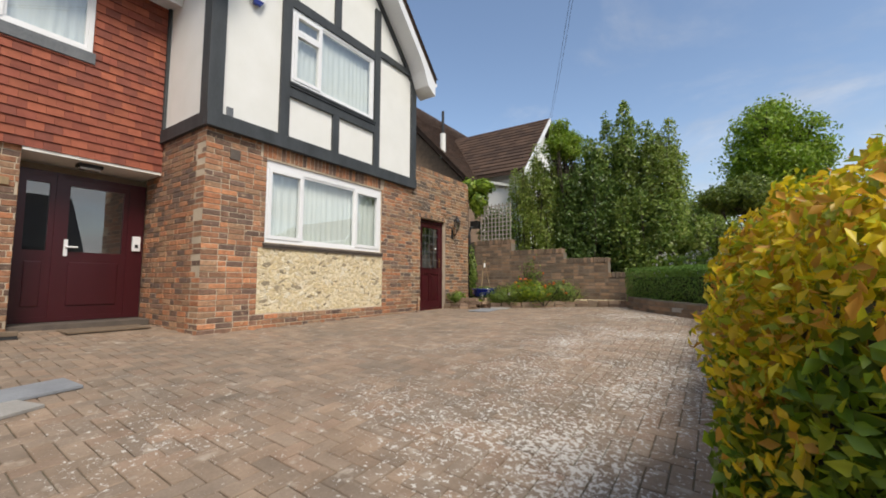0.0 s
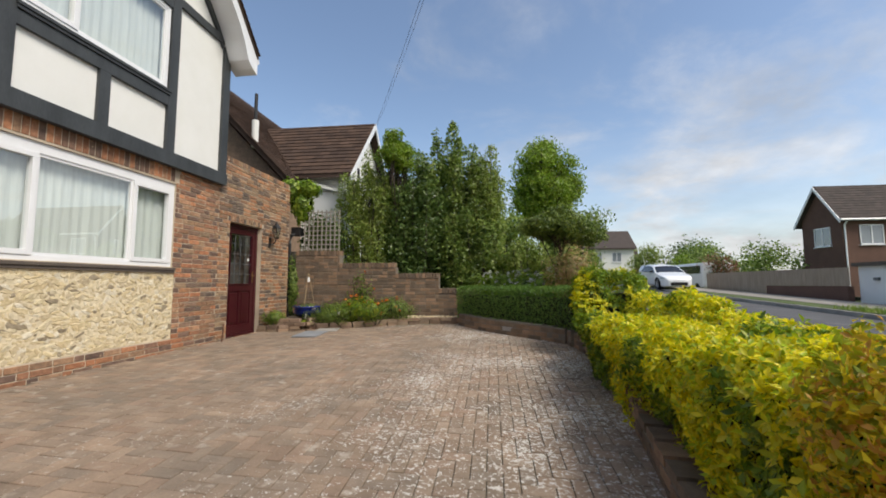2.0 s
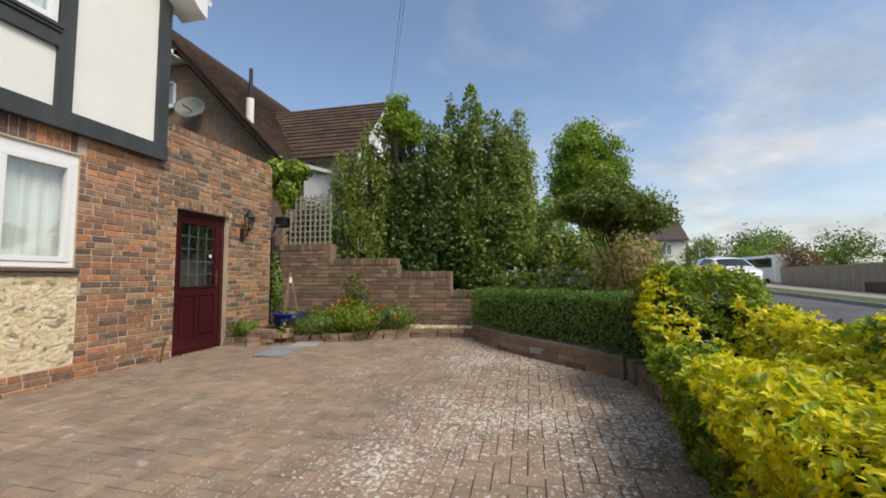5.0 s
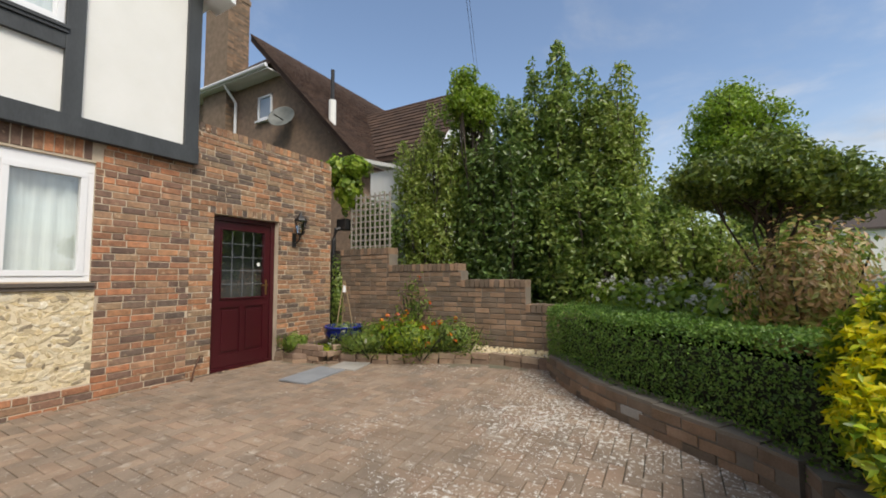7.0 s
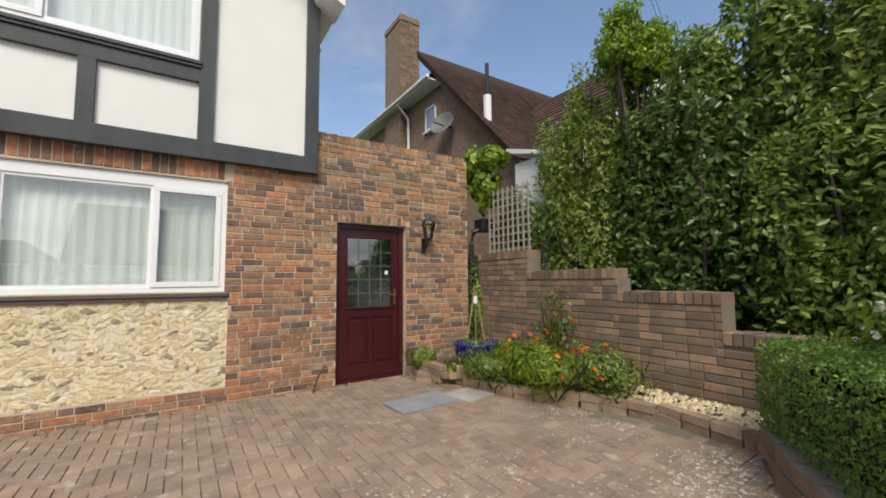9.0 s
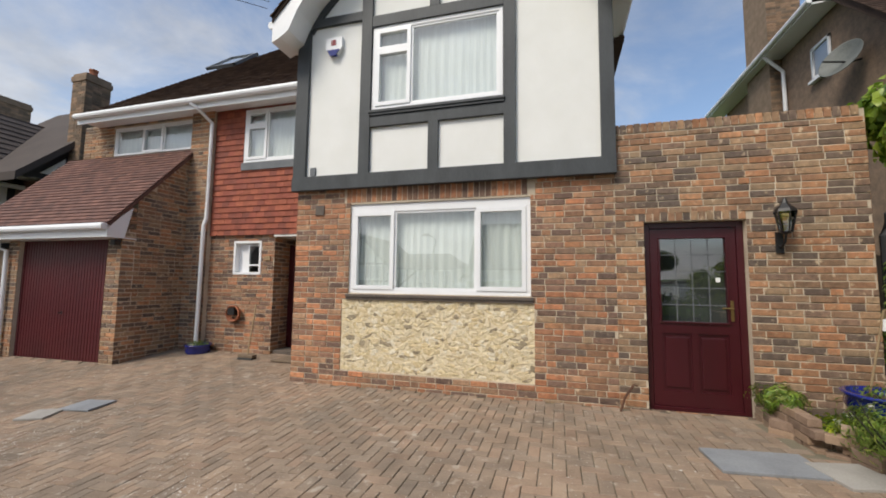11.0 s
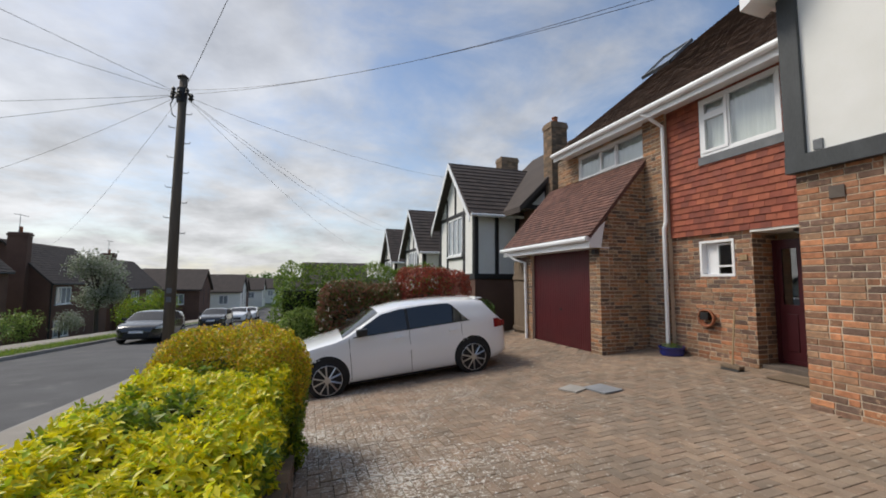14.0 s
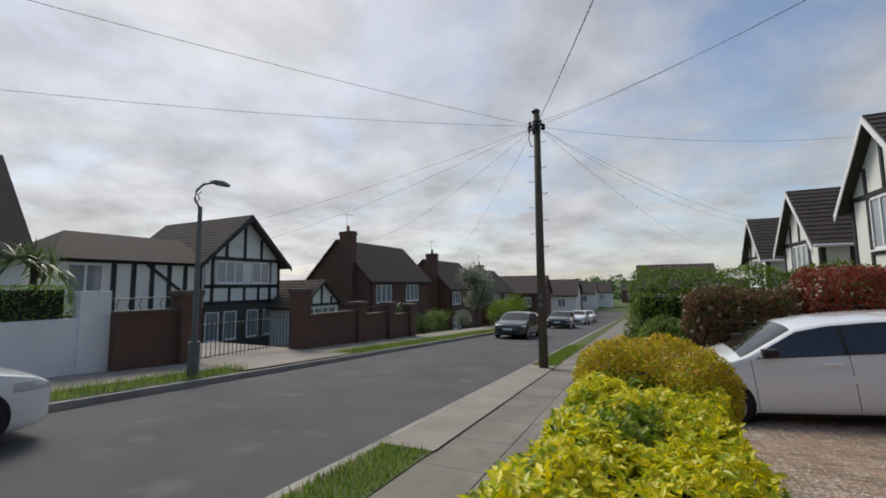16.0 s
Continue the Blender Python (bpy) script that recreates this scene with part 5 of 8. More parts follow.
def gf(q):
    """The hedge draws in towards its foot on the drive side, and towards its far end."""
    foot = 1 - smooth01((q[:, 2] - 0.70 - 0.065 * q[:, 1]) / 0.45)
    back = (0.20 * foot * smooth01((q[:, 1] - 2.2) / 1.2) + 0.28 * smooth01((q[:, 1] - 5.7) / 1.2)) * (1 - smooth01((q[:, 0] - 0.5) / 0.5))
    return gbox(q - np.stack([back, 0 * back, 0 * back], 1))


gP, gN = hedge_leaves(88000, gf, (-0.15, 1.7, 0.60), (1.45, 7.2, 2.45), 5, 0.12)
pick = 0.62 * wobble(gP, 1.9) + 0.34 * wobble(gP, 5, 3) + 0.20 * (gN[:, 2] > 0.3) - 0.42 * np.clip((gP[:, 1] - 5.0) / 1.2, 0, 1)
gy_, gg_ = pick > -0.10, pick <= -0.10
leaf_part("golden_leaves", rosettes(gP[gy_], gN[gy_], 0.046, 6), L_GOLD, gold, "yellow variegated leaves")
leaf_part("green_leaves", rosettes(gP[gg_], gN[gg_], 0.048, 7), L_GREENGOLD, gold, "fresh green leaves")
core("woody_core", gold, 0.40, 1.06, 1.9, 5.95, 0.5, 1.34, M_TWIG_SHADE)
core("woody_core", gold, 0.62, 1.04, 6.35, 6.75, 0.5, 1.7, M_TWIG_SHADE)

# rounded bronze privet at the end of the hedge
priv = thing("bronze_privet", "rounded privet with bronze and yellow new shoots at the hedge's end", "shrub")
pf0 = box_field(-0.06, 1.22, 0.95, 2.15, 0.35, lambda y: 1.79, 0.10, 2.6, 0.42, 9)
pP, pN = hedge_leaves(54000, pf0, (-0.3, 0.7, 0.35), (1.45, 2.4, 1.9), 8, 0.13)
low = pP[:, 2] + 0.25 * wobble(pP, 4, 5) <= 1.22
leaf_part("bronze_leaves", leaves(pP[~low], pN[~low], 0.031, 9), L_BRONZE, priv, "bronze new leaves")
leaf_part("green_leaves", leaves(pP[low], pN[low], 0.04, 10), L_GREENGOLD, priv, "older green leaves")
core("woody_core", priv, 0.14, 1.04, 1.12, 2.0, 0.35, 1.45, M_TWIG_SHADE)

# low brick kerb wall under the hedge, curving round to the box hedge
curve = [(0.03, 1.0), (0.08, 2.5), (0.22, 3.6), (0.34, 4.4), (0.42, 5.4), (0.43, 6.3), (0.36, 6.85), (0.1, 7.15), (-0.3, 7.45), (-0.8, 7.87), (-1.2, 8.33), (-1.5, 8.8)]


def along(pts, step):
    out, left = [], 0.0
    for (ax, ay), (bx, by) in zip(pts, pts[1:]):
        ln = math.hypot(bx - ax, by - ay)
        s = left
        while s < ln:
            out.append((ax + (bx - ax) * s / ln, ay + (by - ay) * s / ln, math.atan2(by - ay, bx - ax)))
            s += step
        left = s - ln
    return out


low_wall = thing("low_wall", "low mossy brown brick wall curving under the hedges", "wall")
tagged(low_wall, kind="structure")
steps = along(curve, 0.225)
bm = bmesh.new()
for (ax, ay, a), (bx, by, _) in zip(steps, steps[1:]):
    c = Vector(((ax + bx) / 2, (ay + by) / 2, 0))
    base = drive_z(c.x, c.y)
    box(bm, -0.118, 0.118, -0.105, 0.105, -0.2, 0.17 + 0.05 * smooth01((c.y - 5.5) / 2))
    bm.verts.ensure_lookup_table()
    vs = bm.verts[-8:]
    bmesh.ops.transform(bm, matrix=pose(c.x + 0.06, c.y, base, 0, 0, math.degrees(a)), verts=vs)
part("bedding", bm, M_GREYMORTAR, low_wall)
rnd = random.Random(3)
bm = bmesh.new()
for (ax, ay, a), (bx, by, _) in zip(steps, steps[1:]):
    c = Vector(((ax + bx) / 2, (ay + by) / 2, 0))
    base = drive_z(c.x, c.y)
    for k in range(3):
        off = 0.112 if k % 2 else 0
        box(bm, -0.107, 0.107, -0.112, 0.112, k * 0.075 - 0.02, k * 0.075 + 0.045)
        bm.verts.ensure_lookup_table()
        vs = bm.verts[-8:]
        bmesh.ops.transform(bm, matrix=pose(c.x + 0.06 + math.cos(a) * off + rnd.uniform(-0.006, 0.006), c.y + math.sin(a) * off, base, 0, 0, math.degrees(a)), verts=vs)
part("wall_bricks", bm, M_DARKBRICK, low_wall)
ob = part("pale_block", new_box(-0.10, 0.10, -0.116, 0.116, 0.06, 0.125, bevel=0.004), M_KERB, low_wall, "pale patched brick")
ob.matrix_basis = pose(-0.54, 7.70, drive_z(-0.54, 7.70), 0, 0, 140)

# box hedge on the curved wall
boxh = thing("box_hedge", "neatly clipped dark green box hedge on the curved wall", "hedge")
spine = [(-1.22, 8.95), (-0.55, 8.12), (-0.08, 7.74), (0.28, 7.45), (0.5, 7.15)]


def spine_field(q):
    best = np.full(len(q), 9.0)
    for (ax, ay), (bx, by) in zip(spine, spine[1:]):
        dx, dy = bx - ax, by - ay
        t = np.clip(((q[:, 0] - ax) * dx + (q[:, 1] - ay) * dy) / (dx * dx + dy * dy), 0, 1)
        best = np.minimum(best, np.hypot(q[:, 0] - ax - t * dx, q[:, 1] - ay - t * dy))
    d = np.stack([best - 0.27, np.abs(q[:, 2] - 1.40) - 0.30], 1)
    return np.linalg.norm(np.maximum(d, 0), axis=1) + np.minimum(d.max(1), 0) - 0.08 + 0.02 * wobble(q, 4)


bP, bN = hedge_leaves(42000, spine_field, (-1.75, 6.7, 1.0), (1.0, 9.4, 1.85), 11, 0.06)
leaf_part("box_leaves", leaves(bP, bN, 0.026, 12, long=1.7), L_BOX, boxh)
bm = bmesh.new()
for (ax, ay, a) in along(spine, 0.1):
    lathe(bm, [(0.2, 1.12), (0.24, 1.3), (0.22, 1.6)], (ax, ay, 0), 8)
part("woody_core", bm, M_TWIG_SHADE, boxh)


# ---- retaining wall with stepped tops ----
retw = tagged(new("retaining_wall"), "stepped brown brick retaining wall behind the flower bed", "wall", "", "structure")
RY = 9.50
STEPS = [(-5.35, -4.30, 2.58), (-4.30, -2.99, 2.29), (-2.99, -2.02, 2.05), (-2.02, 1.2, 1.72)]
for a, b, z in STEPS:
    bm = new_box(a, b, RY + 0.006, RY + 0.24, 0.6, z - 0.1)
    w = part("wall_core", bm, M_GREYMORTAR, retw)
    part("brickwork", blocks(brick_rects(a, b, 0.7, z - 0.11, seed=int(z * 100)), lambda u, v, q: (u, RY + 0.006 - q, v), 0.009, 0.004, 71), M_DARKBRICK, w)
    part("coping_bricks", blocks([(a + k * 0.0755, min(b, a + k * 0.0755 + 0.065), RY - 0.012, RY + 0.25) for k in range(int((b - a) / 0.0755) + 1) if a + k * 0.0755 < b - 0.03], lambda u, v, q: (u, v, z - 0.1 + q), 0.105, 0.006, 72), M_DARKBRICK, w)
# bare dark mortar colour paints this wall as shadowed
structure("wall_side_alley", new_box(-9, -5.36, RY + 0.3, RY + 0.5, 0.6, 2.6), M_GREYMORTAR, "wall at the end of the side passage, shade put into its dark colour", "wall")

# raised flower bed
bed = tagged(new("flower_bed"), "raised brick-edged flower bed of loose earth and gravel", "bed", "", "structure")
edge = [(-5.42, 8.34), (-4.98, 8.30), (-4.62, 8.66), (-4.26, 8.50), (-3.44, 8.72), (-2.9, 8.95), (-2.24, 9.05), (-1.55, 8.9)]
bm = bmesh.new()
lo = [bm.verts.new((x, y + 0.04, 1.02)) for x, y in edge]
hi = [bm.verts.new((x, RY, 1.10)) for x, y in edge]
for i in range(len(edge) - 1):
    bm.faces.new((lo[i], lo[i + 1], hi[i + 1], hi[i]))
part("bed_earth", bm, M_EARTH, bed)
for (ax, ay, a) in along(edge, 0.23):
    for k in range(2):
        ob = part("edging_brick", new_box(-0.107, 0.107, -0.05, 0.05, k * 0.072 - 0.1, k * 0.072 - 0.032, bevel=0.004), M_BED_OB, bed)
        ob.matrix_basis = pose(ax + rnd.uniform(-0.01, 0.01), ay + rnd.uniform(-0.008, 0.008), drive_z(ax, ay) + 0.08, rnd.uniform(-1, 1), rnd.uniform(-1, 1), math.degrees(a) + rnd.uniform(-2, 2))
gr = []
for i in range(900):
    x = rnd.uniform(-3.0, -1.6)
    y = rnd.uniform(9.02, RY - 0.02)
    gr.append((x, y, 1.07 + 0.1 * (y - 9.0), rnd.uniform(0.012, 0.035)))
bm = bmesh.new()
for x, y, z, r in gr:
    vs = [bm.verts.new((x + r * math.cos(k * 2.09 + r * 99), y + r * math.sin(k * 2.09 + r * 99), z)) for k in range(3)] + [bm.verts.new((x, y, z + r * 0.9))]
    for f in ((0, 1, 3), (1, 2, 3), (2, 0, 3)):
        bm.faces.new([vs[k] for k in f])
tagged(part("pebbles", bm, M_STONE, None), "pale loose pebbles heaped in the bed's corner", "gravel", "", "stuff")

# brick planter block by the side door
pl = thing("brick_planter", "small open planter of pale brick beside the side door", "planter", (-4.86, 8.36, 0))
for k in range(4):
    for j in range(4):
        ob = part("brick", new_box(-0.1, 0.1, -0.05, 0.05, 0, 0.064, bevel=0.004), M_BED_OB, pl)
        ob.matrix_basis = pose(-0.22 + 0.215 * (j % 3) - (0.1 if k % 2 else 0), 0.02 + rnd.uniform(-0.008, 0.008), 0.86 + k * 0.072, 0, 0, rnd.uniform(-2, 2)) if j < 3 else pose(0.36, 0.12 + 0.11 * (k % 2), 0.86 + k * 0.072, 0, 0, 62)


def plant(name, label, at, leaf, n, radii, seed, size=0.05, long=2.2, flowers=None, nf=0, category="plant", stems=8):
    p = thing(name, label, category, at)
    b = bmesh.new()
    r = random.Random(seed)
    for i in range(stems):
        a = r.uniform(0, math.tau)
        tube(b, [(0.02 * math.cos(a), 0.02 * math.sin(a), -0.02), (radii[0] * 0.5 * math.cos(a), radii[1] * 0.5 * math.sin(a), radii[2] * 0.8), (radii[0] * 0.8 * math.cos(a), radii[1] * 0.8 * math.sin(a), radii[2] * r.uniform(1.1, 1.7))], 0.006, 4)
    part("stems", b, M_TWIG_SHADE, p)
    P, N = blob_points(n, (0, 0, radii[2]), radii, seed, 0.8, 0.3)
    leaf_part("leaves", leaves(P, N, size, seed, long=long), leaf, p)
    if flowers:
        P, N = blob_points(nf, (0, 0, radii[2] * 1.15), radii, seed + 1, 0.2, 0.2)
        up = P[:, 2] > radii[2] * 0.8
        P, N = P[up], N[up]
        q = np.repeat(P, 6, 0) + np.random.RandomState(seed).normal(0, 0.014, (len(P) * 6, 3))
        leaf_part("flowers", leaves(q, np.repeat(N, 6, 0) * 0 + np.array([0, -0.3, 1.0]), 0.045, seed, long=1.2), flowers, p)["kind"] = "stuff"
    return p


GB = "plants of the flower bed"
tagged(plant("poppy_plant", "leafy clump with orange poppies in the raised bed", (-3.55, 8.82, 1.0), L_GREENGOLD, 2600, (0.52, 0.32, 0.27), 31, 0.07, 3.2, L_ORANGE, 26), group=GB)
tagged(plant("poppy_plant", "leafy clump with orange poppies in the raised bed", (-2.95, 9.08, 1.02), L_TREE, 2000, (0.42, 0.28, 0.26), 32, 0.06, 3, L_ORANGE, 18), group=GB)
tagged(plant("bedding_plant", "low green plant with small white flowers", (-4.2, 8.68, 0.98), L_TREE, 2200, (0.46, 0.30, 0.18), 33, 0.05, 2.6, L_BLOSSOM, 10), group=GB)
tagged(plant("bedding_plant", "low green plant spilling over the bricks", (-4.75, 8.66, 1.0), L_GREENGOLD, 1200, (0.38, 0.22, 0.05), 34, 0.05, 2.6), group=GB)
tagged(plant("bedding_plant", "low lavender-grey plant by the door", (-5.22, 8.40, 1.00), L_GRASS, 1300, (0.22, 0.2, 0.14), 35, 0.07, 5), group=GB)
tagged(plant("bedding_plant", "green leaves beside the blue pot", (-4.25, 9.2, 1.02), L_TREE, 1300, (0.35, 0.22, 0.2), 36, 0.06, 2.2), group=GB)
for i, (x, y, n, r) in enumerate(((-3.9, 8.55, 800, 0.42), (-3.2, 8.75, 800, 0.40), (-2.75, 9.1, 600, 0.34))):
    tagged(plant("sprawling_grass", "long grassy leaves sprawling over the bed's edge", (x, y, 1.02), L_GRASS, n, (r, 0.34, 0.24), 370 + i, 0.055, 6.5), group=GB)
tagged(plant("rose", "thin climbing rose with one coral bloom against the wall", (-3.72, 9.38, 1.02), L_TREE, 420, (0.34, 0.10, 0.55), 37, 0.05, 1.6, L_ORANGE, 3), group=GB)
tagged(plant("climber", "climbing leaves round the drainpipe at the wall's end", (-5.42, 9.50, 0.95), L_TREE, 1500, (0.16, 0.14, 0.75), 38, 0.06, 1.6, None, 0, "climber"), group="climbers")
for i, (x, y, z, rx, rz) in enumerate(((-5.60, 9.58, 4.02, 0.36, 0.30), (-5.30, 9.62, 3.66, 0.26, 0.42), (-5.16, 9.62, 4.06, 0.30, 0.20))):
    tagged(plant("climber", "climbing leaves hanging over the wall's top corner", (x, y, z - rz), L_BRIGHT, 760, (rx, 0.22, rz), 390 + i, 0.11, 1.3, None, 0, "climber", 3), group="climbers")
tagged(plant("climber", "dark ivy behind the trellis", (-4.85, 9.86, 2.3), L_TREEDARK, 2600, (0.55, 0.14, 0.58), 397, 0.08, 1.3, None, 0, "climber", 3), group="climbers")
for i, (x, y, nn) in enumerate(((-0.75, 9.15, 1000), (-0.2, 8.75, 1000), (0.2, 8.3, 900))):
    tagged(plant("white_flowering_plant", "leafy plant with white flower heads behind the box hedge", (x, y, 1.33), L_BRIGHT, nn, (0.42, 0.32, 0.36), 40 + i, 0.09, 1.6, L_BLOSSOM, 75), group="plants behind the box hedge")
tagged(plant("pieris", "copper-leaved shrub beside the golden hedge", (0.46, 7.75, 1.45), L_COPPER, 4800, (0.40, 0.36, 0.5), 44, 0.05, 2.4, None, 0, "shrub"), group="plants behind the box hedge")


def blue_pot(at, label, canes=True, seed=1, r=0.27):
    p = thing("plant_pot", label, "plant pot", at, group="blue glazed pots")
    part("bowl", lathe(bmesh.new(), [(r * 0.6, 0), (r * 0.85, 0.03), (r, 0.12), (r * 0.97, 0.19), (r * 1.05, 0.20), (r * 1.05, 0.225), (r * 0.95, 0.225), (r * 0.92, 0.17)], sides=32), M_GLAZE, p, "", True)
    part("soil", lathe(bmesh.new(), [(r * 0.93, 0.16), (r * 0.5, 0.185)], sides=20), M_EARTH, p)
    if canes:
        for i in range(3):
            a = i * 2.1 + 0.4
            part("cane", tube(bmesh.new(), [(0.15 * math.cos(a), 0.15 * math.sin(a), 0.17), (0.01 * math.cos(a), 0.01 * math.sin(a), 0.92)], 0.009, 6), M_OAK, p)
        part("tie", tube(bmesh.new(), [(0, 0, 0.74), (0, 0, 0.84)], 0.03, 8), M_UPVC, p)
    P, N = blob_points(260, (0, 0, 0.22), (r * 0.8, r * 0.8, 0.07), seed, 0.6)
    leaf_part("leaves", leaves(P, N, 0.04, seed), L_TREE, p)


blue_pot((-4.80, 9.00, 1.13), "blue glazed bowl with a wigwam of canes in the bed", True, 1, 0.30)
blue_pot((-6.58, -0.10, 0.825), "blue glazed bowl of small plants by the downpipe", False, 2, 0.22)

# ---- trellis, white shed, dark drainpipe at the passage ----
tr = thing("trellis", "grey weathered square trellis above the retaining wall", "trellis", (0, 0, 0))
for i in range(9):
    part("slat", new_box(-5.22 + i * 0.105, -5.195 + i * 0.105, RY + 0.10, RY + 0.115, 2.585, 3.55), M_TRELLIS, tr)
for i in range(9):
    part("slat", new_box(-5.24, -4.34, RY + 0.116, RY + 0.13, 2.62 + i * 0.108, 2.645 + i * 0.108), M_TRELLIS, tr)
shed = thing("shed", "small white boarded shed behind the trellis", "shed", (-5.0, 10.75, 1.3))
part("wall", new_box(-0.40, 0.40, -0.4, 0.8, 0, 2.85), M_WHITEWALL, shed)
part("roof", prism(bmesh.new(), [(-0.50, 3.06), (0.50, 2.78), (0.50, 2.84), (-0.50, 3.14)], "y", -0.5, 0.9), M_RENDER, shed)
dp = thing("drainpipe", "black iron drainpipe with hopper at the wall's end", "drainpipe", (-5.5, 9.47, 0))
part("pipe", tube(bmesh.new(), [(0, 0, 0.85), (0, 0, 2.75), (0.02, 0.03, 2.95), (0.1, 0.2, 3.02)], 0.04, 10), M_BLACK, dp)
part("hopper", new_box(-0.02, 0.2, 0.08, 0.3, 2.95, 3.15, bevel=0.02), M_BLACK, dp)
# ---- trees ----
def tree(name, label, at, height, trunk_r, clumps, leaf, n, size, seed, group="", long=1.9, trunk_h=None, spread=0.35, category="tree", lean=(0, 0)):
    """Tapered trunk, limbs to each clump, and a crown of many leaves with gaps. clumps: (x, y, z, rx, ry, rz)."""
    t = thing(name, label, category, at, group=group)
    r = random.Random(seed)
    b = bmesh.new()
    th = trunk_h or height * 0.45
    top = Vector((lean[0], lean[1], th))
    tube(b, [(0, 0, -0.15), (lean[0] * 0.3 + 0.03, lean[1] * 0.3, th * 0.4), tuple(top), (lean[0] * 1.2, lean[1] * 1.2, height * 0.8)], trunk_r, 9, [trunk_r * 1.25, trunk_r, trunk_r * 0.75, trunk_r * 0.2])
    part("trunk", b, M_BARK, t)
    for c in clumps:
        b = bmesh.new()
        s = Vector((lean[0] * 0.7, lean[1] * 0.7, th * r.uniform(0.55, 1.0)))
        e = Vector(c[:3])
        m = (s + e) / 2 + Vector((r.uniform(-0.15, 0.15), r.uniform(-0.15, 0.15), 0.1))
        tube(b, [tuple(s), tuple(m), tuple(e)], 0.05, 6, [trunk_r * 0.45, trunk_r * 0.3, trunk_r * 0.1])
        for k in range(3):
            d = Vector((r.uniform(-1, 1) * c[3], r.uniform(-1, 1) * c[4], r.uniform(-0.3, 1) * c[5])) * 0.75
            tube(b, [tuple(m), tuple(e + d * 0.5), tuple(e + d)], 0.03, 5, [trunk_r * 0.25, trunk_r * 0.14, trunk_r * 0.05])
        part("limb", b, M_BARK, t)
    vol = [c[3] * c[4] + c[4] * c[5] + c[3] * c[5] for c in clumps]
    P, N = [], []
    for i, (c, v) in enumerate(zip(clumps, vol)):
        p, q = blob_points(int(n * v / sum(vol)), c[:3], c[3:], seed * 7 + i, 0.65, 0.34, 2.6)
        g = wobble(p, 3.4, seed + i) + 0.5 * wobble(p, 8, seed)
        k = g > -0.35
        P.append(p[k])
        N.append(q[k])
    leaf_part("crown", leaves(np.concatenate(P), np.concatenate(N), size, seed, long=long), leaf, t)
    return t


def clump_set(seed, n, centre, radii, r):
    rr = random.Random(seed)
    out = []
    for i in range(n):
        a, u = rr.uniform(0, math.tau), rr.uniform(-1, 1)
        w = math.sqrt(max(0, 1 - u * u)) * rr.uniform(0.4, 0.95)
        q = r * rr.uniform(0.7, 1.25)
        out.append((centre[0] + radii[0] * w * math.cos(a), centre[1] + radii[1] * w * math.sin(a), centre[2] + radii[2] * u * 0.9, q, q, q * 0.85))
    return out


SH = "tall shrubs behind the retaining wall"


def spire_shrub(label, at, stems, reach, height, leaf, n, size, seed, plump=0.30, long=1.9, low=0.05):
    """An upright shrub: slender stems that lean apart, each a leafy spire of uneven width."""
    t = thing("tall_shrub", label, "shrub", at, group=SH)
    r = random.Random(seed)
    P, N = [], []
    rs_ = np.random.RandomState(seed)
    for i in range(stems):
        a, q = i * 2.4 + r.uniform(-0.4, 0.4), math.sqrt((i + 0.5) / stems)
        bx, by = 0.35 * reach[0] * q * math.cos(a), 0.35 * reach[1] * q * math.sin(a)
        tx, ty = reach[0] * q * math.cos(a), reach[1] * q * math.sin(a)
        h = height * (1 - 0.14 * q) * r.uniform(0.78, 1.0) if i else height
        line = [(bx, by, -0.1), ((bx + tx) / 2 + r.uniform(-.08, .08), (by + ty) / 2, h * 0.45), (tx, ty, h * 0.97)]
        part("stem", tube(bmesh.new(), line, 0.02, 5, [0.028, 0.02, 0.006]), M_BARK, t)
        m = int(n / stems * h / height)
        u = rs_.uniform(low, 1.0, m)
        c = np.stack([np.interp(u, (0, .45, 1), [p[k] for p in line]) for k in range(3)], 1)
        ph = seed + i * 1.3
        wide = plump * (0.30 + 1.0 * np.clip(1 - u, 0, 1) ** 0.35) * (1 + 0.30 * np.sin(u * 17 + ph) + 0.2 * np.sin(u * 41 + 2 * ph))
        d = rs_.normal(0, 1, (m, 3))
        d /= np.linalg.norm(d, axis=1)[:, None]
        p = c + d * (wide * rs_.uniform(0.45, 1.0, m))[:, None]
        k = wobble(p + np.array(at), 4.0, seed) + 0.4 * wobble(p, 11.0, seed) > -0.42
        P.append(p[k])
        N.append((d + np.array([0, 0, 0.5]))[k])
    leaf_part("crown", leaves(np.concatenate(P), np.concatenate(N), size, seed, long=long), leaf, t)
    return t


spire_shrub("tall dense evergreen shrub with upright dark shoots", (-2.0, 10.9, 1.35), 20, (1.05, 0.6), 4.85, L_TREE, 42000, 0.095, 101, 0.34)
spire_shrub("dense dark evergreen filling the middle of the bank", (-2.65, 10.4, 1.35), 13, (0.85, 0.4), 3.6, L_TREEDARK, 24000, 0.09, 103, 0.36)
spire_shrub("thin-stemmed olive shrub rising over the trellis", (-3.95, 10.15, 1.35), 18, (0.62, 0.25), 3.85, L_OLIVE, 24000, 0.08, 104, 0.26, 2.4)
spire_shrub("loose green shrub with slender bare stems", (-3.3, 10.6, 1.35), 13, (0.60, 0.4), 4.0, L_TREE, 20000, 0.085, 102, 0.28)
spire_shrub("airy light green shrub with pointed shoots", (-0.92, 10.6, 1.30), 13, (0.48, 0.45), 4.05, L_OLIVE, 22000, 0.08, 105, 0.27)
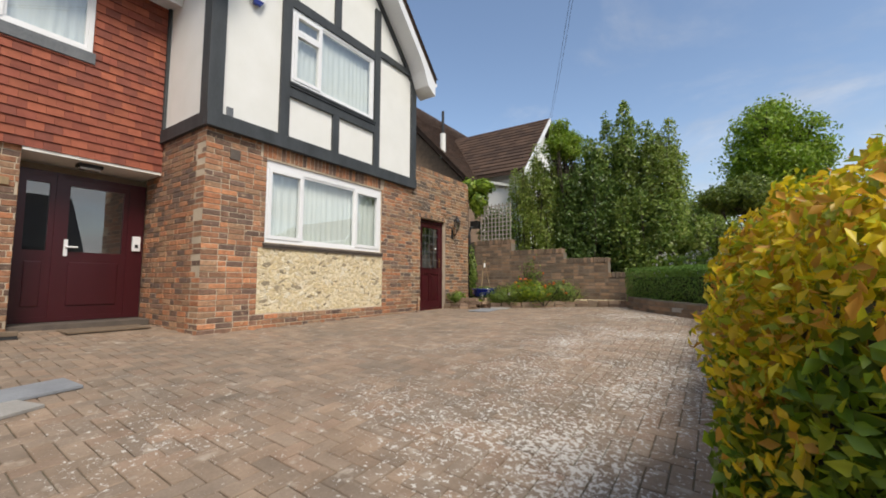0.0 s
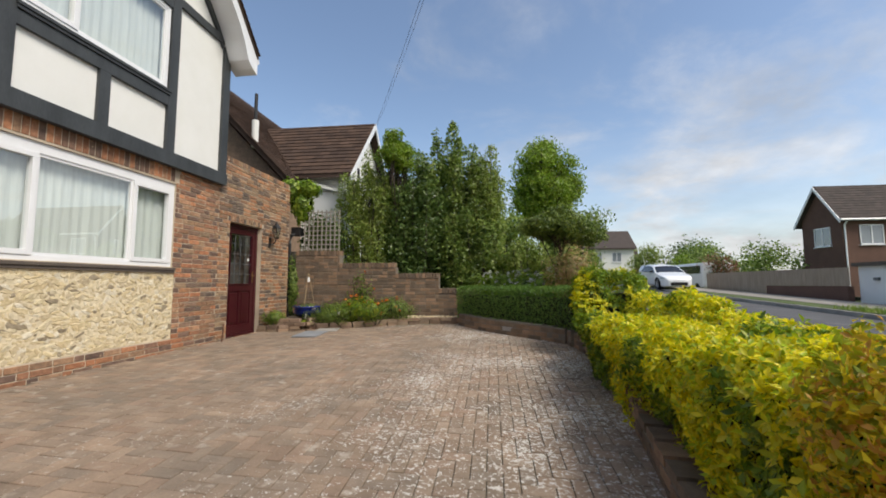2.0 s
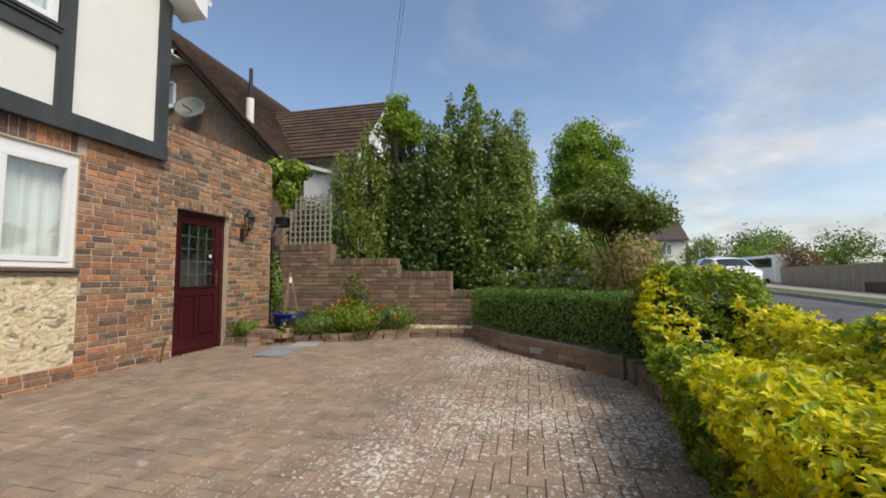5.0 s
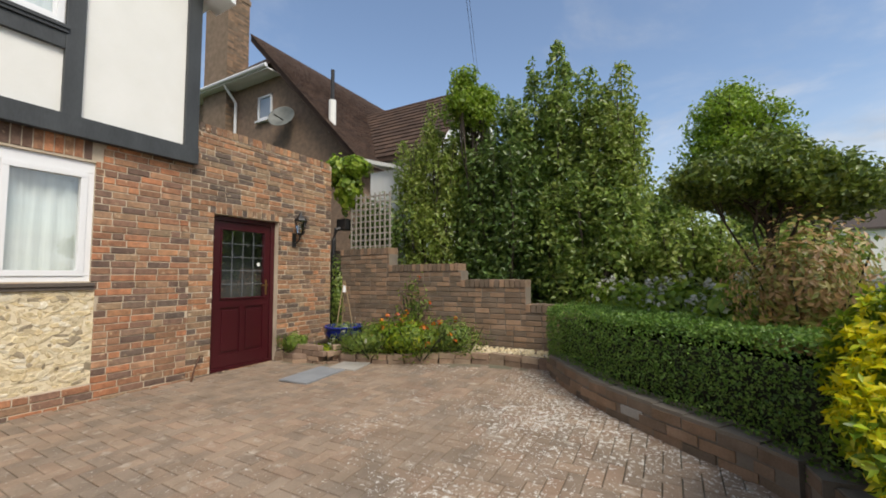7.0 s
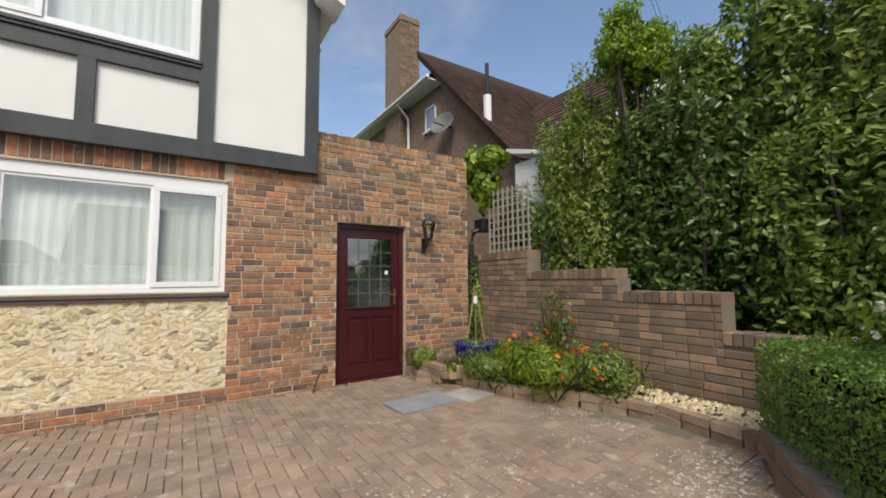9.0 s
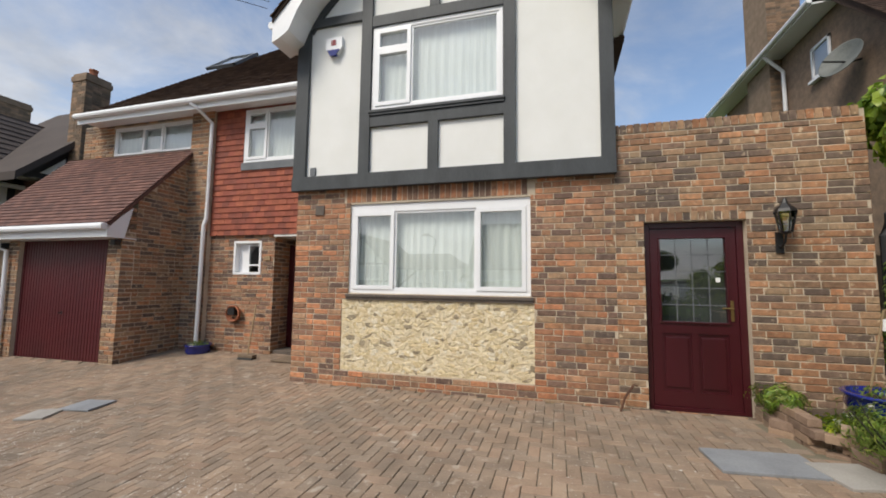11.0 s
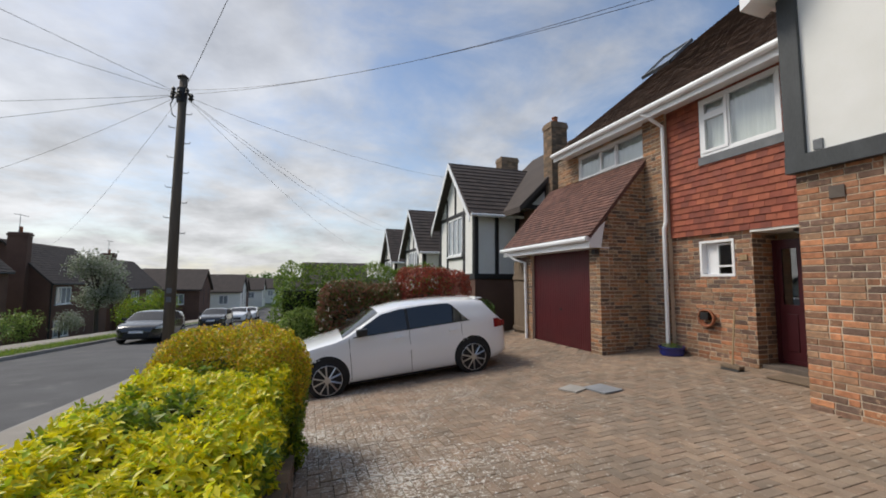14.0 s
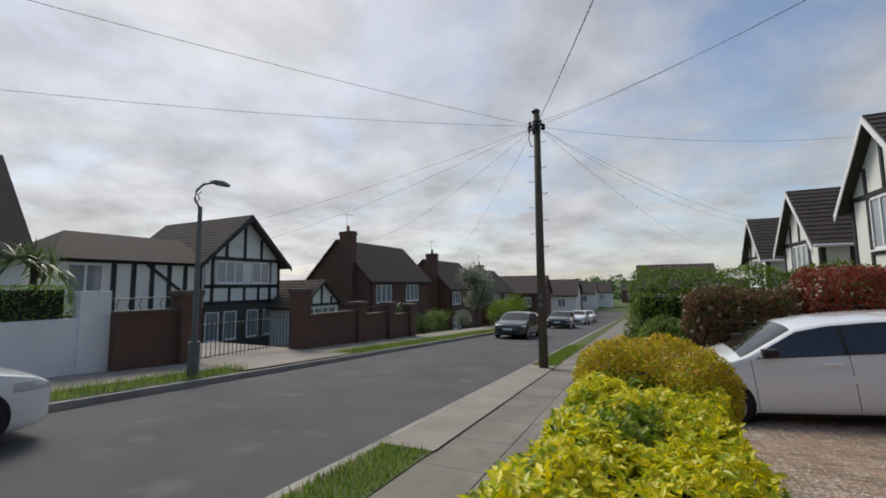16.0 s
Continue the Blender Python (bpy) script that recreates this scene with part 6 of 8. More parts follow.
spire_shrub("mid-green shrub leaning over the low wall", (-1.35, 10.2, 1.30), 11, (0.70, 0.3), 2.6, L_TREE, 17000, 0.085, 106, 0.32)
spire_shrub("light evergreen low behind the wall", (-0.2, 10.2, 1.25), 10, (0.75, 0.35), 1.75, L_OLIVE, 11000, 0.075, 113, 0.28)
spire_shrub("light green shrub under the umbrella tree", (0.75, 9.9, 1.2), 10, (0.8, 0.4), 1.5, L_OLIVE, 9000, 0.08, 114, 0.30)
tree("tall_shrub", "bare-stemmed shrub with a round bright tuft on top", (-3.15, 10.3, 1.4), 4.3, 0.035, clump_set(7, 14, (0, 0, 3.72), (0.46, 0.35, 0.40), 0.27), L_BRIGHT, 12000, 0.07, 107, SH, category="shrub")
umb = [(0.50 * math.cos(a) * q, 0.50 * math.sin(a) * q, 1.66 + 0.30 * (1 - q) - 0.10 * math.cos(a) * q, 0.29, 0.29, 0.18) for q, m in ((0.0, 1), (0.5, 5), (1.0, 11)) for a in [k * math.tau / m for k in range(m)]]
tree("umbrella_tree", "small tree clipped to a flat umbrella crown", (0.42, 8.4, 1.15), 1.8, 0.026, umb, L_UMB, 36000, 0.05, 108, trunk_h=1.35)
tree("broadleaf_tree", "bright green broadleaf tree beyond the garden", (2.95, 30.0, 1.6), 10.5, 0.30, clump_set(9, 38, (0, 0, 7.4), (2.35, 2.2, 2.7), 1.1), L_BRIGHT, 40000, 0.22, 109)
tree("broadleaf_tree", "darker tree lower beyond the garden", (-0.4, 15.5, 1.5), 3.2, 0.15, clump_set(10, 12, (0, 0, 1.6), (1.5, 1.2, 1.0), 0.7), L_TREE, 11000, 0.14, 110)
tree("broadleaf_tree", "green shrub by the neighbouring garden", (2.0, 14.0, 1.2), 3.0, 0.1, clump_set(11, 8, (0, 0, 1.7), (0.9, 0.9, 1.0), 0.6), L_TREE, 7000, 0.11, 111)

# boundary bushes past the parked car
BB = "bushes along the neighbour's boundary"


def bush(name, label, x0, x1, y0, y1, z0, z1, leaf, n, size, seed, extra=None, ne=0, rr=0.4, bump=0.14):
    t = thing(name, label, "bush", ((x0 + x1) / 2, (y0 + y1) / 2, z0), group=BB)
    o = np.array([(x0 + x1) / 2, (y0 + y1) / 2, z0])
    f = box_field(x0, x1, y0, y1, z0 - 0.2, lambda y: z1, bump, 1.8, rr, seed)
    P, N = hedge_leaves(n, f, (x0 - 0.3, y0 - 0.3, z0), (x1 + 0.3, y1 + 0.3, z1 + 0.3), seed, 0.16)
    leaf_part("leaves", leaves(P - o, N, size, seed), leaf, t)
    if extra:
        P, N = hedge_leaves(ne, f, (x0 - 0.3, y0 - 0.3, z0), (x1 + 0.3, y1 + 0.3, z1 + 0.3), seed + 1, 0.02)
        q = np.repeat(P + N * 0.03, 5, 0) + np.random.RandomState(seed).normal(0, 0.03, (len(P) * 5, 3))
        leaf_part("flowers", leaves(q - o, np.repeat(N, 5, 0), 0.05, seed + 2, long=1.2), extra, t)["kind"] = "stuff"
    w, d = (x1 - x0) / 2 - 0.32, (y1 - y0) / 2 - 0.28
    # added dark box gives the bush its inner shade
    part("woody_core", new_box(-w, w, -d, d, -0.2, z1 - z0 - 0.75, bevel=0.12), M_TWIG_SHADE, t)
    return t


bush("boundary_hedge", "tall clipped green hedge beyond the car", -4.6, 0.95, -7.3, -6.2, -0.1, 2.72, L_HEDGEGREEN, 24000, 0.075, 121, rr=0.52, bump=0.2)
bush("photinia", "rounded dark red photinia bush", -4.6, -2.5, -6.25, -5.0, 0.2, 2.60, L_RED, 13000, 0.075, 122)
bush("photinia", "red and green photinia with cream flower heads", -2.6, -0.35, -6.2, -5.0, 0.1, 2.20, L_PINK, 13000, 0.075, 123, L_BLOSSOM, 90)
bush("boundary_shrub", "low dark green shrub by the drive's mouth", -0.55, 0.65, -6.3, -5.3, -0.1, 1.45, L_TREE, 6500, 0.06, 124)
bush("boundary_shrub", "small dark shrub beside the garage corner", -5.3, -4.6, -5.4, -4.8, 0.4, 1.75, L_TREEDARK, 3500, 0.06, 125)
fp = thing("fence_panel", "pale new timber fence panel at the boundary", "fence", (-5.0, -5.6, 0.4))
for i in range(6):
    part("board", new_box(-0.3 + i * 0.12, -0.19 + i * 0.12, -0.01, 0.012, 0, 1.25, bevel=0.003), M_OAK, fp)
gt = thing("side_gate", "tall dark brown timber side gate, shut", "gate", (-5.75, -4.15, 0.5))
for i in range(6):
    part("board", new_box(-0.02, 0.02, -0.5 + i * 0.17, -0.34 + i * 0.17, 0.1, 2.3, bevel=0.004), M_FENCE, gt)
part("rail", new_box(0.021, 0.06, -0.5, 0.52, 0.4, 0.5), M_FENCE, gt)
part("rail", new_box(0.021, 0.06, -0.5, 0.52, 1.8, 1.9), M_FENCE, gt)


# ---- houses ----
def gable_roof(parent, x0, x1, y0, y1, ze, zr, axis, mat, over=0.3, tile=True, seed=1):
    """A two-sided roof with its ridge along an axis."""
    b = bmesh.new()
    if axis == "y":
        xm = (x0 + x1) / 2
        k = (zr - ze) / (x1 - xm)
        pts = [(x0 - over, ze - over * k), (xm, zr), (x1 + over, ze - over * k), (x1 + over, ze - over * k + 0.12), (xm, zr + 0.14), (x0 - over, ze - over * k + 0.12)]
        prism(b, pts, "y", y0 - over, y1 + over)
    else:
        ym = (y0 + y1) / 2
        k = (zr - ze) / (y1 - ym)
        pts = [(y0 - over, ze - over * k), (ym, zr), (y1 + over, ze - over * k), (y1 + over, ze - over * k + 0.12), (ym, zr + 0.14), (y0 - over, ze - over * k + 0.12)]
        prism(b, pts, "x", x0 - over, x1 + over)
    rf = part("roof", b, mat, parent)
    half = (x1 - x0) / 2 if axis == "y" else (y1 - y0) / 2
    ln = math.hypot(half + over, (half + over) * k)
    c, s = (half + over) / ln, (half + over) * k / ln
    for sg in (-1, 1):
        if axis == "y":
            to = lambda u, v, w, sg=sg: ((x0 + x1) / 2 + sg * (half + over - v * c + w * s), u, ze - over * k + 0.122 + v * s + w * c)
            part("roof_tiles", tiles(y0 - over, y1 + over, ln, 0.33, 0.25, to, seed, 0.02), mat, rf)
        else:
            to = lambda u, v, w, sg=sg: (u, (y0 + y1) / 2 + sg * (half + over - v * c + w * s), ze - over * k + 0.122 + v * s + w * c)
            part("roof_tiles", tiles(x0 - over, x1 + over, ln, 0.33, 0.25, to, seed, 0.02), mat, rf)
    return rf


def house_window(parent, plane, at, u0, u1, z0, z1, lights=2, face=1, frame_mat=None):
    """A casement on a wall plane x = at or y = at, looking towards +face."""
    fm = frame_mat or M_UPVC
    def bx(bm, a, b, c, d, w0, w1):
        lo, hi = sorted((at + face * w0, at + face * w1))
        return box(bm, lo, hi, a, b, c, d) if plane == "x" else box(bm, a, b, lo, hi, c, d)
    w = part("window", bx(bmesh.new(), u0, u1, z0, z1, -0.02, 0.012), M_GLASSBACK, parent)
    f = bmesh.new()
    for q in ((u0, u1, z0, z0 + 0.07), (u0, u1, z1 - 0.06, z1), (u0, u0 + 0.06, z0, z1), (u1 - 0.06, u1, z0, z1)):
        bx(f, *q, -0.01, 0.045)
    for i in range(1, lights):
        m = u0 + (u1 - u0) * i / lights
        bx(f, m - 0.04, m + 0.04, z0 + 0.07, z1 - 0.06, -0.01, 0.04)
    part("frame", f, fm, w)
    s = bmesh.new()
    bx(s, u0 - 0.05, u1 + 0.05, z0 - 0.06, z0 - 0.002, 0, 0.1)
    part("sill", s, fm, w)
    return w


def timber_on(parent, plane, at, u0, u1, z0, z1, face=1, t=0.04):
    lo, hi = sorted((at, at + face * t))
    b = new_box(lo, hi, u0, u1, z0, z1) if plane == "x" else new_box(u0, u1, lo, hi, z0, z1)
    return part("timber", b, M_BLACKTIMBER, parent)


M_BLACKTIMBER = material("black_painted_timber", (0.022, 0.022, 0.024), (0.014, 0.014, 0.015), 5, 0.6, 0.2, 50)
M_DULLBRICK = material("far_house_brick", (0.15, 0.082, 0.06), (0.11, 0.06, 0.046), 1.2, 0.95, 0.4, 22)
M_FARROOF = material("far_roof", (0.075, 0.058, 0.05), (0.055, 0.044, 0.04), 2, 0.9, 0.3, 20, by="island", spread=0.15)
M_GREYWALL = material("dark_painted_wall", (0.085, 0.075, 0.07), (0.06, 0.055, 0.05), 2, 0.9, 0.2, 30)


def bay_house(y_near, seed, label, base, wing=True, x=-5.4):
    """The next houses in the row: a half-timbered gabled bay, a side wing and a chimney."""
    h = thing("house", label, "house", (0, y_near, base), group="half-timbered houses in the row")
    w, d = 3.95, 1.75
    z1, z2, zr = 1.60, 4.10, 6.15
    b = bmesh.new()
    box(b, x - 6, x, -w, 0, -0.6, z1)
    part("brick_base", b, M_DULLBRICK, h)
    b = bmesh.new()
    box(b, x - 6, x, -w, 0, z1, z2)
    prism(b, [(-w, z2), (0, z2), (-w / 2, zr)], "x", x - 0.3, x)
    up = part("wall", b, M_RENDER, h)
    timber_on(up, "x", x, -w, 0, z1 - 0.02, z1 + 0.17)
    timber_on(up, "x", x, -w, 0, z2 - 0.06, z2 + 0.08)
    for u in (-w, -w + 0.95, -1.1, -0.16):
        timber_on(up, "x", x, u, u + 0.15, z1 + 0.17, z2 - 0.06)
    for u in (-w + 0.9, -w / 2 - 0.07, -1.05):
        timber_on(up, "x", x, u, u + 0.13, z2 + 0.08, zr - abs(u + w / 2) * 1.03 - 0.1)
    timber_on(up, "x", x, -w + 1.1, -1.1, z1 + 0.75, z1 + 0.88)
    timber_on(up, "y", 0, x - 1.75, x + 0.04, z1 - 0.02, z1 + 0.17)
    timber_on(up, "y", 0, x - 1.75, x + 0.04, z2 - 0.14, z2)
    for u in (x - 0.12, x - 0.92, x - 1.75):
        timber_on(up, "y", 0, u, u + 0.14, z1 + 0.17, z2 - 0.14)
    house_window(up, "x", x, -w + 1.15, -1.15, z1 + 0.9, z2 - 0.1, 3)
    rf = gable_roof(h, x - 5.5, x, -w, 0, z2, zr, "x", M_FARROOF, 0.32, seed=seed)
    for sg, ye in ((1, 0.33), (-1, -w - 0.33)):
        b = prism(bmesh.new(), [(-w / 2, zr + 0.13), (ye, z2 - 0.34), (ye, z2 - 0.56), (-w / 2, zr - 0.10)], "x", x + 0.325, x + 0.355)
        part("bargeboard", b, M_UPVC, rf)
    part("gutter", tube(bmesh.new(), [(x - 2.6, 0.36, z2 - 0.28), (x + 0.3, 0.36, z2 - 0.28)], 0.06, 8), M_UPVC, rf)
    part("downpipe", tube(bmesh.new(), [(x - 1.85, 0.33, z2 - 0.3), (x - 1.85, 0.08, z2 - 0.6), (x - 1.85, 0.08, 0)], 0.04, 8), M_UPVC, rf)
    if wing:
        b = bmesh.new()
        box(b, x - 6, x - 1.76, 0, 1.2, -0.6, 4.0)
        part("wing_wall", b, M_DULLBRICK, h)
        b = prism(bmesh.new(), [(x - 1.3, 4.05), (x - 4.2, 6.9), (x - 7, 4.05)], "y", -3, 1.2)
        part("wing_gable", b, M_RENDER, h)
        b = prism(bmesh.new(), [(x - 1.0, 3.8), (x - 4.2, 6.95), (x - 7.2, 3.8), (x - 7.2, 4.0), (x - 4.2, 7.15), (x - 1.0, 4.0)], "y", -3, 1.45)
        part("wing_roof", b, M_FARROOF, h)
        b = prism(bmesh.new(), [(x - 1.15, 3.95), (x - 4.2, 6.95), (x - 4.2, 6.75), (x - 1.4, 3.95)], "y", 1.2, 1.26)
        part("verge", b, M_BLACKTIMBER, h)
        timber_on(h, "y", 1.2, x - 4.2, x - 1.3, 3.98, 4.12)
        for u in (x - 2.25, x - 3.3):
            timber_on(h, "y", 1.2, u, u + 0.13, 4.12, 4.05 + (x - 1.3 - u) * 0.95)
        chimney("chimney_stack", -9.3, y_near - 4.5, 0.9, 0.6, base + 5.4, base + 7.6, "brown brick chimney stack on the neighbour's roof", 0)
    else:
        chimney("chimney_stack", -9.3, y_near - 1.5, 0.8, 0.6, base + 5.0, base + 7.0, "brown brick chimney stack further down the row", 0)
    return h


bay_house(-7.35, 131, "white half-timbered neighbour house with dark gable roof", 0.75, x=-5.65)
bay_house(-13.2, 132, "second white half-timbered gabled house down the row", -0.2, False)
bay_house(-20.0, 133, "third gabled house down the row, far off", -0.4, False)
chimney("chimney_stack", -8.1, -5.95, 0.62, 0.5, 4.5, 7.75, "brown brick chimney with small pot beside our roof", 1)

# neighbour up the hill, behind the shrubs
nb = thing("house", "brown brick house with tiled roof up the slope", "house", (0, 0, 1.3))
NY = 12.0
b = bmesh.new()
box(b, -16, -10.3, NY, NY + 7, -0.7, 7.0)
prism(b, [(-10.3, -0.7), (-10.3, 6.9), (-7.0, 3.5), (-7.0, -0.7)], "y", NY, NY + 7)
nw = part("wall", b, M_NBBRICK, nb)
part("roof", prism(bmesh.new(), [(-11.25, 8.05), (-6.7, 3.35), (-6.7, 3.52), (-11.25, 8.3)], "y", NY - 0.3, NY + 9), M_ROOF, nb)
ln = math.hypot(4.55, 4.7)
part("roof_tiles", tiles(NY - 0.35, NY + 9, ln, 0.165, 0.11, lambda u, v, w: (-6.68 - v * 4.55 / ln + w * 0.71, u, 3.53 + v * 4.72 / ln + w * 0.69), 141), M_ROOF, nb)
b = bmesh.new()
vs = [b.verts.new(p) for p in ((-16.3, NY - 0.5, 6.95), (-10.1, NY - 0.5, 6.95), (-11.25, NY + 0.8, 8.25), (-15, NY + 2, 9.0), (-11.25, NY + 7, 8.25), (-16.3, NY + 7, 6.95))]
b.faces.new((vs[0], vs[1], vs[2], vs[3]))
b.faces.new((vs[3], vs[2], vs[4], vs[5]))
part("hip_roof", b, M_ROOF, nb)
part("gutter", tube(bmesh.new(), [(-16.3, NY - 0.52, 6.93), (-10.2, NY - 0.52, 6.93)], 0.06, 8), M_UPVC, nb)
part("soffit", new_box(-16.2, -10.2, NY - 0.48, NY, 6.84, 6.88), M_UPVC, nb)
part("downpipe", tube(bmesh.new(), [(-12.3, NY - 0.5, 6.9), (-12.25, NY - 0.08, 6.4), (-12.25, NY - 0.08, 1.0)], 0.045, 8), M_UPVC, nb)
house_window(nw, "y", NY, -11.2, -10.55, 5.6, 6.35, 1, -1)
part("flue", tube(bmesh.new(), [(-8.05, 11.95, 4.7), (-8.05, 11.95, 5.55)], 0.10, 12), M_RENDER, nb, "white flue pot")
part("flue_pipe", tube(bmesh.new(), [(-8.05, 11.95, 5.5), (-8.05, 11.95, 6.4)], 0.05, 10), M_BLACK, nb)
dish = thing("satellite_dish", "grey satellite dish on the brick gable", "satellite dish", (-9.75, NY - 0.28, 6.62))
d = lathe(bmesh.new(), [(0.03, 0.0), (0.2, 0.02), (0.36, 0.09), (0.38, 0.10), (0.36, 0.075), (0.03, -0.012)], sides=24)
bmesh.ops.rotate(d, verts=d.verts, cent=(0, 0, 0), matrix=Euler((radians(65), 0, radians(25))).to_matrix())
part("reflector", d, M_LAMPGREY, dish, "", True)
part("arm", tube(bmesh.new(), [(0, 0.28, 0), (0.02, 0.1, -0.05), (0.15, -0.42, -0.05)], 0.018, 6), M_BLACK, dish)
chimney("chimney_stack", -13.1, NY + 0.1, 1.25, 0.75, 6.5, 11.6, "tall weathered brown chimney stack on the hill house", 0)
wing = thing("house", "lower tiled wing with white timbered gable behind the trees", "house", (0, 0, 1.3))
b = new_box(-9.4, -5.55, 13.0, 17.5, 0, 4.3)
prism(b, [(13.0, 4.3), (17.5, 4.3), (15.25, 6.4)], "x", -9.4, -5.55)
ww = part("wall", b, M_RENDER, wing)
gable_roof(wing, -10.5, -5.55, 13.0, 17.5, 4.2, 6.5, "x", M_ROOF, 0.3, seed=142)
for u in (13.2, 14.2, 15.2, 16.2):
    timber_on(ww, "x", -5.55, u, u + 0.14, 0.5, 4.6)
for s in (-1, 1):
    b = prism(bmesh.new(), [(15.25, 6.62), (15.25 + s * 2.6, 3.95), (15.25 + s * 2.6, 3.75), (15.25, 6.40)], "x", -5.24, -5.20)
    part("bargeboard", b, M_UPVC, wing)

# ---- across the road ----
tu = thing("house", "black and white half-timbered house behind brick gate piers", "house", (20.0, 0, -1.25))
GY_A, GY_B, AP = -6.9, -11.7, -9.3
b = new_box(0, 7, GY_B, GY_A, 0, 2.75)
part("brick_base", b, M_GREYWALL, tu)
b = new_box(0, 7, GY_B, GY_A, 2.75, 5.0)
prism(b, [(GY_B, 5.0), (GY_A, 5.0), (AP, 7.4)], "x", 0, 0.3)
tw = part("wall", b, M_RENDER, tu)
for z in (2.70, 3.55, 5.0):
    timber_on(tw, "x", 0, GY_B, GY_A, z, z + 0.18, -1)
for u in (GY_B, GY_B + 0.62, GY_A - 0.15, GY_A - 0.65):
    timber_on(tw, "x", 0, u, u + 0.16, 2.75, 5.1, -1)
for u in (AP - 0.08, AP - 1.15, AP + 1.0):
    timber_on(tw, "x", 0, u, u + 0.16, 5.1, 7.3 - abs(u + 0.08 - AP) * 0.98, -1)
for u in (-10.3, -9.4, -8.5):
    timber_on(tw, "x", 0, u, u + 0.14, 2.85, 3.55, -1)
house_window(tw, "x", 0, -9.25, -7.65, 3.8, 4.95, 3, -1)
house_window(tw, "x", 0, -10.95, -9.75, 3.8, 4.95, 2, -1)
for u in (-11.35, -10.25, -8.9, -7.9):
    house_window(tw, "x", 0, u, u + 0.75, 0.9, 2.35, 1, -1)
gable_roof(tu, -0.2, 7, GY_B, GY_A, 5.0, 7.4, "x", M_FARROOF, 0.35, seed=151)
for s in (-1, 1):
    b = prism(bmesh.new(), [(AP, 7.5), (AP + s * 2.8, 4.75), (AP + s * 2.8, 4.5), (AP, 7.2)], "x", -0.6, -0.56)
    part("bargeboard", b, M_BLACKTIMBER, tu)
b = new_box(-0.2, 6, GY_A, -1.35, 0, 2.45)
part("brick_base", b, M_GREYWALL, tu)
b = new_box(-0.2, 6, GY_A, -1.35, 2.45, 4.75)
lw = part("wall", b, M_RENDER, tu)
timber_on(lw, "x", -0.2, GY_A, -1.35, 2.4, 2.6, -1)
timber_on(lw, "x", -0.2, GY_A, -1.35, 4.6, 4.78, -1)
for i in range(6):
    timber_on(lw, "x", -0.2, GY_A + 0.1 + i * 0.72, GY_A + 0.28 + i * 0.72, 2.6, 4.6, -1)
b = prism(bmesh.new(), [(-6.6, 2.7), (-4.3, 4.55), (-4.3, 4.72), (-6.6, 2.87)], "x", -0.255, -0.205)
part("brace", b, M_BLACKTIMBER, lw)
house_window(lw, "x", -0.2, -2.75, -1.6, 3.0, 4.55, 2, -1)
b = bmesh.new()
vs = [b.verts.new(p) for p in ((-0.6, GY_A, 4.72), (-0.6, -1.0, 4.72), (1.8, -2.2, 6.0), (1.8, GY_A, 6.0), (6, GY_A, 6.0), (6, -1.0, 4.72))]
for f in ((0, 1, 2, 3), (3, 2, 5, 4), (1, 5, 2)):
    b.faces.new([vs[i] for i in f])
part("roof", b, M_FARROOF, tu)
po = thing("garage", "small half-timbered garage beside the gate", "garage", (17.5, -12.6, -1.0))
b = new_box(0, 4, -1.5, 1.5, 0, 2.3)
prism(b, [(-1.5, 2.3), (1.5, 2.3), (0, 3.6)], "x", 0, 0.25)
pw = part("wall", b, M_RENDER, po)
for u in (-0.9, -0.07, 0.75):
    timber_on(pw, "x", 0, u, u + 0.14, 2.35, 3.45 - abs(u + 0.07) * 0.85, -1)
timber_on(pw, "x", 0, -1.5, 1.5, 2.2, 2.36, -1)
house_window(pw, "x", 0, -1.2, 1.2, 1.2, 2.1, 4, -1)
gable_roof(po, 0, 4, -1.5, 1.5, 2.3, 3.6, "x", M_FARROOF, 0.3, seed=152)

# brick gate piers and walls opposite
def pier(y, h, w=0.52, x=11.5):
    p = thing("gate_pier", "tall red-brown brick gate pier with stone cap", "gate pier", (x, y, road_z(y) + 0.1), group="brick piers opposite")
    part("shaft", new_box(-w / 2, w / 2, -w / 2, w / 2, -0.3, h - 0.14), M_DULLBRICK, p)
    part("cap", new_box(-w / 2 - 0.05, w / 2 + 0.05, -w / 2 - 0.05, w / 2 + 0.05, h - 0.14, h, bevel=0.02), M_SILL, p)


for y, h in ((-0.95, 1.92), (-5.0, 2.15), (-8.3, 1.75), (-10.6, 1.75), (-12.6, 1.7)):
    pier(y, h)
for a, b_, h in ((0.72, -0.7, 1.35), (-5.26, -8.05, 1.25), (-8.55, -10.35, 1.2), (-10.85, -12.35, 1.15)):
    s = thing("street_wall", "red-brown brick front wall across the road", "wall", (11.5, (a + b_) / 2, road_z((a + b_) / 2) + 0.1), group="brick walls opposite")
    part("wall", new_box(-0.12, 0.12, (b_ - a) / 2, (a - b_) / 2, -0.3, h), M_DULLBRICK, s)
    part("coping", new_box(-0.16, 0.16, (b_ - a) / 2, (a - b_) / 2, h, h + 0.06), M_SILL, s)
    bm = bmesh.new()
    L = (a - b_) / 2
    tube(bm, [(0, -L, h + 0.34), (0, L, h + 0.34)], 0.014, 5)
    n = int(2 * L / 0.22)
    for i in range(n):
        yy = -L + (i + 0.5) * 2 * L / n
        tube(bm, [(0, yy, h + 0.05), (0, yy + 0.06, h + 0.18), (0, yy, h + 0.34)], 0.010, 4)
    part("railing", bm, M_BLACK, s, "black scrolled iron railing")
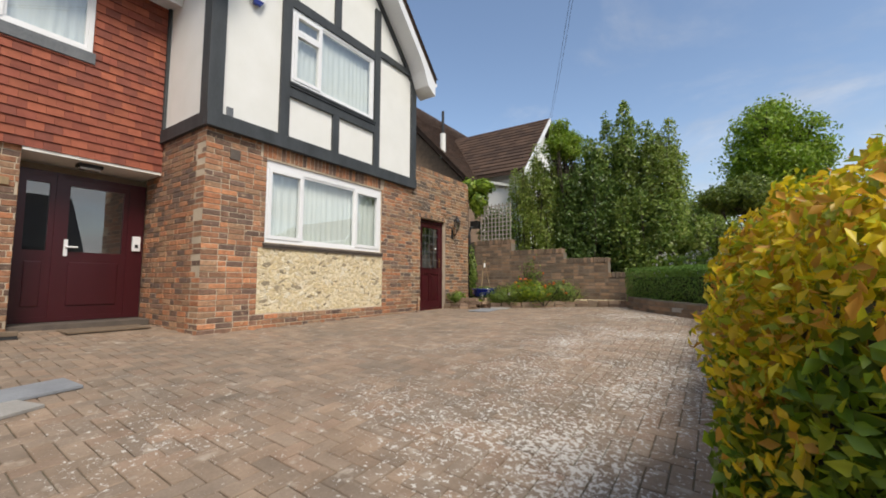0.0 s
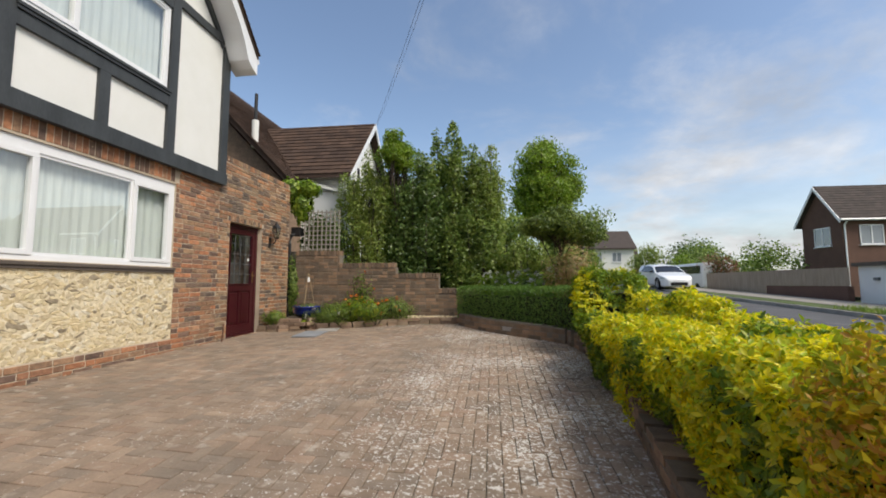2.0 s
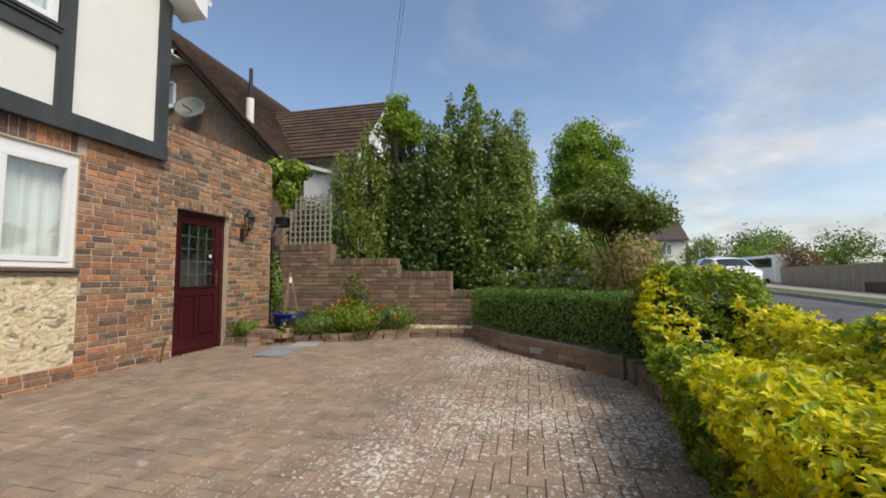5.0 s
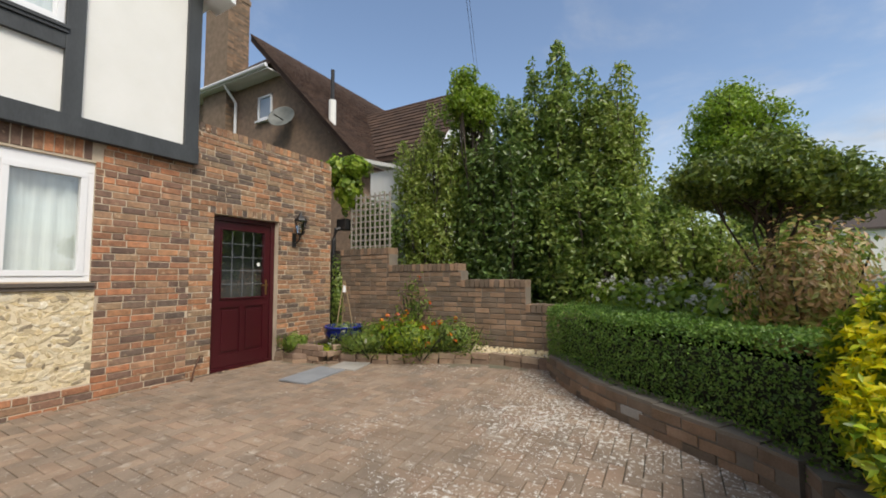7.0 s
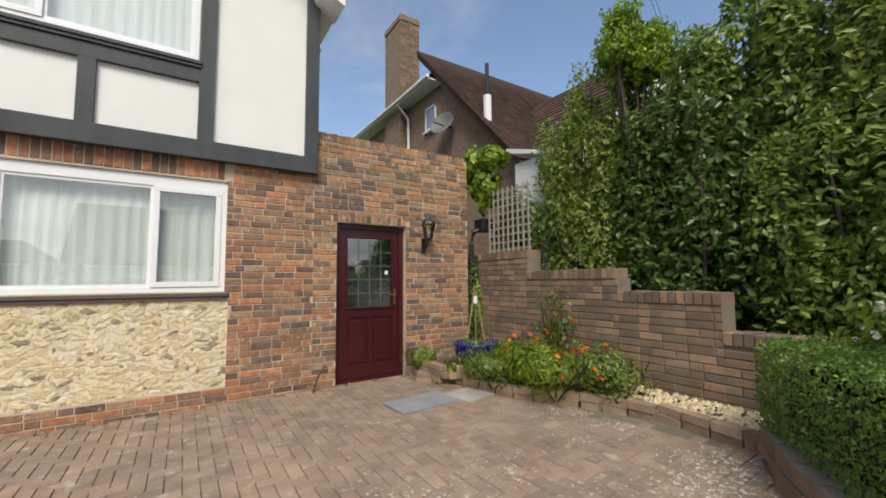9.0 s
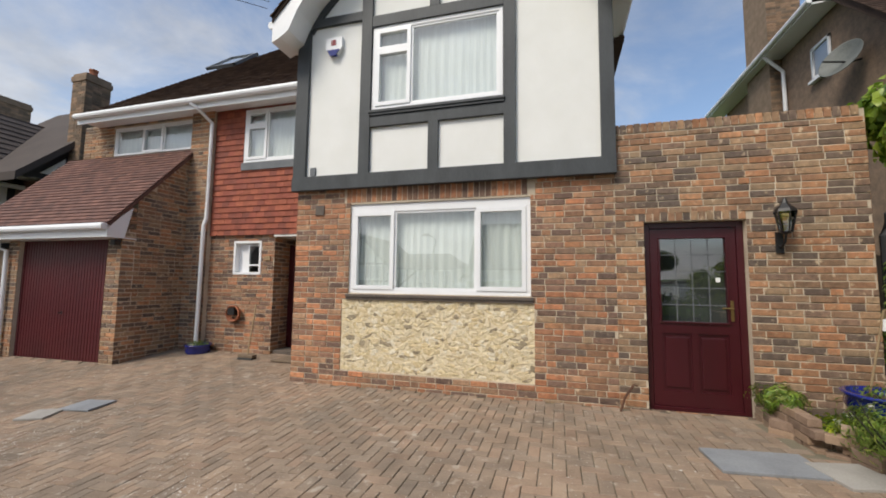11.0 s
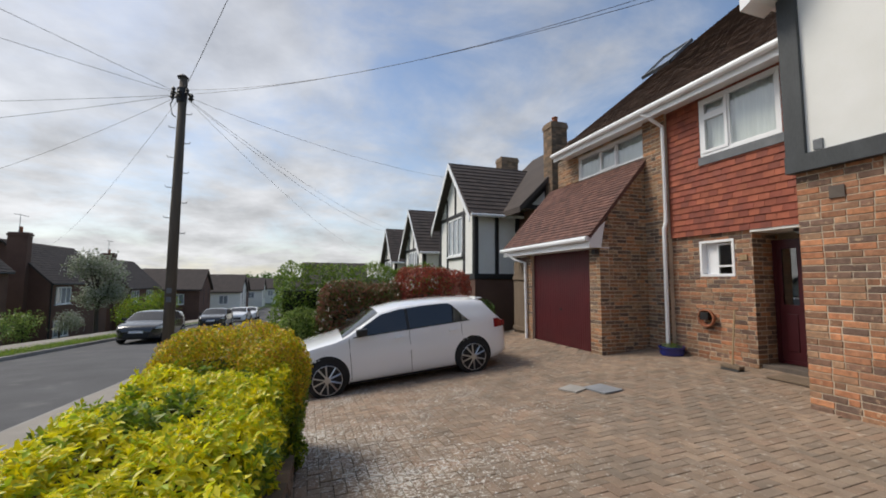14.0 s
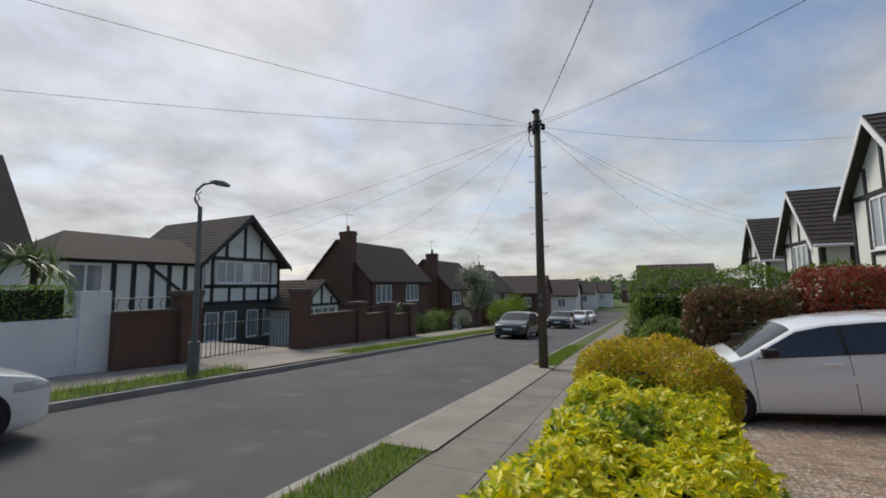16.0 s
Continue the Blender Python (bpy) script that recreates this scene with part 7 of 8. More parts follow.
gate = thing("iron_gate", "black iron double gate across the opposite drive", "gate", (11.7, -3.0, road_z(-3) + 0.1))
for i in range(26):
    part("bar", tube(bmesh.new(), [(0, -1.72 + i * 0.138, 0.05), (0, -1.72 + i * 0.138, 1.15 + 0.12 * abs(math.sin(i * 0.12)))], 0.011, 5), M_BLACK, gate)
part("rail", tube(bmesh.new(), [(0, -1.74, 0.15), (0, 1.74, 0.15)], 0.016, 5), M_BLACK, gate)
part("rail", tube(bmesh.new(), [(0, -1.74, 1.05), (0, 1.74, 1.05)], 0.016, 5), M_BLACK, gate)
bm = new_box(11.62, 11.85, 0.75, 9.0, 0.2, 1.70)
structure("white_wall", bm, M_WHITEWALL, "long white painted garden wall across the road", "wall")
part("end_pier", new_box(11.58, 11.9, 0.72, 1.3, 0.2, 2.28, bevel=0.01), M_WHITEWALL, bpy.data.objects["white_wall"])
bush_w = thing("clipped_hedge", "dark clipped hedge on top of the white wall", "hedge", (11.95, 4.6, 1.6))
f = box_field(11.7, 12.4, 1.35, 8.5, 1.5, lambda y: 2.42, 0.05, 2, 0.12, 4)
P, N = hedge_leaves(9000, f, (11.5, 1.2, 1.5), (12.6, 8.7, 2.6), 161, 0.09)
leaf_part("leaves", leaves(P - np.array([11.95, 4.6, 1.6]), N, 0.06, 162), L_BOX, bush_w)
part("woody_core", new_box(-0.15, 0.35, -3.1, 3.8, 0, 0.72), M_TWIG_SHADE, bush_w)

# palm behind the white wall
palm = thing("palm", "spiky cordyline palm behind the white wall", "palm", (14.6, 1.05, 0.3))
part("trunk", tube(bmesh.new(), [(0, 0, -0.2), (0.05, 0, 1.8), (0, 0, 2.7)], 0.13, 8, [0.16, 0.12, 0.1]), M_BARK, palm)
rr = random.Random(5)
for k in range(3):
    V, F = [], []
    for i in range(46):
        a, e, l = rr.uniform(0, math.tau), rr.uniform(-0.5, 1.3), rr.uniform(0.7, 1.05)
        dx, dy, dz = math.cos(a) * math.cos(e), math.sin(a) * math.cos(e), math.sin(e)
        n = len(V)
        c = (0.0, (k - 1) * 0.35, 2.6 + 0.12 * k)
        for s, w in ((0.05, 0.03), (0.55, 0.035), (1.0, 0.004)):
            p = (c[0] + dx * l * s, c[1] + dy * l * s, c[2] + dz * l * s - 0.45 * s * s * l * math.cos(e))
            V += [(p[0] - dy * w, p[1] + dx * w, p[2]), (p[0] + dy * w, p[1] - dx * w, p[2])]
        F += [(n, n + 1, n + 3, n + 2), (n + 2, n + 3, n + 5, n + 4)]
    part("leaf_head", (V, F), L_TREEDARK, palm)
wh = thing("house", "white house gable with dark roof behind the palm", "house", (17, 3.7, 0.2))
b = new_box(0, 6, -3.2, 4, 0, 3.2)
part("wall", b, M_WHITEWALL, wh)
part("roof", prism(bmesh.new(), [(-0.5, 3.0), (-0.5, 3.2), (2.5, 6.6), (5.8, 3.2)], "y", -3.3, 4.2), M_FARROOF, wh)


def brick_house(y, x, base, seed, label, ln=8.6):
    h = thing("house", label, "house", (x, y, base), group="brick houses across the road")
    b = new_box(0, 5.6, -ln, 0, -0.5, 4.35)
    prism(b, [(0, 4.35), (5.6, 4.35), (2.8, 7.15)], "y", -ln, 0)
    w = part("wall", b, M_DULLBRICK, h)
    gable_roof(h, 0, 5.6, -ln, 0, 4.35, 7.15, "y", M_FARROOF, 0.2, seed=seed)
    part("gutter", tube(bmesh.new(), [(-0.25, -ln, 4.2), (-0.25, 0.2, 4.2)], 0.06, 6), M_BLACK, h)
    part("downpipe", tube(bmesh.new(), [(-0.06, -0.1, 4.2), (-0.06, -0.1, 0)], 0.045, 6), M_BLACK, h)
    house_window(w, "x", 0, -2.6, -0.7, 2.75, 4.0, 3, -1)
    house_window(w, "x", 0, -6.6, -4.7, 2.75, 4.0, 3, -1)
    house_window(w, "x", 0, -2.6, -0.7, 0.4, 1.6, 3, -1)
    c = part("chimney", new_box(1.2, 2.3, -0.05, 0.45, -0.5, 7.75), M_DULLBRICK, h, "broad brick chimney breast on the gable")
    part("chimney_cap", new_box(1.15, 2.35, -0.1, 0.5, 7.5, 7.65), M_DULLBRICK, c)
    part("pot", lathe(bmesh.new(), [(0.12, 0), (0.1, 0.4)], (1.75, 0.2, 7.75), 10), M_TERRACOTTA, c)
    part("aerial", tube(bmesh.new(), [(1.75, 0.35, 7.75), (1.75, 0.35, 9.0)], 0.02, 5), M_METAL, c)
    part("aerial_bar", tube(bmesh.new(), [(1.5, 0.0, 8.9), (1.9, 0.7, 8.95)], 0.02, 5), M_METAL, c)
    return h


brick_house(-16.7, 17.0, -1.6, 171, "red-brown brick house with broad gable chimney")
brick_house(-29.5, 17.0, -2.3, 172, "second red-brown brick house further down")
brick_house(-42.5, 17.0, -2.9, 173, "third red-brown brick house further down")
uh = thing("house", "brown brick house with white gable trim up the road", "house", (22, 29.9, 1.5))
b = new_box(0, 9, 0, 3.4, -0.6, 4.7)
prism(b, [(0, 4.7), (3.4, 4.7), (1.7, 6.75)], "x", 0, 9)
uwall = part("wall", b, M_DULLBRICK, uh)
gable_roof(uh, 0, 9, 0, 3.4, 4.7, 6.95, "x", M_FARROOF, 0.3, seed=174)
house_window(uwall, "x", 0, 0.9, 2.3, 2.8, 4.1, 2, -1)
house_window(uwall, "y", 0, 1.0, 2.4, 2.8, 4.1, 2, -1)
for u in (-0.32, 3.72):
    part("bargeboard", prism(bmesh.new(), [(1.7, 7.05), (u, 4.45), (u, 4.2), (1.7, 6.78)], "x", -0.36, -0.32), M_UPVC, uh)
part("gutter", tube(bmesh.new(), [(-0.3, -0.34, 4.42), (9, -0.34, 4.42)], 0.07, 6), M_UPVC, uh)
part("downpipe", tube(bmesh.new(), [(0.15, -0.3, 4.4), (0.12, -0.06, 4.1), (0.12, -0.06, 0)], 0.05, 6), M_UPVC, uh)
b = new_box(11.7, 11.9, 16.7, 21, 0.9, 1.7)
structure("fence_wall", b, M_DULLBRICK, "low brick wall under a timber fence up the road", "wall")
fe = thing("timber_fence", "grey-brown close-boarded fence on the brick wall", "fence", (11.8, 21.5, 1.4))
for i in range(48):
    part("board", new_box(-0.02, 0.02, -4.75 + i * 0.2, -4.56 + i * 0.2, 0.305 if i < 22 else -0.1, 0.98), M_PALEFENCE, fe)
wg = thing("garage", "flat white garage across the road uphill", "garage", (12.0, 14.4, 0.85))
part("wall", new_box(0, 5, -2.2, 2.2, -0.3, 1.55), M_WHITEWALL, wg)
part("roof", new_box(-0.15, 5.1, -2.3, 2.3, 1.55, 1.68), M_SILL, wg)
part("vent", lathe(bmesh.new(), [(0.10, 0), (0.10, 0.1)], (-0.02, 1.5, 1.05), 12), M_LEAD, wg)

# distant roofs and woods
FAR = "far houses down the valley and up the hill"
rr = random.Random(9)
spots = [(-3 + rr.uniform(-1, 1) * 1, -46 - i * 9.5) for i in range(6)] + [(15 + rr.uniform(-2, 2), -56 - i * 10) for i in range(8)] + [(rr.uniform(-40, 60), rr.uniform(-150, -110)) for i in range(12)] + [(rr.uniform(5, 30), 60 + i * 9) for i in range(5)] + [(-3.0, 47.0)]
for i, (x, y) in enumerate(spots):
    if 1 < x < 11 and y > -110:
        x = -5.0 if i % 2 else 15.0
    h = thing("far_house", "distant white and brown house with dark roof", "house", (x, y, max(ground_z(x, y), road_z(y)) - 0.2), group=FAR)
    w = part("wall", prism(new_box(-3.5, 3.5, -3, 3, 0, 4.2), [(-3, 4.2), (3, 4.2), (0, 6.4)], "x", -3.5, 3.5), M_RENDER if i % 3 else M_DULLBRICK, h)
    part("roof", prism(bmesh.new(), [(-3.4, 3.9), (0, 6.5), (3.4, 3.9), (3.4, 4.1), (0, 6.75), (-3.4, 4.1)], "x", -3.8, 3.8), M_FARROOF, h)
    for q in (-1.8, 0.7):
        house_window(w, "y", 3.0 if y < 0 else -3.0, q, q + 1.2, 2.2, 3.5, 2, 1 if y < 0 else -1)
        for fz in (-3.52, 3.5):
            part("timber", new_box(fz, fz + 0.04, q, q + 0.2, 2, 4.2), M_BLACKTIMBER, w)
woods = []
rs = np.random.RandomState(4)
P, N = [], []
for i in range(150):
    a = rs.uniform(0, math.tau) if i > 90 else rs.uniform(-2.1, -0.6)
    d = rs.uniform(170, 420)
    x, y = d * math.cos(a), d * math.sin(a)
    r = rs.uniform(3.5, 7)
    p, q = blob_points(260, (x, y, ground_z(x, y) + r * 0.6), (r, r, r * 0.9), i, 0.3, 0.3)
    P.append(p), N.append(q)
me = leaves(np.concatenate(P), np.concatenate(N), 1.6, 5, long=1.3)
me.materials.append(L_TREEDARK)
tagged(new("far_woods", me), "dark wooded hills on the skyline", "woods", "", "stuff")
SB = "street trees and front garden bushes"
tree("street_tree", "pale blossoming tree in a front garden", (13.2, -27, -1.2), 5.4, 0.12, clump_set(21, 12, (0, 0, 3.6), (1.7, 1.7, 1.6), 0.85), L_PALE, 9000, 0.16, 201, SB)
for i, (x, y, r, lf) in enumerate(((13.2, -14.2, 1.2, L_TREEDARK), (13.0, -16.8, 1.0, L_TREEDARK), (13.0, -19.3, 1.1, L_TREE), (12.8, -22.0, 1.0, L_PALE), (12.6, -31, 1.8, L_GREENGOLD), (12.6, -36, 1.9, L_GREENGOLD), (0.2, -9.5, 0.9, L_TREE), (-0.5, -36, 2.2, L_TREE), (14, 30, 2.0, L_TREE), (16, 36, 2.6, L_TREE), (13, 27.5, 1.6, L_PINK), (19, 42, 3.2, L_TREEDARK), (9, 55, 3.0, L_TREEDARK), (2, 47, 3.5, L_TREE), (24, 33, 3, L_TREE), (28, -34, 3.5, L_TREE), (24, -20, 2.5, L_TREE), (6, 62, 3.6, L_TREE), (12, 58, 3.2, L_TREEDARK), (17, 64, 3.6, L_TREE), (22, 52, 3.4, L_TREEDARK), (26, 44, 3.2, L_TREE), (1, 70, 4, L_TREE), (-6, 60, 4, L_TREEDARK), (31, 38, 3.2, L_TREE), (13.5, 40, 2.2, L_OLIVE), (13.8, 34, 1.7, L_BRIGHT))):
    tree("garden_bush", "rounded garden bush beside the street", (x, y, max(ground_z(x, y), -9)), r * 1.5, 0.06, clump_set(30 + i, 6, (0, 0, r * 0.8), (r * 0.6, r * 0.6, r * 0.5), r * 0.5), lf, 2600, 0.09 * max(1, r), 210 + i, SB, category="bush")
# ---- cars ----
def loft(bm, rings, close=True):
    R = [[bm.verts.new(p) for p in r] for r in rings]
    n = len(R[0])
    for a, b in zip(R, R[1:]):
        for k in range(n - 1 + (1 if close else 0)):
            bm.faces.new((a[k], a[(k + 1) % n], b[(k + 1) % n], b[k]))
    bm.faces.new(R[0])
    bm.faces.new(R[-1][::-1])
    return bm


def car_top(x):
    """Height of the car along its middle line, from tail to nose."""
    return float(np.interp(x, (-2.10, -2.08, -2.03, -1.94, -1.68, -1.64, -1.4, -1.0, -0.5, 0.0, 0.34, 1.04, 1.14, 1.5, 1.85, 2.02, 2.10, 2.13), (0.62, 0.86, 0.95, 1.01, 1.315, 1.37, 1.405, 1.435, 1.445, 1.425, 1.37, 0.99, 0.958, 0.90, 0.825, 0.755, 0.66, 0.56)))


def car_width(x):
    return float(np.interp(x, (-2.10, -2.06, -1.95, -1.7, -1.2, 0, 1.0, 1.55, 1.85, 2.0, 2.09, 2.13), (0.62, 0.73, 0.815, 0.875, 0.895, 0.89, 0.885, 0.87, 0.81, 0.73, 0.62, 0.52)))


def car_belt(x):
    return min(0.965 - 0.022 * x, car_top(x) - 0.05)


def car_side(x, z):
    """Half width of the car's flank at a height: full at the wheel tops, leaning in above the waist."""
    w, zb = car_width(x), car_belt(x)
    low = float(np.interp(z, (0.18, 0.26, 0.50, 0.66, 0.70, max(zb, 0.72)), (0.93, 0.965, 0.99, 1.0, 0.985, 0.965)))
    return w * low - max(0.0, z - zb) * 0.40


def car_edge(x):
    return max(car_belt(x) + 0.006, car_top(x) - 0.065)


def car_crown(x, f):
    return car_top(x) - (car_top(x) - car_edge(x)) * f ** 3


def flank(bm, x0, x1, lower, upper, s, n=14, m=5, lift=0.004):
    """A skin that follows the flank between two heights."""
    g = []
    for i in range(n + 1):
        x = x0 + (x1 - x0) * i / n
        a, b = lower(x), max(upper(x), lower(x) + 0.002)
        g.append([bm.verts.new((x, s * (car_side(x, a + (b - a) * k / m) + lift), a + (b - a) * k / m)) for k in range(m + 1)])
    for p, q in zip(g, g[1:]):
        for k in range(m):
            bm.faces.new((p[k], q[k], q[k + 1], p[k + 1]))
    return bm


def deck(bm, x0, x1, reach, n=8, m=10, lift=0.005):
    """A skin across the car's top: windscreen, rear glass."""
    g = []
    for i in range(n + 1):
        x = x0 + (x1 - x0) * i / n
        ye = car_side(x, car_edge(x))
        g.append([bm.verts.new((x + lift * (1 if x > 0 else -1), ye * reach * (2 * k / m - 1), car_crown(x, abs(reach * (2 * k / m - 1))) + lift)) for k in range(m + 1)])
    for p, q in zip(g, g[1:]):
        for k in range(m):
            bm.faces.new((p[k], q[k], q[k + 1], p[k + 1]))
    return bm


def arch(wx, z, r, s):
    """A dark skin over the flank that stands in for the shaded opening round a wheel."""
    b = bmesh.new()
    n, hub = 28, b.verts.new((wx, s * (car_side(wx, z) + 0.003), z))
    rows = []
    for f in (0.6, 0.85, 1.0):
        ring = [(wx + r * f * math.cos(k * math.tau / n), max(0.19, z + r * f * math.sin(k * math.tau / n))) for k in range(n)]
        rows.append([b.verts.new((x, s * (car_side(x, zz) + 0.004), zz)) for x, zz in ring])
    for k in range(n):
        b.faces.new((hub, rows[0][k], rows[0][(k + 1) % n]))
        for p, q in zip(rows, rows[1:]):
            b.faces.new((p[k], q[k], q[(k + 1) % n], p[(k + 1) % n]))
    return b


def hatchback(name, label, at, paint, rz=0.0, pitch=0.0, group="", detail=True):
    c = thing(name, label, "car", at, group=group)
    c.matrix_basis = pose(*at, 0, 0, rz) @ pose(0, 0, 0, 0, pitch, 0)
    rings = []
    for x in [-2.10, -2.08, -2.03, -1.94, -1.86, -1.77, -1.68, -1.64, -1.52] + [-1.4 + 0.2 * i for i in range(8)] + [0.18, 0.34, 0.46, 0.58, 0.70, 0.82, 0.93, 1.04, 1.14, 1.30, 1.5, 1.7, 1.85, 1.95, 2.02, 2.07, 2.10, 2.13]:
        zb = float(np.interp(x, (-2.13, -1.9, -1.5, 1.6, 1.95, 2.13), (0.36, 0.26, 0.19, 0.18, 0.20, 0.26)))
        zs, ze = car_belt(x), car_edge(x)
        half = [(car_side(x, zb) * 0.5, zb), (car_side(x, zb) * 0.93, zb)]
        half += [(car_side(x, zb + (zs - zb) * k / 7), zb + (zs - zb) * k / 7 + (0.02 if k == 0 else 0)) for k in range(8)]
        half += [(car_side(x, zs + (ze - zs) * k / 3), zs + (ze - zs) * k / 3) for k in (1, 2, 3)]
        ye = car_side(x, ze)
        half += [(ye * f, car_crown(x, f)) for f in (0.93, 0.8, 0.55, 0.2)]
        rings.append([(x, y, z) for y, z in half] + [(x, -y, z) for y, z in half[::-1]])
    part("body", loft(bmesh.new(), rings), paint, c, "", True)
    sill = lambda x: car_belt(x) + 0.018
    head = lambda x: min(car_top(x) - 0.088, float(np.interp(x, (-1.27, -1.0, -0.8, 3), (1.01, 1.325, 9, 9))))
    part("windscreen", deck(bmesh.new(), 1.02, 0.37, 0.90), M_CARGLASS, c, "dark windscreen glass", True)
    part("rear_window", deck(bmesh.new(), -1.70, -1.93, 0.84, 5), M_CARGLASS, c, "dark rear glass", True)
    part("spoiler", new_box(-1.72, -1.56, -0.56, 0.56, 1.352, 1.376, bevel=0.010), paint, c)
    for s in (1, -1):
        part("side_window", flank(bmesh.new(), 0.78, -0.10, sill, head, s), M_CARGLASS, c, "dark tinted glass", True)
        part("side_window", flank(bmesh.new(), -0.15, -1.26, sill, head, s), M_CARGLASS, c, "dark tinted glass", True)
        part("pillar", flank(bmesh.new(), -0.10, -0.15, sill, head, s, 2, 5, 0.006), M_BLACK, c)
        part("waist_strip", flank(bmesh.new(), 0.85, -1.30, lambda x: car_belt(x) + 0.004, sill, s, 20, 1, 0.007), M_BLACK, c)
        part("sill_trim", flank(bmesh.new(), 0.96, -0.96, lambda x: 0.185, lambda x: 0.225, s, 10, 1, 0.005), M_BLACK, c)
        part("door_mirror", new_box(0.62, 0.80, min(s * .89, s * 1.04), max(s * .89, s * 1.04), .985, 1.10, bevel=.035), M_BLACK, c, "black door mirror")
        if detail:
            for xx in (0.92, -0.13, -1.12):
                part("door_seam", flank(bmesh.new(), xx, xx - 0.008, lambda x: 0.26 if xx > -1 else 0.72, car_belt, s, 1, 8, 0.002), M_TYRE, c)
            part("body_crease", flank(bmesh.new(), 1.75, -1.9, lambda x: 0.775, lambda x: 0.787, s, 24, 1, 0.005), paint, c)
            for xx in (0.06, -0.96):
                y = car_side(xx, 0.86)
                part("door_handle", new_box(xx - .10, xx + .08, min(s * (y - .01), s * (y + .03)), max(s * (y - .01), s * (y + .03)), .845, .875, bevel=.008), paint, c)
        part("headlight", flank(bmesh.new(), 2.11, 1.66, lambda x: 0.64, lambda x: min(0.74, car_belt(x) - 0.01), s, 10, 3), M_LAMPGLASS, c, "clear headlight glass", True)
        part("tail_lamp", flank(bmesh.new(), -1.80, -2.07, lambda x: 0.80, lambda x: min(0.965, car_belt(x) - 0.005), s, 8, 3), M_TAIL, c, "dark red tail lamp", True)
        part("tail_lens", new_box(-2.095, -2.04, min(s * .42, s * .70), max(s * .42, s * .70), .80, .90, bevel=.02), M_TAIL, c)
    part("front_grille", new_box(2.08, 2.14, -.46, .46, .28, .46, bevel=.02), M_BLACK, c)
    part("rear_bumper_trim", new_box(-2.12, -1.95, -.58, .58, .28, .40, bevel=.03), M_BLACK, c)
    part("number_plate", new_box(2.135, 2.15, -.26, .26, .47, .57), M_UPVC, c)
    for wx in (1.315, -1.305):
        for s in (1, -1):
            y = car_side(wx, 0.5) + 0.003
            part("wheel_arch", arch(wx, .350, .368, s), M_TYRE, c)
            b = lathe(bmesh.new(), [(.235, -.10), (.30, -.10), (.325, -.07), (.325, .07), (.31, .10), (.238, .10)], sides=30)
            bmesh.ops.rotate(b, verts=b.verts, cent=(0, 0, 0), matrix=Matrix.Rotation(radians(90), 3, "X"))
            bmesh.ops.translate(b, verts=b.verts, vec=(wx, s * (y - 0.085), .325))
            wh = part("wheel", b, M_TYRE, c, "black tyre", True)
            b = bmesh.new()
            for k in range(5):
                for d in (-.15, .15):
                    a = k * math.tau / 5 + d
                    tube(b, [(wx + .05 * math.cos(a), s * (y + .012), .325 + .05 * math.sin(a)), (wx + .238 * math.cos(a + d * .9), s * (y + .006), .325 + .238 * math.sin(a + d * .9))], .017, 5)
            tube(b, [(wx + .238 * math.cos(k * math.tau / 28), s * (y + .008), .325 + .238 * math.sin(k * math.tau / 28)) for k in range(29)], .011, 5)
            tube(b, [(wx, s * (y - .01), .325), (wx, s * (y + .022), .325)], .055, 10)
            part("rim", b, M_ALLOY, wh, "twin-spoke alloy rim")
    return c


M_CARBLACK = material("black_car_paint", (0.012, 0.013, 0.015), (0.01, 0.011, 0.012), 1, 0.2, 0.0, coat=1.0)
hatchback("car", "white five-door hatchback parked on the drive", (-1.75, -2.10, drive_z(-1.75, -2.0) - 0.012), M_CARWHITE, 0, 5.6)
CS = "cars parked along the road"
hatchback("car", "white hatchback parked at the far kerb", (7.95, 5.40, road_z(5.40) + 0.01), M_CARWHITE, -90, 3.2, CS, False)
hatchback("car", "black hatchback parked facing uphill", (6.9, -17.0, road_z(-17) + 0.02), M_CARBLACK, 90, -3.2, CS, False)
hatchback("car", "dark car parked down the hill", (6.6, -29.5, road_z(-29.5) + 0.02), M_CARBLACK, 90, -3.2, CS, False)
hatchback("car", "white car parked far down the hill", (6.4, -39, road_z(-39) + 0.02), M_CARWHITE, 90, -3.2, CS, False)
hatchback("car", "white car parked far down the hill", (6.3, -46, road_z(-46) + 0.02), M_CARWHITE, 90, -3.2, CS, False)
hatchback("car", "white car parked up the road", (9.6, 27.0, road_z(27) + 0.1), M_CARWHITE, -90, 3.2, CS, False)
van = thing("van", "pale blue-white van parked up the road", "van", (13.2, 30.0, road_z(30) - 0.35))
part("body", new_box(-0.9, 0.9, -2.2, 2.2, 0.35, 1.95, bevel=0.15), M_CARWHITE, van)
part("side_window", new_box(-0.93, -0.89, -1.9, 1.6, 1.25, 1.75), M_CARGLASS, van)
for yy in (-1.4, 1.4):
    part("wheel", tube(bmesh.new(), [(-0.92, yy, 0.32), (-0.7, yy, 0.32)], 0.32, 16), M_TYRE, van)

# ---- telegraph pole and wires ----
PX, PY = 2.96, -5.05
PZ = pave_z(PX, PY)
TOPZ = 7.12
pole = thing("telegraph_pole", "tall weathered wooden telegraph pole with step pegs", "telegraph pole", (PX, PY, PZ))
H = TOPZ - PZ
part("shaft", tube(bmesh.new(), [(0, 0, -0.4), (0.0, 0, H * 0.5), (-0.02, 0, H)], 0.13, 14, [0.125, 0.108, 0.085]), M_WOODPOLE, pole, "", True)
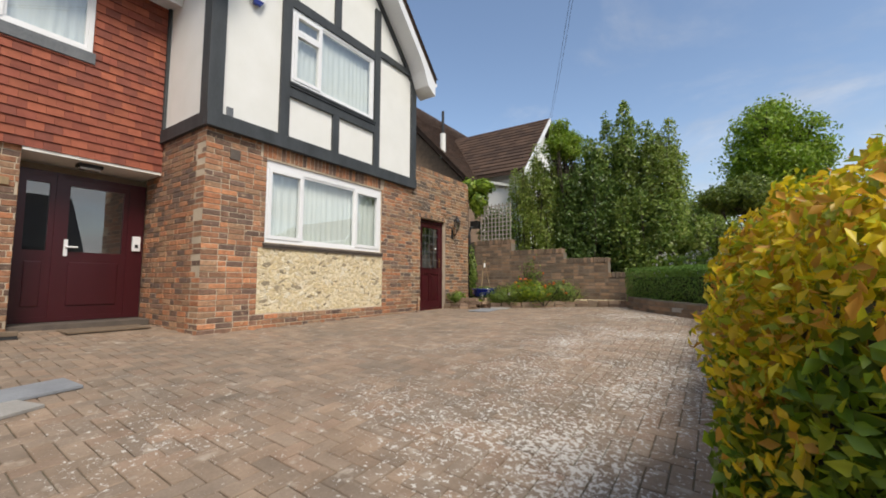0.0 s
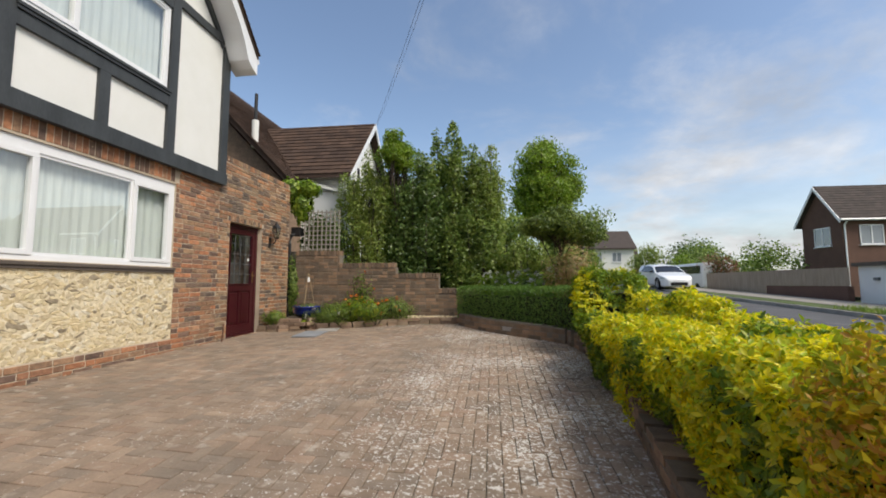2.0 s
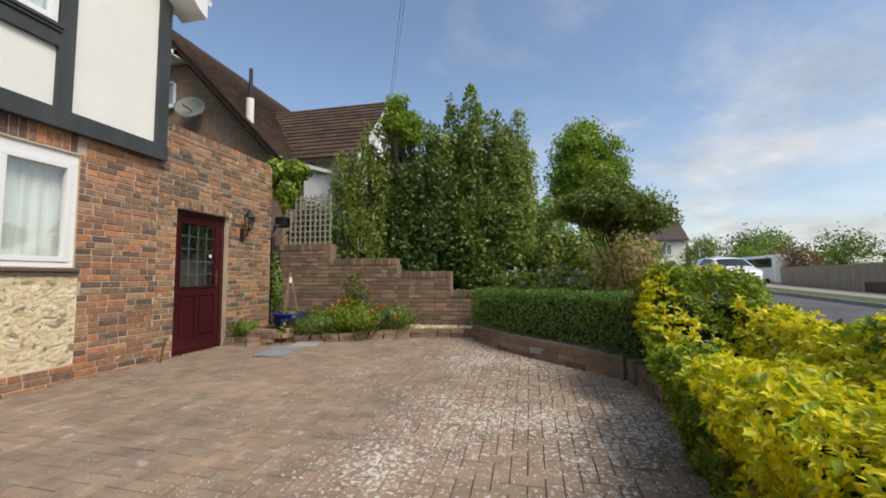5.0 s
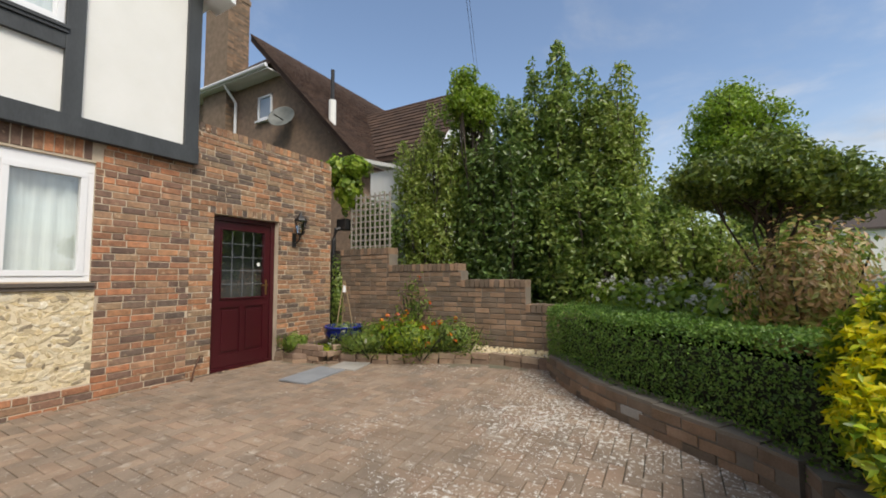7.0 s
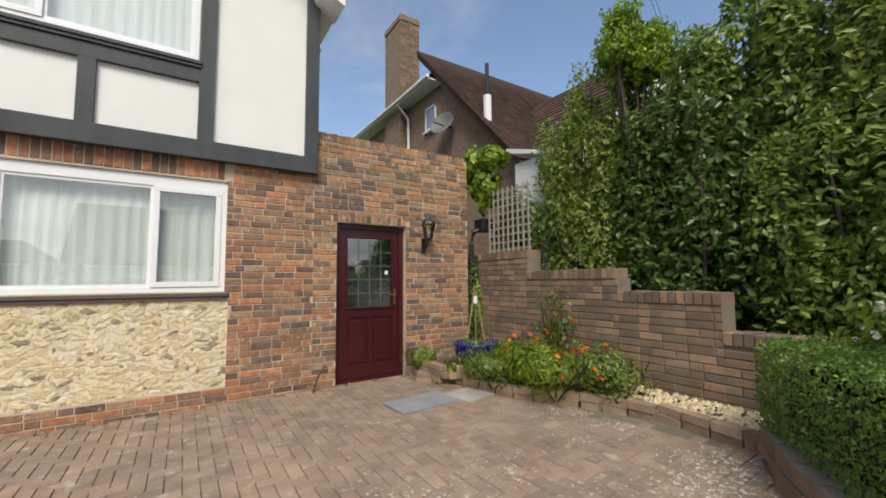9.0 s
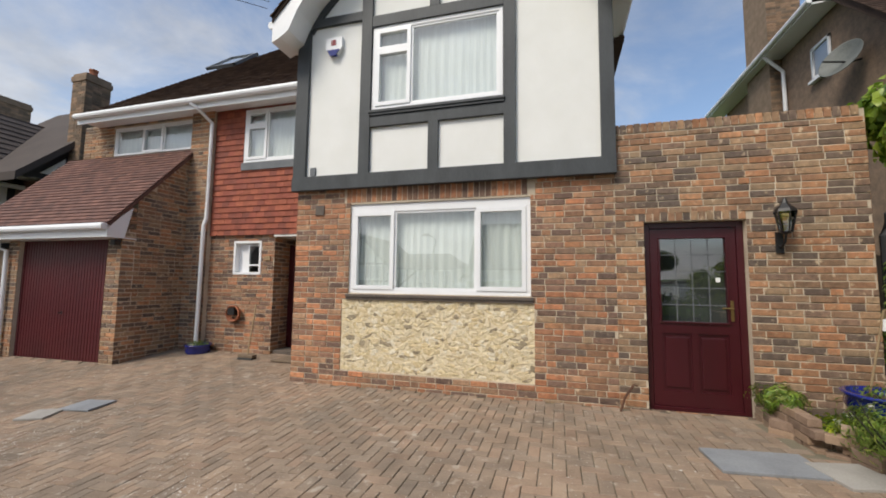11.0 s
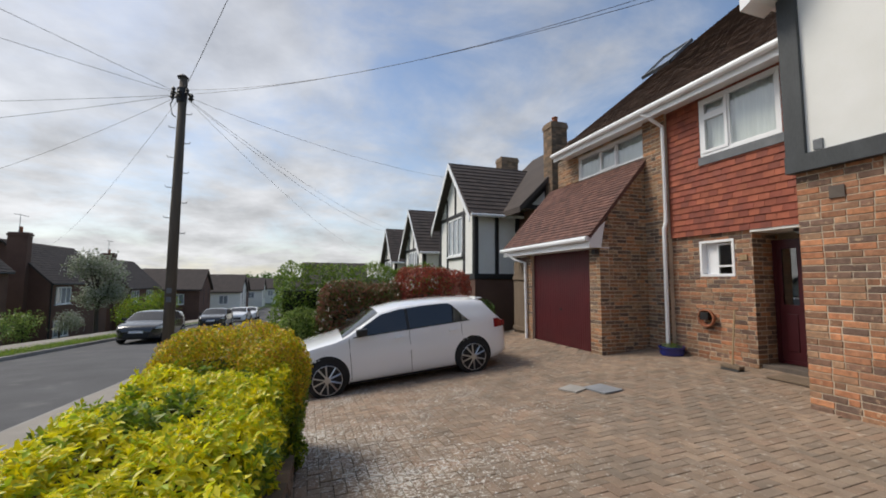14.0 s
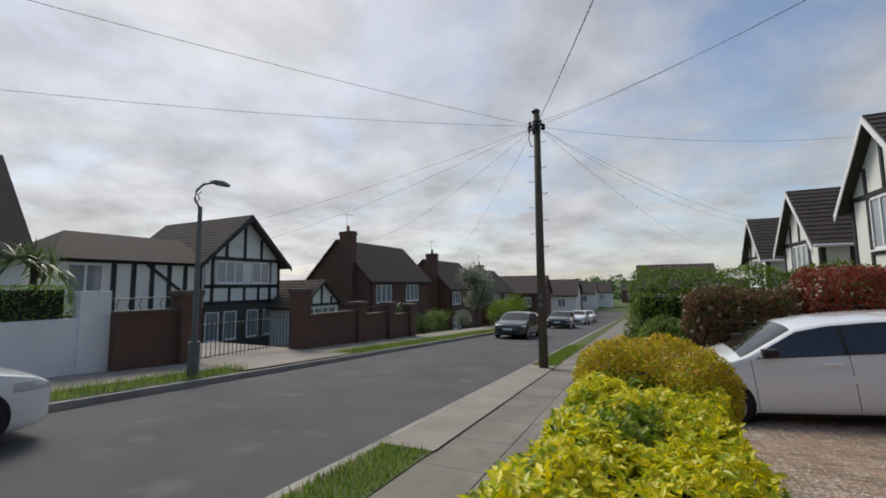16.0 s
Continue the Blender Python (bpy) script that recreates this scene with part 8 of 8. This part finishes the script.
for i in range(9):
    z = H - 0.9 - i * 0.36
    part("step_peg", tube(bmesh.new(), [(0, 0, z), (0.22 * (1 if i % 2 else -1), 0.02, z), (0.23 * (1 if i % 2 else -1), 0.02, z + 0.04)], 0.010, 5), M_METAL, pole)
ring = part("wire_head", tube(bmesh.new(), [(0, 0, H - 0.62), (0, 0, H - 0.28)], 0.115, 12), M_BLACK, pole, "dark iron ring of wire brackets")
for i in range(8):
    a = i * math.tau / 8
    part("insulator", lathe(bmesh.new(), [(0.03, 0), (0.055, 0.04), (0.03, 0.08), (0.05, 0.12), (0.02, 0.17)], (0.20 * math.cos(a), 0.20 * math.sin(a), H - 0.55 + 0.07 * (i % 2)), 8), M_BLACK, ring)
part("cap", lathe(bmesh.new(), [(0.11, H - 0.02), (0.125, H + 0.01), (0.06, H + 0.07)], sides=12), M_BLACK, pole)
part("cable_loop", tube(bmesh.new(), [(0.16, 0, H - 0.5), (0.22, 0.03, H - 0.7), (0.17, 0.03, H - 0.95), (0.10, 0.02, H - 1.0)], 0.014, 5), M_BLACK, pole)
for i in range(2):
    part("sign_plate", new_box(-0.05, 0.05, 0.116, 0.124, 1.6 + i * 0.2, 1.72 + i * 0.2), M_LEAD, pole)


def wire(end, sag=0.35, r=0.0042, dz=0.0):
    a, b = Vector((PX, PY, TOPZ - 0.42 + dz)), Vector(end)
    pts = [tuple(a.lerp(b, q / 18) - Vector((0, 0, sag * 4 * (q / 18) * (1 - q / 18)))) for q in range(19)]
    w = part("overhead_wire", tube(bmesh.new(), pts, r, 5), M_BLACK)
    tagged(w, "thin black telephone wire strung from the pole", "wire", "overhead wires")


wire((BARGE_X, Y0 - 0.33, 6.12), 0.3)
wire((BARGE_X, Y0 - 0.30, 6.22), 0.42, dz=0.12)
wire((-5.2, 15.1, 7.75), 0.5, 0.0045)
wire((-5.2, 15.3, 7.85), 0.62, 0.004)
wire((-5.1, -9.2, 6.4), 0.25)
wire((-5.1, -20.0, 5.6), 0.4)
wire((-5.1, -20.3, 5.4), 0.55)
wire((-5.0, -32.5, 5.0), 0.6)
wire((19.6, -4.0, 4.2), 0.4)
wire((19.6, -6.8, 4.0), 0.5)
wire((17.5, -17.0, 5.4), 0.5)
wire((17.5, -29.8, 4.6), 0.6)
wire((18.2, 20.0, 7.4), 0.6)
wire((16.5, 8.0, 6.2), 0.35)

# ---- street lamp ----
LX, LY = 9.45, 0.12
LZ = road_z(LY) + 0.1
lamp = thing("street_lamp", "grey swan-neck street lamp on the far verge", "street lamp", (LX, LY, LZ))
part("base", tube(bmesh.new(), [(0, 0, -0.1), (0, 0, 0.75)], 0.115, 14), M_LAMPGREY, lamp)
part("column", tube(bmesh.new(), [(0, 0, 0.7), (0, 0, 3.75)], 0.05, 10, [0.07, 0.045]), M_LAMPGREY, lamp)
part("swan_neck", tube(bmesh.new(), [(0, 0, 3.7), (0.02, 0.12, 3.9), (0, 0.10, 4.1), (-0.02, -0.05, 4.28), (-0.05, -0.28, 4.36)], 0.026, 8), M_LAMPGREY, lamp)
part("scroll", tube(bmesh.new(), [(0, 0.02, 3.72), (0, 0.10, 3.85), (0, 0.02, 3.92), (0, 0.07, 4.02), (0, -0.02, 4.1)], 0.012, 6), M_LAMPGREY, lamp)
b = lathe(bmesh.new(), [(0.03, -0.02), (0.11, 0.0), (0.13, 0.05), (0.06, 0.12)], (0, 0, 0), 14)
bmesh.ops.scale(b, verts=b.verts, vec=(0.8, 2.0, 0.9))
bmesh.ops.translate(b, verts=b.verts, vec=(-0.06, -0.42, 4.33))
part("lantern_head", b, M_LAMPGREY, lamp, "", True)

# ---- small things on the house ----
lan = thing("wall_lantern", "black iron coach lantern by the side door", "wall lamp", (FX + 0.004, 8.58, 2.66))
part("bracket", tube(bmesh.new(), [(0, 0, 0.0), (0.05, 0, -0.02), (0.12, 0, 0.03), (0.15, 0, 0.12)], 0.012, 8), M_BLACK, lan)
part("back_plate", new_box(0, 0.012, -0.035, 0.035, -0.08, 0.14, bevel=0.004), M_BLACK, lan)
b = lathe(bmesh.new(), [(0.02, 0.10), (0.05, 0.12), (0.055, 0.13)], (0.15, 0, 0), 6)
lathe(b, [(0.10, 0.33), (0.085, 0.36), (0.03, 0.42), (0.012, 0.47)], (0.15, 0, 0), 6)
cage = part("cage", b, M_BLACK, lan)
for k in range(6):
    a = k * math.tau / 6
    part("bar", tube(bmesh.new(), [(0.15 + 0.05 * math.cos(a), 0.05 * math.sin(a), 0.125), (0.15 + 0.092 * math.cos(a), 0.092 * math.sin(a), 0.335)], 0.006, 5), M_BLACK, cage)
part("glass", lathe(bmesh.new(), [(0.045, 0.13), (0.085, 0.33)], (0.15, 0, 0), 6), M_GLASS, lan)

al = thing("alarm_box", "white and blue burglar alarm box with a red mark", "alarm box", (UX + 0.001, 3.27, 5.62))
part("case", prism(bmesh.new(), [(-0.13, 0.14), (0.13, 0.14), (0.13, -0.02), (0.06, -0.12), (-0.06, -0.12), (-0.13, -0.02)], "x", 0, 0.06), M_UPVC, al)
part("strobe", prism(bmesh.new(), [(-0.10, -0.05), (0.10, -0.05), (0.05, -0.135), (-0.05, -0.135)], "x", 0.03, 0.075), M_GLAZE, al, "blue strobe lens")
part("mark", new_box(0.06, 0.064, -0.04, 0.04, 0.02, 0.10), M_TAIL, al, "small red emblem")
vt = thing("wall_vent", "small grey vent low on the white panel", "vent", (UX + 0.001, 2.98, 3.80))
part("plate", new_box(0, 0.02, -0.045, 0.045, -0.06, 0.06, bevel=0.006), M_LEAD, vt)
vt = thing("wall_vent", "small beige vent beside the square window", "vent", (BX + 0.003, 1.14, 2.66))
part("plate", new_box(0, 0.02, -0.06, 0.06, -0.045, 0.045, bevel=0.006), M_OAK, vt)
vt = thing("air_brick", "brick-sized vent in the bay's brickwork", "vent", (FX + 0.004, 3.10, 3.24))
part("plate", new_box(0, 0.014, -0.07, 0.07, -0.07, 0.07, bevel=0.005), M_SILL, vt)
hr = thing("hose", "coiled orange-brown garden hose hung on the wall", "hose", (BX + 0.05, 0.50, 1.62))
b = bmesh.new()
for k in range(4):
    tube(b, [(0.02 * k, (0.12 + 0.008 * k) * math.cos(q * math.tau / 20), (0.12 + 0.008 * k) * math.sin(q * math.tau / 20)) for q in range(21)], 0.016, 6)
part("coil", b, M_TERRACOTTA, hr)
part("bracket", new_box(-0.04, 0.09, -0.09, 0.06, -0.03, 0.10, bevel=0.01), M_BLACK, hr)
br = thing("broom", "long-handled broom leaning on the brick wall", "broom", (BX + 0.42, 1.16, drive_z(-6.4, 1.16)))
part("handle", tube(bmesh.new(), [(0, 0, 0.06), (-0.36, -0.18, 0.92)], 0.014, 7), M_OAK, br)
part("head", new_box(-0.06, 0.06, -0.15, 0.15, 0.03, 0.08, bevel=0.012), M_FENCE, br)
part("bristles", prism(bmesh.new(), [(-0.05, 0.03), (0.05, 0.03), (0.09, 0.0), (-0.07, 0.0)], "y", -0.14, 0.14), M_BLACK, br)
mt = thing("doormat", "dark brown doormat before the porch step", "doormat", (BX + 0.28, 2.12, drive_z(BX + 0.28, 2.12)))
part("mat", new_box(-0.22, 0.22, -0.42, 0.42, 0.004, 0.025, bevel=0.006), M_FENCE, mt)
db = thing("doorbell", "white intercom box beside the front door", "doorbell", (BX - 0.42, Y0 - 0.11, 1.95))
part("case", new_box(0, 0.035, -0.05, 0.05, 0, 0.22, bevel=0.008), M_UPVC, db)
part("button", new_box(0.034, 0.042, -0.02, 0.02, 0.05, 0.10), M_BLACK, db)
pl2 = thing("porch_light", "dark bulkhead light on the porch ceiling", "ceiling lamp", (BX - 0.16, 1.95, 3.06))
part("base", new_box(-0.08, 0.08, -0.13, 0.13, -0.045, -0.001, bevel=0.01), M_BLACK, pl2)
part("lens", new_box(-0.06, 0.06, -0.11, 0.11, -0.075, -0.044, bevel=0.015), M_LAMPGLASS, pl2)
ds = thing("boot_scraper", "rusty iron rod leaning by the side door", "iron rod", (FX + 0.10, 7.02, drive_z(FX + 0.1, 7.02)))
part("rod", tube(bmesh.new(), [(0.05, -0.03, 0.0), (0.03, 0.02, 0.15), (-0.04, 0.12, 0.27), (-0.05, 0.16, 0.26)], 0.012, 6), M_RUST, ds)
sl = thing("flood_light", "small security sensor under the garage eave", "sensor", (GX + 0.06, GY1 - 0.05, GEAVE - 0.25))
part("body", new_box(-0.05, 0.06, -0.05, 0.05, -0.05, 0.05, bevel=0.01), M_BLACK, sl)
for nm, lab, x, y, w, d, mt_, rz in (("slab", "blue-grey slate slab let into the paving", -4.15, 7.80, 0.42, 0.70, M_SLATE, 4), ("slab", "pale cream slab by the planter", -4.05, 8.32, 0.40, 0.40, M_KERB, 10), ("drain_cover", "grey metal drain cover in the drive", -4.05, 1.02, 0.34, 0.42, M_SLATE, 6), ("slab", "cracked concrete patch beside the drain cover", -3.72, 0.80, 0.30, 0.30, M_KERB, 20)):
    s = thing(nm, lab, "slab", (x, y, drive_z(x, y) + 0.001), rz)
    s.matrix_basis = pose(x, y, drive_z(x, y) + 0.002, 2.2 if y < 3 else 1.0, 2.4 if y < 3 else 0.0, rz)
    part("plate", new_box(-w / 2, w / 2, -d / 2, d / 2, 0.0, 0.022, bevel=0.005), mt_, s)

# ---- block paving of the drive ----
W = 0.10
pieces = []
for i in range(-90, 160):
    for j in range(-60, 60):
        ox, oy = (i + 2 * j) * W, (i - 2 * j) * W
        for hx, hy, lx, ly in ((0, 0, 2, 1), (0, 1, 1, 2)):
            x0, y0 = ox + hx * W - 3.0, oy + hy * W + 2.0
            x1, y1 = x0 + lx * W, y0 + ly * W
            cx, cy = (x0 + x1) / 2, (y0 + y1) / 2
            if not (-7.3 < cx < 1.2 and -4.9 < cy < 9.3):
                continue
            if cy > 2.72 and cx < FX + 0.02 or cx < BX + 0.05 and (cy < REC or cy > Y0 - 0.1) and cy > GY1 or cy < GY1 and cy > GY0 and cx < GX - 0.05:
                continue
            if cx > 0.44 and cy > 1.0 or cy > 8.2 and cx < -4.4 or cy > 8.75 + 0.1 * (cx + 3):
                continue
            if cx > -1.5 and cy > 8.68 - (cx + 1.5) * 0.96:
                continue
            pieces.append((x0, x1, y0, y1))
near_pieces = [p for p in pieces if -3.3 < p[0] < -1.3 and 4.2 < p[2] < 7.2]
near_set = set(near_pieces[:300])
drive = bpy.data.objects["driveway"]
to_drive = lambda u, v, w: (u, v, drive_z(u, v) - 0.03 + w)
part("paving_blocks", blocks([(a + 0.003, b - 0.003, c + 0.003, d - 0.003) for a, b, c, d in pieces if (a, b, c, d) not in near_set], to_drive, 0.03, 0.0022, 81), M_PAVER, drive)


def block_mesh(name, lx, ly, lz):
    me = bpy.data.meshes.new(name)
    V, F = blocks([(-lx / 2, lx / 2, -ly / 2, ly / 2)], lambda u, v, w: (u, v, w), lz)
    me.from_pydata(V, [], F)
    return me


me_h, me_v = block_mesh("paver_across", 0.194, 0.094, 0.03), block_mesh("paver_along", 0.094, 0.194, 0.03)
me_h.materials.append(M_PAVER_OB)
me_v.materials.append(M_PAVER_OB)
rnd = random.Random(8)
for a, b, c, d in near_pieces[:300]:
    ob = new("paver", me_h if b - a > d - c else me_v)
    x, y = (a + b) / 2, (c + d) / 2
    sx, sy = (drive_z(b, y) - drive_z(a, y)) / (b - a), (drive_z(x, d) - drive_z(x, c)) / (d - c)
    ob.matrix_basis = pose(x, y, drive_z(x, y) - 0.03 + rnd.uniform(-0.002, 0.002), math.degrees(math.atan(sy)), -math.degrees(math.atan(sx)))
    ob.parent = drive

# ---- single bricks of the front wall nearest the path ----
me_s, me_hd = block_mesh("stretcher", 0.215, 0.065, 0.009), block_mesh("header", 0.1025, 0.065, 0.009)
me_s.materials.append(M_BRICK_OB)
me_hd.materials.append(M_BRICK_OB)
face = Matrix(((0, 0, 1), (1, 0, 0), (0, 1, 0))).to_4x4()
for u0, u1, v0, v1 in SINGLE_BRICKS:
    ob = new("brick", me_s if u1 - u0 > 0.15 else me_hd)
    ob.matrix_basis = Matrix.Translation((FX - 0.0065 + rnd.uniform(-0.002, 0.002), (u0 + u1) / 2, (v0 + v1) / 2)) @ face
    ob.parent = front if u1 < Y1 else side
